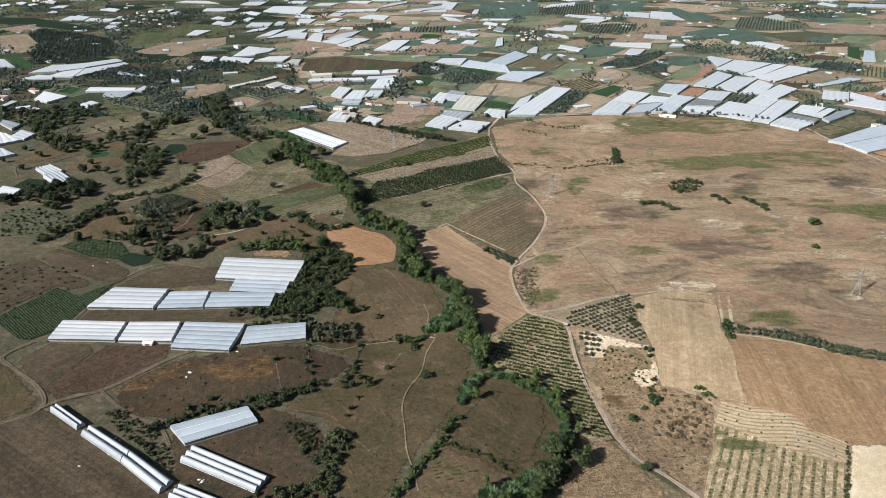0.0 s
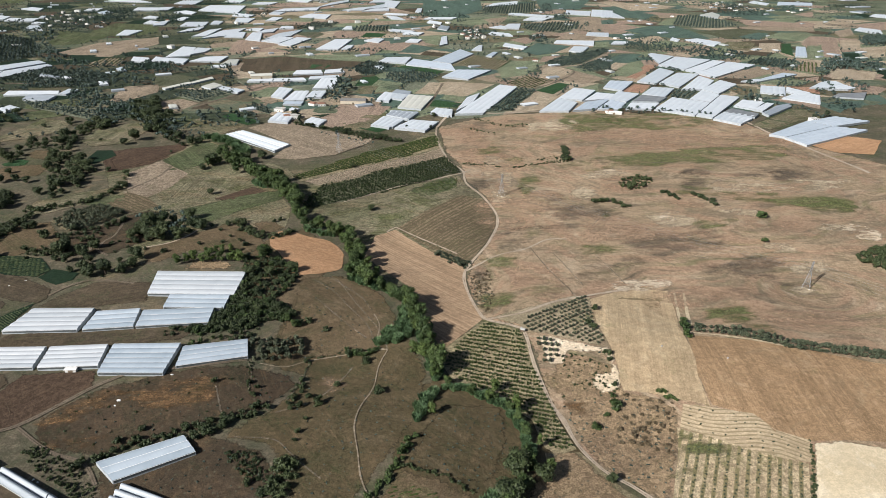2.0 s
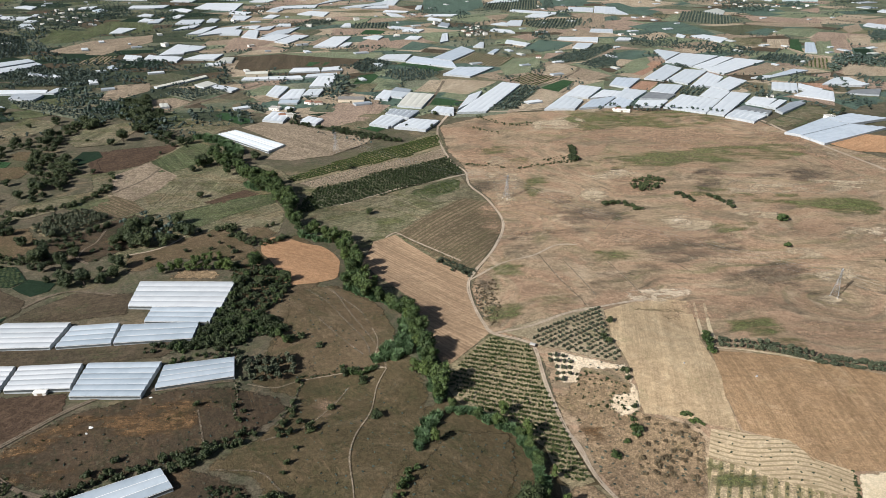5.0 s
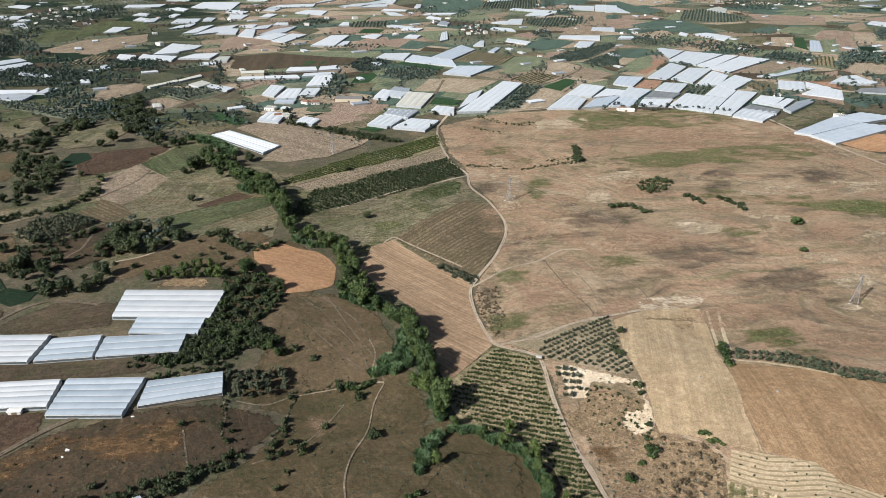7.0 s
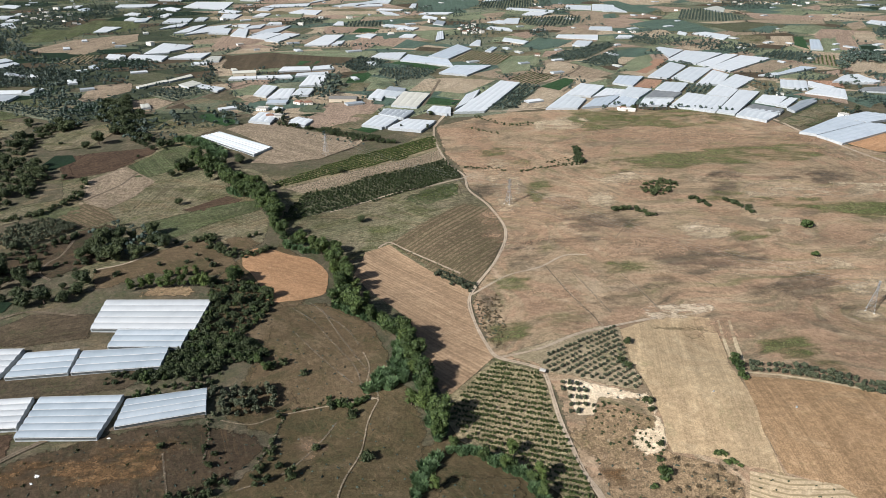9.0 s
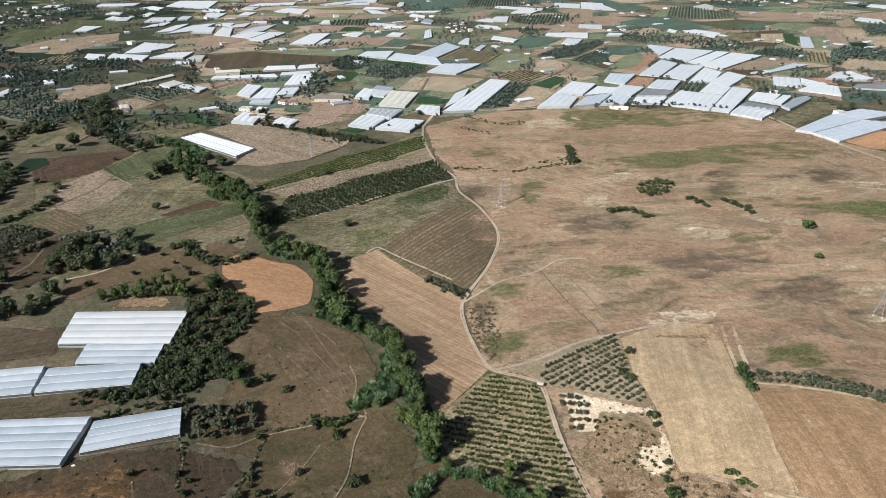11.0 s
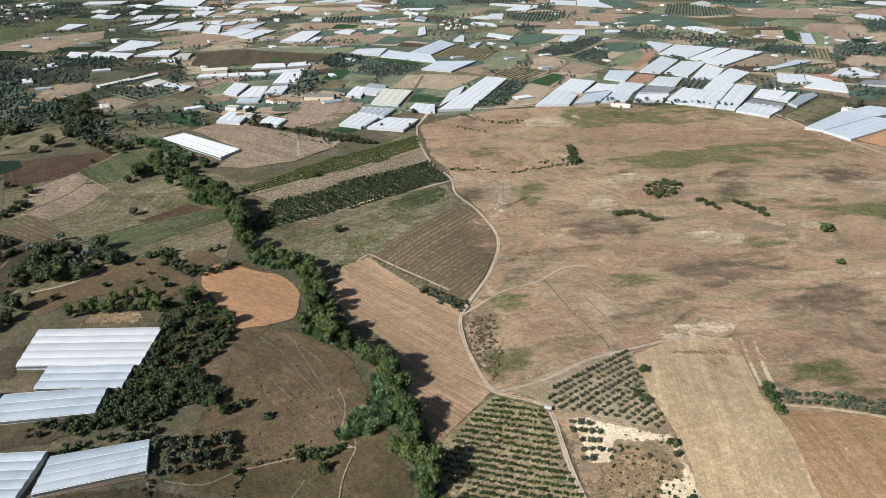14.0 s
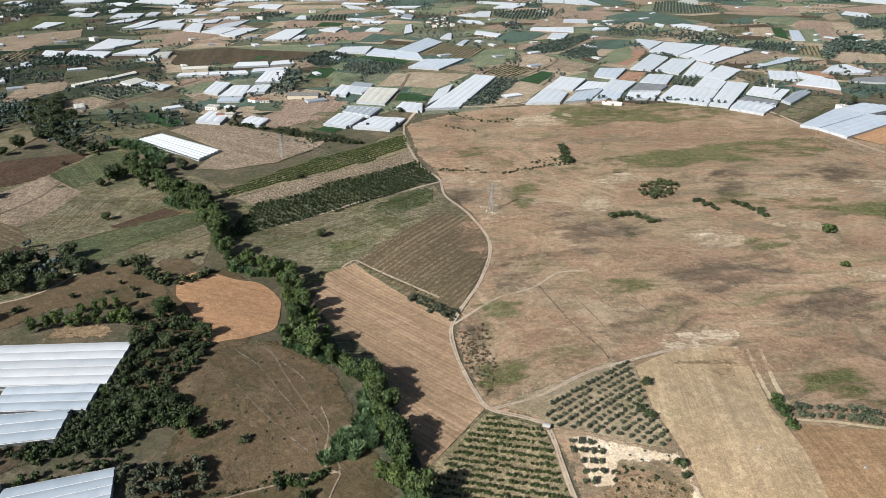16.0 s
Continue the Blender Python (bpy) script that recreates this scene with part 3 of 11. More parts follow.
def crown(rng, width, tall, base, lobes, leaves, leaf, shape="round", low=False):
    """A crown of uneven lobes, each a leafy mass with many small clumps of leaves standing off it."""
    pieces = []
    centres = []
    for i in range(lobes):
        a, k = rng.uniform(0, 2 * math.pi), math.sqrt(rng.uniform(0, 1))
        u = rng.uniform(0.12, 0.9)
        if shape == "round":
            reach = 0.5 * width * k * math.sqrt(max(0.05, 1 - (2 * u - 1) ** 2)) * 0.8
            r = width * rng.uniform(0.19, 0.31)
        elif shape == "tall":
            reach = 0.5 * width * k * 0.55 * (1.05 - u * 0.8)
            r = width * rng.uniform(0.22, 0.36) * (1.15 - 0.65 * u)
        else:
            reach = 0.5 * width * k * 0.85
            u = rng.uniform(0.15, 0.6)
            r = width * rng.uniform(0.16, 0.28)
        z = base + (tall - base) * u
        r = min(r, (tall - base) * 0.5)
        centres.append((np.array([math.cos(a) * reach, math.sin(a) * reach, min(z, tall - r * 0.7)]), r))
    src_v, src_t = (LOW_V, LOW_T) if low else (ICO_V, ICO_T)
    for c, r in centres:
        v = src_v * r * 0.66 * (1 + rng.uniform(-0.3, 0.3, (len(src_v), 1)))
        v = v * np.array([1, 1, 0.85]) + c
        v[:, 2] = np.maximum(v[:, 2], base * 0.4 + 0.05)
        pieces.append((v, src_t))
    per = max(1, leaves // max(1, lobes))
    for c, r in centres:
        d = rng.normal(size=(per, 3))
        d[:, 2] = np.abs(d[:, 2]) * 1.0 - 0.35
        d /= np.linalg.norm(d, axis=1)[:, None]
        p = c + d * r * rng.uniform(0.6, 1.2, (per, 1)) * np.array([1, 1, 0.88])
        p[:, 2] = np.maximum(p[:, 2], base * 0.4 + 0.1)
        n = d + rng.normal(scale=0.55, size=(per, 3))
        n /= np.linalg.norm(n, axis=1)[:, None]
        t1 = np.cross(n, rng.normal(size=(per, 3)))
        t1 /= np.linalg.norm(t1, axis=1)[:, None] + 1e-9
        t2 = np.cross(n, t1)
        s = leaf * rng.uniform(0.6, 1.35, (per, 1))
        q = np.stack([p - t1 * s, p - t2 * s * 0.7 + n * s * 0.3, p + t1 * s, p + t2 * s * 0.7 - n * s * 0.2], 1).reshape(-1, 3)
        k = np.arange(per)[:, None] * 4
        pieces.append((q, np.concatenate([k + [0, 1, 2], k + [0, 2, 3]])))
    return stack(pieces)


def limb(a, b, ra, rb, sides=6):
    a, b = np.array(a, float), np.array(b, float)
    d = b - a
    d /= np.linalg.norm(d) + 1e-9
    u = np.cross(d, [0.31, 0.95, 0.05])
    u /= np.linalg.norm(u)
    w = np.cross(d, u)
    ang = np.arange(sides) * 2 * math.pi / sides
    ring = np.cos(ang)[:, None] * u + np.sin(ang)[:, None] * w
    v = np.concatenate([a + ring * ra, b + ring * rb])
    t = []
    for i in range(sides):
        j = (i + 1) % sides
        t += [(i, j, sides + j), (i, sides + j, sides + i)]
    return v, np.array(t)


def trunk(rng, tall, thick, base, width):
    """A tapered trunk that forks into limbs."""
    lean = rng.uniform(-0.06, 0.06, 2) * tall
    fork = (lean[0] * 0.5, lean[1] * 0.5, max(base, tall * 0.25))
    pieces = [limb((0, 0, -0.3), (lean[0] * 0.2, lean[1] * 0.2, fork[2] * 0.5), thick * 1.25, thick * 0.95), limb((lean[0] * 0.2, lean[1] * 0.2, fork[2] * 0.5), fork, thick * 0.95, thick * 0.75)]
    for i in range(4):
        a = i * 1.6 + rng.uniform(0, 1)
        pieces.append(limb(fork, (fork[0] + math.cos(a) * width * 0.28, fork[1] + math.sin(a) * width * 0.28, tall * rng.uniform(0.55, 0.8)), thick * 0.5, thick * 0.12, 5))
    return stack(pieces)


def reeds(rng, width, tall, blades):
    """A stand of giant reeds: arching blades fanned out of the ground."""
    a, k = rng.uniform(0, 6.283, blades), np.sqrt(rng.uniform(0, 1, blades)) * width / 2
    p = np.stack([np.cos(a) * k, np.sin(a) * k, np.zeros(blades)], 1)
    h = tall * rng.uniform(0.6, 1.05, blades) * (1 - 0.25 * (k / (width / 2)) ** 2)
    lean = np.stack([np.cos(a), np.sin(a)], 1) * (k / width)[:, None] * 0.55 + rng.normal(scale=0.16, size=(blades, 2))
    side = np.stack([-np.sin(a + rng.normal(scale=0.8, size=blades)), np.cos(a), np.zeros(blades)], 1) * 0.27
    mid = p + np.concatenate([lean * h[:, None] * 0.45, (h * 0.7)[:, None]], 1)
    top = p + np.concatenate([lean * h[:, None] * 1.1, h[:, None]], 1)
    v = np.stack([p - side * 0.6, p + side * 0.6, mid + side, mid - side, top], 1).reshape(-1, 3)
    i = np.arange(blades)[:, None] * 5
    t = np.concatenate([i + [0, 1, 2], i + [0, 2, 3], i + [3, 2, 4]])
    core = ICO_V * np.array([width * 0.34, width * 0.34, tall * 0.34]) * (1 + rng.uniform(-0.2, 0.2, (len(ICO_V), 1))) + [0, 0, tall * 0.35]
    core[:, 2] = np.maximum(core[:, 2], 0.02)
    return stack([(v, t), (core, ICO_T)])


# kind: crown width, height, clear stem, lobes, leaf clumps, clump size, shape, leaf material, trunk radius, variants
PLANTS = {
    "stream_tree": (8.6, 12.5, 2.2, 15, 1000, 0.40, "round", "leaf", 0.28, 4),
    "light_tree": (7.2, 10.5, 1.6, 12, 800, 0.38, "round", "leaf_light", 0.25, 3),
    "poplar": (5.5, 13.0, 1.5, 12, 700, 0.38, "tall", "leaf_light", 0.26, 2),
    "oak": (11.0, 9.5, 1.6, 18, 1000, 0.46, "round", "leaf_dark", 0.4, 3),
    "scrub_bush": (4.2, 2.9, 0.2, 7, 210, 0.32, "round", "leaf_dark", 0.10, 4),
    "green_bush": (3.8, 2.8, 0.2, 7, 210, 0.32, "round", "leaf", 0.10, 3),
    "low_shrub": (2.2, 1.3, 0.05, 4, 70, 0.30, "low", "leaf_dark", 0.05, 3),
    "thorn_bush": (3.2, 1.7, 0.1, 5, 130, 0.34, "low", "dry_bush", 0.06, 3),
    "olive_tree": (4.6, 4.2, 0.9, 7, 200, 0.40, "round", "leaf_olive", 0.2, 4),
    "young_olive": (1.9, 1.9, 0.4, 3, 60, 0.26, "round", "leaf_olive", 0.06, 3),
    "citrus_tree": (3.3, 2.9, 0.4, 5, 120, 0.34, "round", "leaf_citrus", 0.1, 4),
    "cypress": (3.6, 13.0, 0.6, 12, 320, 0.45, "tall", "leaf_pine", 0.2, 3),
    "pine": (8.0, 11.0, 2.5, 10, 420, 0.55, "round", "leaf_pine", 0.25, 3),
}
SHAPES = {}


def shapes(kind, low=0):
    """The variants of a plant, as arrays: (trunk, crown). low: 0 a plant seen close, 1 one of a thicket, 2 one far away."""
    key = (kind, low)
    if key not in SHAPES:
        w, h, b, lobes, n, leaf, form, _, thick, many = PLANTS[kind]
        rng = np.random.default_rng(sum(map(ord, kind)) + 7 * low)
        if low == 1:
            SHAPES[key] = [(trunk(rng, h, thick, b, w), crown(rng, w, h, b, lobes, int(n * 0.8), leaf * 1.2, form, True)) for _ in range(many + 2)]
        elif low:
            SHAPES[key] = [(trunk(rng, h, thick, b, w), crown(rng, w, h, b, max(2, lobes // 4), max(12, n // 55), leaf * 2.5, form, True)) for _ in range(many)]
        else:
            SHAPES[key] = [(trunk(rng, h, thick, b, w), crown(rng, w, h, b, lobes, int(n * (1.2 if n > 500 else 1.6)), leaf * 1.04, form, w < 5)) for _ in range(many)]
    return SHAPES[key]


MADE = {}


def plant(kind, x, y, size, label, category, group="", spin=None):
    """One tree or bush, with its trunk and its crown."""
    variant = int(abs(math.sin(x * 12.9 + y * 78.2)) * 997) % PLANTS[kind][9]
    spin = (x * 37.0 + y * 53.0) % 360 if spin is None else spin
    stretch = 0.88 + 0.26 * abs(math.sin(x * 3.1 - y * 1.7))
    m = pose(x, y, height(x, y), 0, 0, spin)
    key = (kind, variant)
    if key not in MADE:
        tr, cr = shapes(kind)[variant]
        ob = new(kind)
        part("trunk", tri_mesh(kind + "_trunk", *tr, M["bark"]), ob)
        part("crown", tri_mesh(kind + "_crown", *cr, M[PLANTS[kind][7]]), ob)
        MADE[key] = ob
    else:
        ob = copy_thing(MADE[key], m)
    ob.matrix_basis = m @ Matrix.Diagonal((size, size, size * stretch, 1))
    return tagged(ob, label, category, group)


def reed_clump(x, y, size, label="pale green giant reeds along the stream"):
    v = int(abs(math.sin(x * 9.1 + y * 4.7)) * 991) % 3
    m = pose(x, y, height(x, y) - 0.05, 0, 0, (x * 41 + y * 13) % 360)
    key = ("reeds", v)
    if key not in MADE:
        rng = np.random.default_rng(40 + v)
        MADE[key] = ob = new("reed_clump", tri_mesh("reed_clump", *reeds(rng, 5.0, 4.9, 330), M["reed"]))
    else:
        ob = copy_thing(MADE[key], m)
    ob.matrix_basis = m @ Matrix.Diagonal((size, size, size * 0.95, 1))
    return tagged(ob, label, "reeds", "reeds along the stream")


def clear(x, y, room=2.0):
    """Whether the place lies outside every building."""
    for f in FOOT:
        if abs(x - f[0][0]) < 160 and abs(y - f[0][1]) < 160 and (inside(x, y, f) or rim_of(x, y, f) < room):
            return False
    return True


def stand(name, kind, spots, label, category, low=False, group=""):
    """Many plants that nobody could count, as one sheet of greenery. spots: x, y, size."""
    spots = [p for p in spots if clear(p[0], p[1], 0.4 * PLANTS[kind][0] * p[2])]
    if not len(spots):
        return None
    kinds = shapes(kind, 2 if low else 1)
    rng = np.random.default_rng(len(spots))
    crowns, stems = [], []
    for x, y, s in spots:
        (tv, tt), (cv, ct) = kinds[rng.integers(len(kinds))]
        a = rng.uniform(0, 6.283)
        r = np.array([[math.cos(a), -math.sin(a), 0], [math.sin(a), math.cos(a), 0], [0, 0, rng.uniform(0.85, 1.15)]]) * s
        at = np.array([x, y, height(x, y)])
        crowns.append((cv @ r.T + at, ct))
        if not low:
            stems.append((tv[:12] @ r.T + at, np.array([t for t in tt if max(t) < 12])))
    top = tagged(new(name), label, category, group, "stuff")
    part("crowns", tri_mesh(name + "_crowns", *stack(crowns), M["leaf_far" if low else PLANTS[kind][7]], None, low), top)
    if stems:
        part("stems", tri_mesh(name + "_stems", *stack(stems), M["bark"]), top)
    return top


def grid_spots(pts, rows, gap, along, jitter=0.12, miss=0.04, size=1.0, seed=1, phase=0.0):
    """Places in rows within an outline. rows: the way they run, in degrees."""
    rng = np.random.default_rng(seed)
    c, s = math.cos(radians(rows)), math.sin(radians(rows))
    uv = [(x * c + y * s, y * c - x * s) for x, y in pts]
    out = []
    v = (math.floor(min(q[1] for q in uv) / gap) + 0.5 + phase) * gap
    while v < max(q[1] for q in uv):
        u = min(q[0] for q in uv) + along * 0.5
        while u < max(q[0] for q in uv):
            a, b = u + rng.normal() * jitter * along, v + rng.normal() * jitter * gap * 0.5
            x, y = a * c - b * s, a * s + b * c
            if inside(x, y, pts) and rng.uniform() > miss:
                out.append((x, y, size * rng.uniform(0.82, 1.18)))
            u += along
        v += gap
    return out


def loose_spots(pts, gap, size, seed, spread=0.5):
    """Places strewn within an outline, none nearer than gap to another."""
    rng = np.random.default_rng(seed)
    xs, ys = [p[0] for p in pts], [p[1] for p in pts]
    out = []
    for _ in range(int((max(xs) - min(xs)) * (max(ys) - min(ys)) / gap ** 2 * 2.5)):
        x, y = rng.uniform(min(xs), max(xs)), rng.uniform(min(ys), max(ys))
        if inside(x, y, pts) and all((x - a) ** 2 + (y - b) ** 2 > gap * gap for a, b, _ in out[-400:]):
            out.append((x, y, size * rng.uniform(1 - spread, 1 + spread)))
    return out


def line_spots(pts, gap, wide, size, seed, spread=0.3):
    """Places along a line, up to wide metres to either side."""
    rng = np.random.default_rng(seed)
    out, left = [], 0.0
    for (ax, ay), (bx, by) in zip(pts, pts[1:]):
        d = math.hypot(bx - ax, by - ay)
        while left < d:
            k, o = left / d, rng.uniform(-wide, wide)
            out.append((ax + (bx - ax) * k - (by - ay) / d * o, ay + (by - ay) * k + (bx - ax) / d * o, size * rng.uniform(1 - spread, 1 + spread)))
            left += gap * rng.uniform(0.6, 1.4)
        left -= d
    return out


def crop_rows(name, pts, rows, gap, wide, tall, material, label, category, step=2.2, seed=3, holes=0.05):
    """Rows of low crop or vines: leafy ridges of uneven height."""
    rng = np.random.default_rng(seed)
    c, s = math.cos(radians(rows)), math.sin(radians(rows))
    uv = [(x * c + y * s, y * c - x * s) for x, y in pts]
    pieces = []
    v = (math.floor(min(q[1] for q in uv) / gap) + 0.5) * gap
    while v < max(q[1] for q in uv):
        u = min(q[0] for q in uv)
        while u < max(q[0] for q in uv):
            a, b = u + rng.uniform(-0.3, 0.3), v + rng.normal() * 0.12 * wide
            x, y = a * c - b * s, a * s + b * c
            if inside(x, y, pts) and rng.uniform() > holes:
                w, h, l = wide * rng.uniform(0.7, 1.2), tall * rng.uniform(0.65, 1.2), step * 0.62
                q = LOW_V * np.array([l, w * 0.55, h * 0.62]) * (1 + rng.uniform(-0.25, 0.25, (12, 1)))
                q = q @ np.array([[c, s, 0], [-s, c, 0], [0, 0, 1]]) + [x, y, height(x, y) + LAYER["field"] + h * 0.4]
                pieces.append((q, LOW_T))
            u += step
        v += gap
    if pieces:
        tagged(new(name, tri_mesh(name, *stack(pieces), material)), label, category, "", "stuff")


FOOT = []  # plans of the buildings, kept free of trees


# ---- greenhouses and buildings ----
def greenhouse(corners, spans, label, cover="film", eave=2.6, rise=1.5, close=False, group="", name="greenhouse"):
    """A plastic greenhouse of side-by-side arched spans. corners: the roof's plan, the spans running from the first to the second.
    close: each span's roof, the gutters between them and the walls as pieces of their own."""
    FOOT.append([tuple(p) for p in corners])
    a, b, c, d = [np.array(p, float) for p in corners]
    base = np.mean([a, b, c, d], axis=0)
    ground = [height(*p) for p in (a, b, c, d)]
    z0 = float(np.mean(ground))
    top = thing(name, base[0], base[1], label, "greenhouse", group, z=z0)
    g = [(h - z0) for h in ground]
    long = float(np.linalg.norm(b - a))
    nl = max(2, int(long / (5 if close else 14)))
    arc = 8 if close else 4

    def at(u, v, z):
        p = (a * (1 - u) + b * u) * (1 - v) + (d * (1 - u) + c * u) * v - base
        return (p[0], p[1], z + (g[0] * (1 - u) + g[1] * u) * (1 - v) + (g[3] * (1 - u) + g[2] * u) * v)

    def sheet(rows):
        """A mesh over a grid of places."""
        v, uv, t = [], [], []
        n = len(rows[0])
        for i, r in enumerate(rows):
            for j, (p, q) in enumerate(r):
                v.append(p)
                uv.append(q)
                if i and j:
                    k = i * n + j
                    t += [(k - n - 1, k - n, k), (k - n - 1, k, k - 1)]
        return v, t, uv

    rng = np.random.default_rng(int(abs(base[0] * 7 + base[1] * 3)))
    across = float(np.linalg.norm(d - a)) / spans
    bends = [[rng.uniform(-0.05, 0.05) for _ in range(nl + 1)] for _ in range(spans)]

    def roof(s0, s1):
        rows = []
        for i in range(nl + 1):
            u, r = i / nl, []
            for j in range((s1 - s0) * arc + 1):
                s, w = s0 + j // arc, (j % arc) / arc
                zz = eave + rise * math.sin(math.pi * w) ** 0.9 + (bends[min(s, spans - 1)][i] if j % arc else 0)
                r.append((at(u, (s + w) / spans, zz), (u * long, (s + w) * across)))
            rows.append(r)
        return sheet(rows)

    if close:
        for s in range(spans):
            v, t, uv = roof(s, s + 1)
            part("roof_span", tri_mesh("roof_span", v, t, M[cover], uv, True), top)
            if s:
                q = [[(at(u, (s + w) / spans, eave + 0.06), (0, 0)) for w in (-0.03, 0.03)] for u in (0, 1)]
                part("gutter", tri_mesh("gutter", *sheet(q)[:2], M["rag"]), top)
    else:
        v, t, uv = roof(0, spans)
        part("roof", tri_mesh("roof", v, t, M[cover], uv), top)
    def arch(j):
        return eave + rise * math.sin(math.pi * (j % arc) / arc) ** 0.9

    n = spans * arc
    if not close:
        ring = [(0, j / n, arch(j)) for j in range(n + 1)] + [(1, 1 - j / n, arch(j)) for j in range(n + 1)]
        v = [at(u, w, z) for u, w, top_z in ring for z in (-0.3, top_z)]
        m = len(ring)
        t = [f for j in range(m) for f in ((2 * j, 2 * ((j + 1) % m), 2 * ((j + 1) % m) + 1), (2 * j, 2 * ((j + 1) % m) + 1, 2 * j + 1))]
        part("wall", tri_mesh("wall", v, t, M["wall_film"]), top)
        return top
    for u in (0, 1):
        v = [at(u, j / n, z) for j in range(n + 1) for z in (-0.3, arch(j))]
        t = [f for j in range(1, n + 1) for f in ((2 * j - 2, 2 * j, 2 * j + 1), (2 * j - 2, 2 * j + 1, 2 * j - 1))]
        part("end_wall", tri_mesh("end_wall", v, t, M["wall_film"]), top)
    for w in (0, 1):
        o = 0.02 if w else -0.02
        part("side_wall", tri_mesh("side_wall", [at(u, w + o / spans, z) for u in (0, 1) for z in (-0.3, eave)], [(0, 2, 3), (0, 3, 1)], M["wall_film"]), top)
        # the rolled-up vent along the eave, and its pipe
        e = 0.035 if w else -0.035
        part("side_vent", tri_mesh("side_vent", [at(u, w + e / spans, z) for u in (0.01, 0.99) for z in (0.9, max(1.3, eave - 0.3))], [(0, 2, 3), (0, 3, 1)], M["vent"]), top)
        part("vent_pipe", tri_mesh("vent_pipe", *limb(at(0, w + e * 1.3 / spans, eave - 0.15), at(1, w + e * 1.3 / spans, eave - 0.15), 0.12, 0.12, 6), M["rag"]), top)
    return top


def box(x0, y0, z0, x1, y1, z1):
    v = [(x, y, z) for x in (x0, x1) for y in (y0, y1) for z in (z0, z1)]
    return np.array(v), np.array([(0, 1, 3), (0, 3, 2), (4, 6, 7), (4, 7, 5), (0, 4, 5), (0, 5, 1), (2, 3, 7), (2, 7, 6), (0, 2, 6), (0, 6, 4), (1, 5, 7), (1, 7, 3)])


def house(x, y, wide, deep, tall, turn, label, wall="white_wall", roof="slab", pitched=False, storeys=1, group="village houses"):
    """A small house with its roof, windows and door."""
    top = thing("house", x, y, label, "house", group, turn)
    w, d = wide / 2, deep / 2
    part("wall", tri_mesh("wall", *box(-w, -d, -0.4, w, d, tall), M[wall]), top)
    if pitched:
        e, r = 0.4, deep * 0.22
        v = [(-w - e, -d - e, tall), (w + e, -d - e, tall), (w + e, d + e, tall), (-w - e, d + e, tall), (-w + d * 0.6, 0, tall + r), (w - d * 0.6, 0, tall + r)]
        v += [(p[0], p[1], p[2] - 0.18) for p in v[:4]]
        t = [(0, 1, 5), (0, 5, 4), (1, 2, 5), (2, 3, 4), (2, 4, 5), (3, 0, 4), (6, 7, 1), (6, 1, 0), (7, 8, 2), (7, 2, 1), (8, 9, 3), (8, 3, 2), (9, 6, 0), (9, 0, 3), (6, 9, 8), (6, 8, 7)]
        part("roof", tri_mesh("roof", v, t, M[roof]), top)
    else:
        part("roof", tri_mesh("roof", *stack([box(-w - 0.25, -d - 0.25, tall, w + 0.25, d + 0.25, tall + 0.25), box(-w - 0.25, -d - 0.25, tall + 0.25, w + 0.25, -d, tall + 0.7), box(-w - 0.25, d, tall + 0.25, w + 0.25, d + 0.25, tall + 0.7)]), M[roof]), top)
        if y < 1300:
            part("water_tank", tri_mesh("water_tank", *limb((w * 0.4, 0, tall + 0.3), (w * 0.4, 0, tall + 1.4), 0.55, 0.55, 10), M["white_wall"]), top)
    n = max(2, int(wide / 3.5)) if y < 1300 else 2
    for s in range(storeys if y < 1300 else 1):
        z = tall / storeys * s + 1.0
        for i in range(n):
            px = -w + wide * (i + 0.5) / n
            door = s == 0 and i == n // 2
            part("door" if door else "window", tri_mesh("door" if door else "window", *box(px - 0.6, -d - 0.05, -0.1 if door else z, px + 0.6, -d + 0.1, 2.0 if door else z + 1.2), M["wood" if door else "glass"]), top)
    return top


def shed(x, y, wide, deep, tall, turn, label, wall="cream_wall", roof="slab", name="shed"):
    """A long low farm building with a shallow ridge roof and a doorway."""
    top = thing(name, x, y, label, "shed", "", turn)
    w, d = wide / 2, deep / 2
    part("wall", tri_mesh("wall", *box(-w, -d, -0.4, w, d, tall), M[wall]), top)
    e, r = 0.35, deep * 0.16
    v = [(sx * (w + e), sy * (d + e), tall) for sx in (-1, 1) for sy in (-1, 1)] + [(-w - e, 0, tall + r), (w + e, 0, tall + r)]
    v += [(p[0], p[1], p[2] - 0.15) for p in v[:4]]
    t = [(0, 2, 5), (0, 5, 4), (3, 1, 4), (3, 4, 5), (0, 4, 1), (2, 3, 5), (6, 8, 2), (6, 2, 0), (7, 1, 3), (7, 3, 9), (6, 0, 1), (6, 1, 7), (8, 9, 3), (8, 3, 2), (6, 7, 9), (6, 9, 8)]
    part("roof", tri_mesh("roof", v, t, M[roof]), top)
    part("door", tri_mesh("door", *box(-1.4, -d - 0.05, -0.1, 1.4, -d + 0.1, min(2.6, tall - 0.3)), M["wood"]), top)
    return top


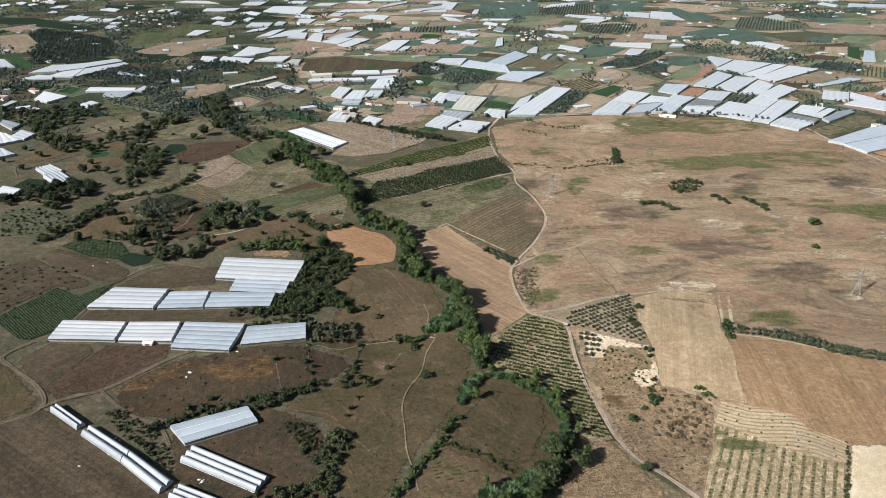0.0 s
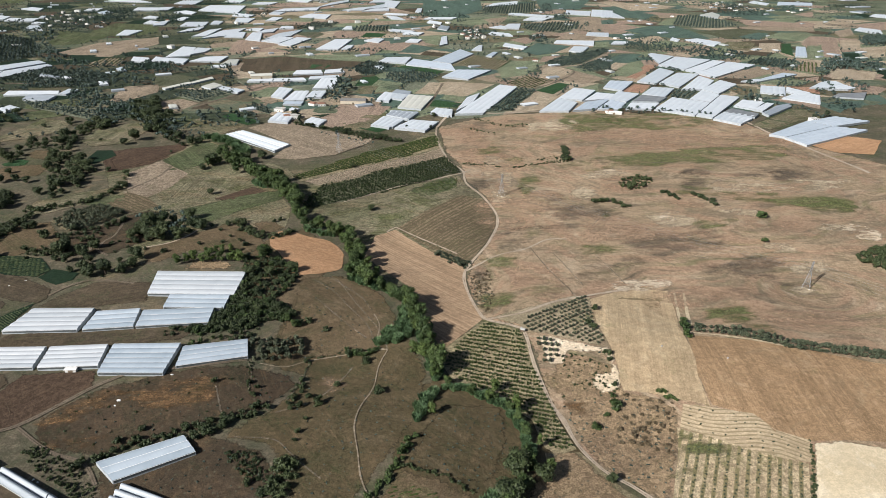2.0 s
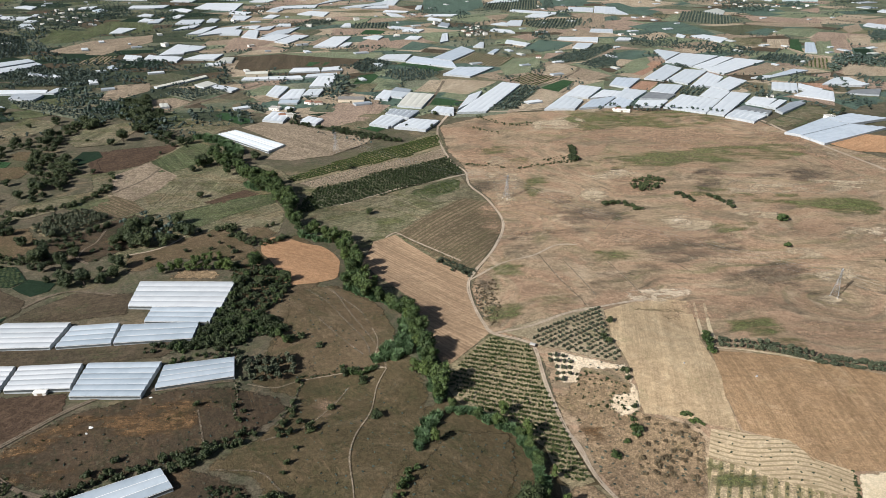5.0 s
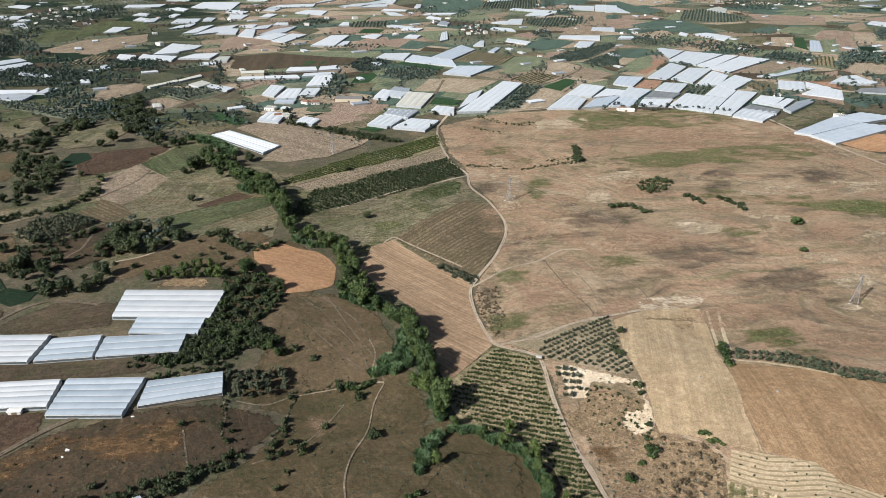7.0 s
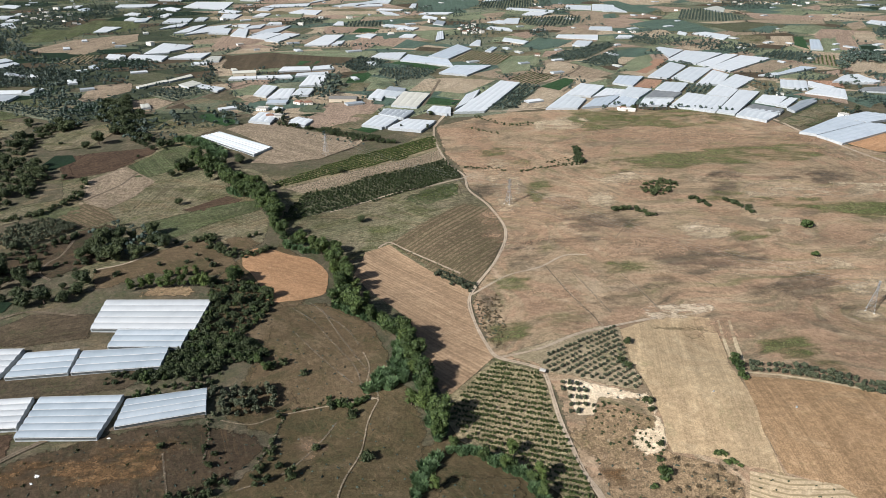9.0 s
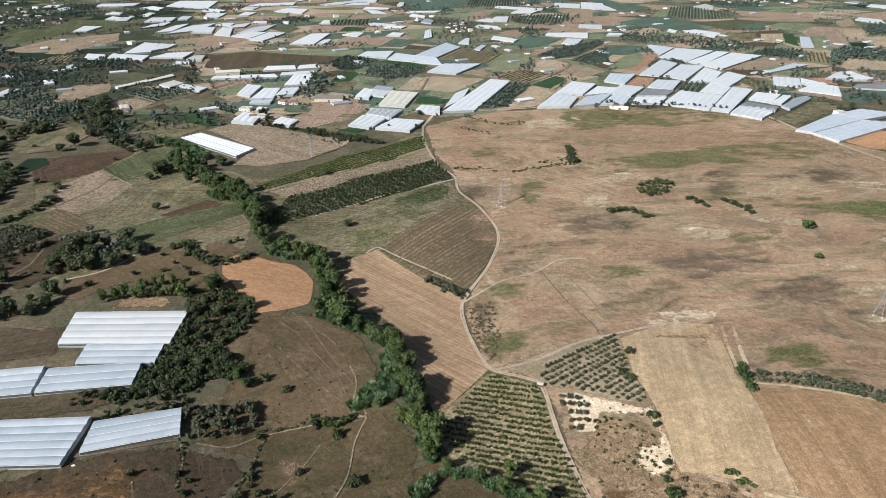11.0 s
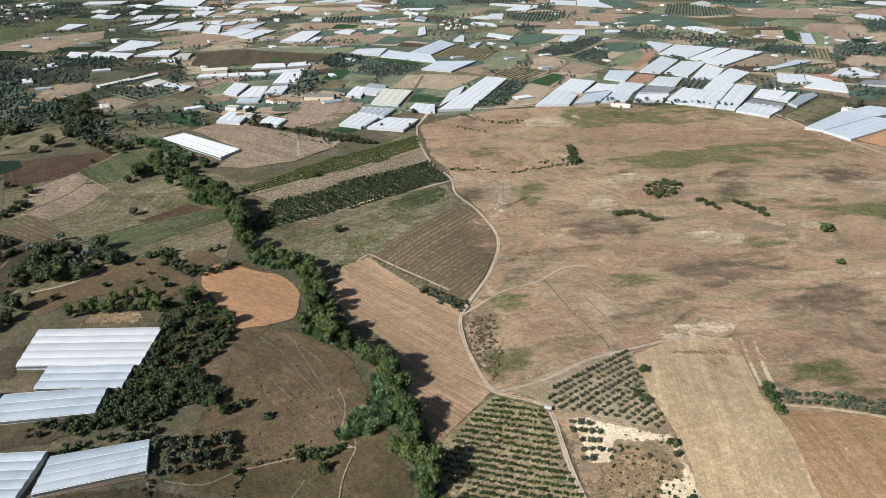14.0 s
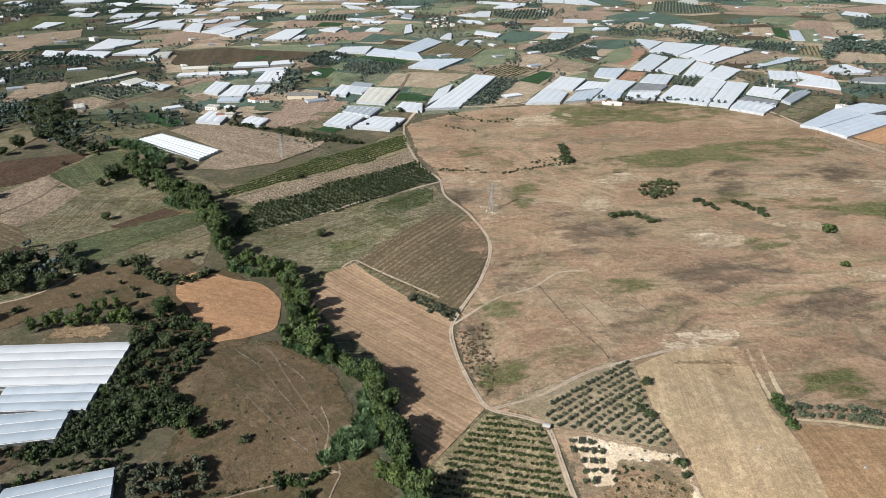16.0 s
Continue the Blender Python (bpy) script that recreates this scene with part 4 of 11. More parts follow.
def pylon(x, y, tall, turn):
    """A lattice power pylon: four splayed legs, bracing, cross arms and strings of insulators."""
    top = thing("power_pylon", x, y, "grey steel lattice power pylon standing in dry grass", "pylon", "power line pylons", turn)
    foot, waist = 2.6, 0.6

    def at(k, z):
        f = min(z / (tall * 0.72), 1)
        h = foot * (1 - f) + waist * f
        return (h * (1 if k in (0, 3) else -1), h * (1 if k in (0, 1) else -1), z)

    r = 0.10
    for k in range(4):
        part("leg", tri_mesh("leg", *stack([limb(at(k, -0.3), at(k, tall * 0.72), r * 1.3, r, 5), limb(at(k, tall * 0.72), at(k, tall), r, r * 0.7, 5)]), M["steel"]), top)
        part("footing", tri_mesh("footing", *box(at(k, 0)[0] - 0.5, at(k, 0)[1] - 0.5, -0.3, at(k, 0)[0] + 0.5, at(k, 0)[1] + 0.5, 0.6), M["slab"]), top)
    z, lv = 0.0, []
    while z < tall:
        lv.append(z)
        z += max(1.6, (1 - z / tall) * 5.0)
    lv.append(tall)
    for k in range(4):
        n = (k + 1) % 4
        bars = []
        for lo, hi in zip(lv, lv[1:]):
            bars += [limb(at(k, lo), at(n, hi), r * 0.55, r * 0.55, 4), limb(at(n, lo), at(k, hi), r * 0.55, r * 0.55, 4), limb(at(k, hi), at(n, hi), r * 0.55, r * 0.55, 4)]
        part("bracing", tri_mesh("bracing", *stack(bars), M["steel"]), top)
    for z, reach in ((tall * 0.74, 4.4), (tall * 0.85, 3.6), (tall * 0.96, 2.8)):
        for s in (-1, 1):
            bars = [limb((0.7 * s, q, z), (reach * s, 0, z + 0.2), r * 0.7, r * 0.5, 4) for q in (-0.7, 0.7)]
            bars += [limb((0.7 * s, q, z + 1.3), (reach * s, 0, z + 0.2), r * 0.6, r * 0.5, 4) for q in (-0.7, 0.7)]
            bars += [limb((reach * s * 0.55, 0.3, z + 0.1), (reach * s * 0.55, -0.3, z + 0.7), r * 0.4, r * 0.4, 4)]
            arm = part("cross_arm", tri_mesh("cross_arm", *stack(bars), M["steel"]), top)
            part("insulator", tri_mesh("insulator", *limb((reach * s, 0, z + 0.2), (reach * s, 0, z - 1.2), 0.1, 0.1, 6), M["glass"]), arm)
    return top


def wires(p, q, tall, name="power_lines"):
    """Six conductors sagging between two pylons."""
    d = math.hypot(q[0] - p[0], q[1] - p[1])
    nx, ny = -(q[1] - p[1]) / d, (q[0] - p[0]) / d
    top = tagged(new(name), "thin sagging conductors strung between the pylons", "power line")
    for k, reach in ((0.74, 4.4), (0.85, 3.6), (0.96, 2.8)):
        for s in (-1, 1):
            line = []
            for i in range(13):
                u = i / 12
                x, y = p[0] + (q[0] - p[0]) * u + nx * reach * s, p[1] + (q[1] - p[1]) * u + ny * reach * s
                z = (height(*p) * (1 - u) + height(*q) * u) + tall * k - 1.2 - 4 * u * (1 - u) * d * 0.028
                line.append((x, y, z))
            ring = [(0.0, 0.035), (0.03, -0.02), (-0.03, -0.02)]
            v = [(x + ny * o, y - nx * o, z + h) for x, y, z in line for o, h in ring]
            t = [f for i in range(12) for j in range(3) for f in ((3 * i + j, 3 * i + (j + 1) % 3, 3 * i + 3 + (j + 1) % 3), (3 * i + j, 3 * i + 3 + (j + 1) % 3, 3 * i + 3 + j))]
            part("conductor", tri_mesh("conductor", v, t, M["steel"]), top)


def heap(x, y, size):
    """Crumpled plastic sheeting left on the ground."""
    rng = np.random.default_rng(int(abs(x * 13 + y * 7)))
    v = ICO_V * np.array([1.6, 1.0, 0.45]) * (1 + rng.uniform(-0.5, 0.5, (len(ICO_V), 1))) * size
    v[:, 2] = np.maximum(v[:, 2], -0.05)
    ob = new("plastic_sheet", tri_mesh("plastic_sheet", v, ICO_T, M["rag"]))
    ob.matrix_basis = pose(x, y, height(x, y) + 0.3, 0, 0, x * 31 % 360)
    return tagged(ob, "crumpled heap of discarded white plastic sheeting", "plastic sheeting", "plastic heaps")


def trough(x, y):
    """A grey water tank on a stand in the open field."""
    top = thing("water_tank", x, y, "small grey water tank standing in the field", "water tank", "water tanks", x % 90)
    part("tank", tri_mesh("tank", *limb((0, 0, 0.3), (0, 0, 1.1), 0.42, 0.38, 12), M["steel"]), top)
    part("lid", tri_mesh("lid", *limb((0, 0, 1.1), (0, 0, 1.2), 0.38, 0.12, 12), M["steel"]), top)
    part("stand", tri_mesh("stand", *box(-0.6, -0.6, -0.1, 0.6, 0.6, 0.3), M["slab"]), top)


def pole(x, y, tall):
    """A wooden line pole with a cross arm."""
    top = thing("wooden_pole", x, y, "weathered wooden pole with a short cross arm", "pole", "wooden poles", 20)
    part("shaft", tri_mesh("shaft", *limb((0, 0, -0.4), (0, 0, tall), 0.16, 0.11, 8), M["wood"]), top)
    part("cross_arm", tri_mesh("cross_arm", *box(-0.8, -0.06, tall - 0.6, 0.8, 0.06, tall - 0.45), M["wood"]), top)


# ---- the land ----
def steps(lo, hi, near_lo, near_hi, fine, grow):
    """Coordinates that are close together in the near stretch and widen outwards."""
    out = list(np.arange(near_lo, near_hi + 0.1, fine))
    s, x = fine, near_hi
    while x < hi:
        s *= grow
        x += s
        out.append(x)
    s, x = fine, near_lo
    while x > lo:
        s *= grow
        x -= s
        out.insert(0, x)
    return out


gx, gy = steps(-5200, 5200, -420, 560, 9.0, 1.12), steps(-1500, 5400, 150, 1000, 9.0, 1.12)
land_v = [(x, y, height(x, y)) for y in gy for x in gx]
land_t = []
for j in range(len(gy) - 1):
    for i in range(len(gx) - 1):
        k = j * len(gx) + i
        land_t += [(k, k + 1, k + 1 + len(gx)), (k, k + 1 + len(gx), k + len(gx))]
tagged(new("ground", tri_mesh("ground", land_v, land_t, M["land"], [(x, y) for x, y, _ in land_v], True)), "dry brown scrubland with patches of olive-green weeds", "ground", "", "structure")


# the large sheets of the land
field('plateau', M['plateau'], [(62.3, 866.3), (143, 924), (229, 938), (334, 952), (425, 927), (488.8, 858), (512.8, 788.9), (544.7, 759.9), (699.9, 548.2), (336.4, 196.5), (131.8, 217.9), (119.3, 247.7), (107.8, 259.9), (100.1, 278.1), (97.4, 294.7), (93.6, 317.1), (90.2, 348.6), (89.3, 381.8), (82.7, 389), (63.9, 398.4), (59.8, 429.4), (56.4, 464.3), (62.9, 488.3), (83.3, 526.9), (101, 576.1), (94.9, 623.5), (80.1, 673.7), (79.6, 717.2), (66, 761.2)], 'broad plateau of sun-dried tan grass', 0, 'zone', category='grassland', wobble=2.0)
field('pasture', M['pasture'], [(-83.9, 458.5), (-43.8, 473.2), (-10, 447), (7.8, 398.7), (22.3, 345.4), (13.9, 306), (-2.5, 269.2), (-16.8, 246.7), (-23.6, 221), (-48.3, 221.6), (-54.4, 262.7), (-70.8, 285), (-101.9, 293), (-75.5, 310.6), (-52.6, 347.2), (-84.2, 357.9), (-76.3, 407.5)], 'olive-brown grazed pasture with sheep paths', 0, 'zone', category='pasture')
field('scrub_slope', M['scrub'], [(-202.5, 306.6), (-174.3, 335.4), (-135.3, 351.1), (-91.4, 356.4), (-52.6, 347.2), (-75.5, 310.6), (-103.2, 298.1), (-154.6, 283.3), (-169.3, 284)], 'brown stony slope with rusty bracken', 0, 'zone', category='scrub')
field('scrub_slope', M['scrub'], [(-154.6, 283.3), (-106.2, 296.7), (-70.3, 282.6), (-53.8, 258.4), (-51, 221.7), (-108, 220.3), (-137.1, 238.6)], 'brown stony slope around the plastic tunnels', 0, 'zone', category='scrub')
field('thorn_slope', M['scrub_tan'], [(88.6, 343.2), (102.3, 349.2), (108.5, 361.8), (127.2, 355.3), (138.5, 348.4), (141.9, 339.6), (140.2, 321.4), (169.2, 307.2), (151.4, 266.7), (134, 235.4), (114.3, 250.8), (102, 279.7), (100.2, 323.4)], 'tan slope of thorny scrub beside the track', 0, 'zone', category='scrub')
field('pasture', M['pasture_tan'], [(-82.7, 456.6), (-66.7, 468), (-38.8, 469.2), (-10, 445), (5.7, 409.7), (-4.2, 373.5), (-54.7, 365), (-84.2, 357.9), (-73.7, 404), (-71.1, 431.3)], 'dry brown pasture beside the stream trees', 0, 'field', category='pasture')
field('meadow_ground', M['tan_green'], [(-111.4, 640.2), (-42.3, 701.3), (62, 860.5), (66, 761.2), (78.8, 673.7), (93.7, 623.5), (99.4, 576.1), (82.3, 527), (58.3, 486.2), (61.7, 400.2), (30.7, 362.7), (20.2, 398.8), (-10.6, 470.6), (-25.6, 543.2), (-72.4, 560.4)], 'dry weedy ground between the stream and the track', 0, 'zone', category='grassland')

# fields by the stream and the track
field('straw_field', M['straw'], [(145.9, 422.5), (170.1, 435.2), (192.6, 440.6), (212.7, 438), (210.7, 422.4), (206.4, 405.2), (199.6, 386.8), (196.3, 366.7), (194.6, 356.2), (191.6, 342.6), (186.5, 326.6), (182.6, 299.2), (167.6, 307.5), (152.2, 316.8), (138.9, 321.6), (138.6, 328.6), (141.9, 342.1), (143.9, 356.5), (142.9, 371.7), (141.8, 390.6), (143.5, 405)], 'pale straw field cut to stubble', -105.8, 'field')
field('tilled_field', M['tan'], [(199.8, 372.4), (238, 362.7), (269.8, 350.8), (290.2, 342), (408.5, 298.8), (362.6, 250.5), (245.7, 269.3), (224.4, 269.3), (208.7, 275.2), (205.7, 287.4), (184.1, 299.1), (187, 329.1)], 'large tilled field of light brown soil', -97, 'field')
field('terraced_field', M['terrace'], [(168.6, 303.9), (183.4, 297.2), (203.3, 290.5), (209.8, 277.4), (224.4, 269.3), (216.6, 254), (203.2, 258.1), (191.2, 264.4), (177.2, 274.3), (160.1, 286.5)], 'straw-coloured terraced field tilled along the contour', -19.7, 'field', bend=3.0)
field('olive_strip_field', M['strips'], [(158.6, 286.7), (177.2, 274.3), (191.2, 264.4), (203.2, 258.1), (214.5, 254), (196, 218.9), (126.4, 221.3), (139.6, 246.7), (150.5, 266.8)], 'cream soil striped with weedy young olive rows', 60.3, 'field')
field('pale_field', M['pale'], [(225.2, 268.9), (245.5, 268.8), (322.4, 238.5), (283.7, 194.9), (183.2, 194.7)], 'bare cream-coloured field', 0, 'field')
field('olive_ground', M['grove_soil'], [(69.7, 403), (97.2, 413.1), (120.2, 423.9), (135.8, 429.9), (148.1, 427.6), (142.9, 405), (141.2, 392.5), (142.6, 371), (137.3, 365), (121.6, 370.5), (103.8, 379.9), (91.1, 382.8), (86.9, 390.3), (74.7, 397.1)], 'dry ground under the olive grove', 29.8, 'field')
field('citrus_ground', M['orchard_soil'], [(63.8, 396.9), (88.1, 384.1), (90.4, 349.7), (93.8, 318.2), (98.8, 279.6), (87.9, 274), (81.2, 280.8), (78.9, 303.9), (63.9, 320.5), (36.7, 337.5), (30.3, 354.8), (28.9, 365.2), (47.9, 383.5)], 'orchard ground with straw-coloured alleys', -15.9, 'field')
field('ploughed_field', M['pink'], [(3.5, 565.8), (34.2, 518.7), (59.3, 486.1), (55.9, 464.3), (63.7, 400), (30.9, 367.1), (24.3, 398.8), (15.1, 453), (-11.1, 490.2), (-23.1, 520.2), (-15.4, 555)], 'freshly ploughed light brown field beside the trees', -50.4, 'field')
field('stubble_field', M['row_stubble'], [(4.6, 567.8), (37.6, 597.9), (71.7, 628.5), (94.2, 617.2), (101, 576.1), (83.3, 526.9), (63, 490.1), (39.2, 517.6)], 'brown field with old crop rows', 44.6, 'field')
field('meadow_strip', M['tan_green'], [(-74.8, 581.9), (-37.2, 609.3), (9.4, 642.8), (71.5, 699.2), (74.8, 643.9), (37.7, 599), (3.5, 567.8), (-21.3, 570.7), (-67.3, 562.9)], 'strip of tan grass flushed with green', 26.2, 'field')
field('orange_field', M['red'], [(-102.5, 523.6), (-105.3, 537.7), (-102.7, 548.7), (-93.6, 553.5), (-74.2, 546.3), (-55.4, 540.7), (-44.9, 527.9), (-42, 511.9), (-43.2, 487.2), (-52.5, 477.7), (-69.5, 472.7), (-77.5, 469.7), (-84.4, 487.8), (-93, 506.5)], 'bare orange-brown tilled field', -18.4, 'field', wobble=1.4, rounded=True)
field('fork_field', M['pasture'], [(28.1, 315.6), (63.1, 314.8), (62.7, 283.2), (50.8, 258.8), (40, 243), (27.6, 253.9), (3.7, 265), (17, 297.9)], 'rough dark grass field between the tree lines', 0, 'field')
field('garden_field', M['pasture_tan'], [(2.4, 263.7), (27.6, 253.9), (38, 242.7), (26.3, 232.6), (6.4, 215), (-23, 214.6), (-12.1, 239.1)], 'reddish tilled plot with green rows', 13.6, 'field')

# fields by the greenhouses
field('dark_field', M['brown'], [(-224, 351.8), (-179.8, 351.7), (-175.3, 334.3), (-198.5, 308.9), (-222.4, 293.3), (-239.3, 305.8)], 'dark ploughed field', 44.4, 'field')
field('grey_field', M['fallow'], [(-263.6, 355.3), (-224, 351.8), (-237.6, 305.8), (-247.5, 311.2), (-272, 334.4)], 'grey-brown fallow field', 56.2, 'field')
field('crop_field', M['crop'], [(-314.4, 385.4), (-297.2, 427.3), (-273, 416.5), (-256.4, 437.7), (-261, 398.7), (-262.3, 374.2), (-277.2, 357.4), (-283.8, 356.9), (-307.8, 374.7)], 'dark green crop field in rows', 61.4, 'field')
field('furrowed_field', M['fallow'], [(-342.8, 476.5), (-329.5, 491.6), (-287.1, 478.7), (-244.5, 451.5), (-255.5, 435.9), (-272.6, 439.2), (-303.3, 451.2)], 'furrowed brown field', -23.9, 'field')
field('crop_field', M['crop'], [(-330.4, 495.9), (-323.1, 512.1), (-301.4, 508.9), (-281.6, 503.9), (-266.6, 484.1), (-273.3, 474.5), (-296.1, 477.9)], 'dark green crop field', -10.5, 'field')
field('crop_field', M['crop'], [(-271.5, 473.6), (-265.5, 486), (-243.6, 479.6), (-243.8, 468.7), (-253.9, 462.5)], 'small dark green crop plot', -14.3, 'field')
field('fallow_field', M['fallow'], [(-375.8, 441), (-342.8, 476.5), (-303.3, 451.2), (-274.3, 438.2), (-273.8, 419.7), (-298.1, 428.9), (-316.6, 388.9), (-328.6, 370.5)], 'brown fallow field with dark weeds', 69.4, 'field')
field('fallow_field', M['fallow'], [(-261.3, 270), (-232.3, 290.3), (-213, 284.8), (-174.5, 257.4), (-129.8, 227.3), (-127.2, 213.7), (-221.9, 211.6)], 'brown fallow field beside the tunnels', -30.3, 'field')
field('weedy_field', M['pasture'], [(-306.6, 338), (-280.7, 333.9), (-259.6, 319.8), (-234.1, 298.4), (-234.2, 287.9), (-262.1, 271.3)], 'weedy olive-brown field in the bend of the track', 0, 'field')
field('greenhouse_yard', M['fallow'], [(-259.6, 369.2), (-256, 397), (-121.4, 403.5), (-139.7, 380.1)], 'bare brown strip between the greenhouse rows', 1.5, 'field')
field('fallow_field', M['fallow'], [(-246.4, 445.4), (-224.4, 464.7), (-181.4, 461.6), (-174, 431.2), (-209.5, 426.1), (-253.5, 431.5)], 'fallow strip above the greenhouses', 14.4, 'field')

# tracks
track('track', [(62.3, 866.3), (58.6, 802.8), (67.6, 734.5), (80.4, 703.3), (80.1, 660.8), (94.6, 621), (101, 576.1), (83.9, 523.1), (64.5, 490.8), (57.8, 474.3), (57.3, 449.2), (61.2, 414.5), (65.8, 399.8), (82.9, 390.2), (89.5, 382.9), (90.4, 349.7), (93.8, 318.2), (97.8, 296.2), (100.4, 279.6), (108.2, 261.2), (119.7, 248.9), (135.6, 228.1)], 2.6, 'pale dusty farm track winding across the plateau')
track('track', [(65.8, 399.8), (91.3, 405), (119.8, 420.3), (147.8, 428.7), (181.9, 439)], 2.2, 'pale dusty side track')
track('track', [(94.7, 314), (98, 303.5), (98.9, 289.6), (100.9, 279.2)], 2.0, 'pale dusty side track')
track('track', [(-265.8, 267.5), (-242.4, 279.7), (-232.3, 287.5), (-233.3, 296.9), (-247.5, 311.2), (-272, 328.5), (-283.4, 338.4), (-272.9, 355), (-263.8, 359.1), (-259.4, 395.5)], 2.8, 'brown farm track', material=M['dirt_brown'])
track('track', [(-230.6, 290.3), (-220.3, 298.8), (-204.1, 306.4), (-187.7, 324), (-172.4, 339.9), (-153.8, 350.5), (-124.6, 353.2), (-92.3, 360.6)], 2.8, 'brown farm track along the greenhouses', material=M['dirt_brown'])
track('track', [(-203.4, 305), (-178.6, 286.8), (-159.1, 278.6), (-147, 263.6)], 2.4, 'faint brown track', material=M['dirt_brown'])

# greenhouses
greenhouse([(-180.6, 472.4), (-113, 467.9), (-115.2, 434.2), (-178, 439.4)], 5, 'large white plastic greenhouse of five spans', 'film_near', 2.6, 0.5, True, group='greenhouses')
greenhouse([(-161.4, 437.4), (-117.8, 434.1), (-118.6, 416.5), (-161, 419.9)], 3, 'pale grey plastic greenhouse of three spans', 'film_blue', 2.6, 0.5, True, group='greenhouses')
greenhouse([(-251, 425.6), (-208.2, 422.1), (-209.4, 395.6), (-257.8, 397.1)], 5, 'white plastic greenhouse of five spans', 'film_near', 2.6, 0.5, True, group='greenhouses')
greenhouse([(-204.8, 417.7), (-175.9, 418.5), (-173.6, 396.7), (-206.1, 395.5)], 4, 'grey-white plastic greenhouse of low spans', 'film_blue', 2.6, 0.5, True, group='greenhouses')
greenhouse([(-173, 416.1), (-125.1, 417), (-124.9, 398.6), (-172, 396.7)], 3, 'grey-white plastic greenhouse of low spans', 'film_blue', 2.6, 0.5, True, group='greenhouses')
greenhouse([(-265.1, 378.6), (-220.2, 376.7), (-218.8, 355.7), (-263.4, 356.4)], 5, 'white plastic greenhouse of five spans', 'film_near', 2.6, 0.5, True, group='greenhouses')
greenhouse([(-217.5, 376.8), (-182.4, 377.1), (-179.8, 354.1), (-215.9, 355.1)], 5, 'white plastic greenhouse of five spans', 'film_near', 2.6, 0.5, True, group='greenhouses')
greenhouse([(-178.8, 377), (-136.3, 374.8), (-138.8, 345.2), (-177.5, 347.1)], 6, 'bluish plastic greenhouse of six spans', 'film_blue', 2.6, 0.5, True, group='greenhouses')
greenhouse([(-133.8, 371.6), (-95.4, 379.8), (-91.9, 361.8), (-133.2, 351.6)], 4, 'bluish plastic greenhouse with a stepped front', 'film_blue', 2.6, 0.5, True, group='greenhouses')
greenhouse([(-151.5, 276.7), (-112.2, 292.1), (-102.6, 279.3), (-138.6, 263.7)], 3, 'bluish plastic greenhouse with a stepped end', 'film_blue', 2.6, 0.5, True, group='greenhouses')
greenhouse([(-221.3, 291.4), (-199.1, 277), (-201.6, 272.7), (-224.2, 287.1)], 2, 'double plastic tunnel with white film', 'film_tunnel', 1.0, 2.4, True, group='plastic tunnels', name='plastic_tunnel')
greenhouse([(-193.9, 275.4), (-163.9, 257.2), (-167, 249.7), (-196.9, 268.4)], 2, 'double plastic tunnel with white film', 'film_tunnel', 1.0, 2.4, True, group='plastic tunnels', name='plastic_tunnel')
greenhouse([(-163.1, 256.8), (-134.4, 236.9), (-138.3, 229), (-166.5, 249.3)], 2, 'double plastic tunnel with white film', 'film_tunnel', 1.0, 2.4, True, group='plastic tunnels', name='plastic_tunnel')
greenhouse([(-132.6, 262.8), (-86.6, 240.1), (-91.1, 229.9), (-136.4, 251.2)], 3, 'triple plastic tunnel with white film', 'film_tunnel', 1.0, 2.4, True, group='plastic tunnels', name='plastic_tunnel')
greenhouse([(-128.8, 234.2), (-85, 216.2), (-90.6, 207.9), (-132.5, 225.7)], 3, 'triple plastic tunnel with white film', 'film_tunnel', 1.0, 2.4, True, group='plastic tunnels', name='plastic_tunnel')
greenhouse([(-189.7, 848.7), (-121.7, 788), (-137.4, 765.5), (-208.5, 831.8)], 6, 'long white plastic greenhouse in a bare field', 'film', 2.6, 0.7, True, group='greenhouses')

# trees along the stream
for x, y, s in line_spots([(-97.3, 625.2), (-84.5, 570.9), (-66.5, 555.7), (-39.4, 551.5), (-29.7, 519.3), (-29.2, 466), (-10, 447), (8, 430.7), (16.2, 406.3), (21.5, 377.2), (24.4, 351.5), (25.6, 336.5)], 7.0, 3.6, 1.05, 1):
    if clear(x, y, 3.44 * s):
        plant('stream_tree', x, y, s, 'leafy dark green tree in the stream belt', 'tree', 'trees along the stream')
for x, y, s in line_spots([(32.8, 334.1), (50.1, 324.1), (60.3, 319.9), (70.5, 305.2), (72.1, 284.7), (68.8, 265.1), (62.8, 247.6), (52, 234.5)], 13.0, 1.5, 0.6, 2):
    if clear(x, y, 3.44 * s):
        plant('stream_tree', x, y, s, 'leafy dark green tree in the stream belt', 'tree', 'trees along the stream')
for x, y, s in line_spots([(30.7, 332), (39.6, 329.5), (50, 324), (61.2, 317.3), (67.3, 310)], 1.7, 2.2, 0.8, 3):
    reed_clump(x, y, s)
for x, y, s in line_spots([(67.3, 309), (70.5, 299), (72, 287), (72.5, 276), (69, 262)], 1.7, 2.2, 0.8, 4):
    reed_clump(x, y, s)
for x, y, s in line_spots([(22.3, 326), (15.9, 314.8), (11.1, 300.1)], 2.6, 2.0, 0.9, 5):
    reed_clump(x, y, s)
for x, y, s in line_spots([(7.9, 417.7), (11.2, 406.1), (7.7, 391.7), (3.6, 378.2)], 2.6, 3.5, 1.1, 6):
    reed_clump(x, y, s)
for x, y, s in line_spots([(-9.6, 379.8), (-2.1, 390), (4.9, 398.3), (7.8, 407.1)], 1.6, 2.6, 0.95, 7):
    reed_clump(x, y, s)
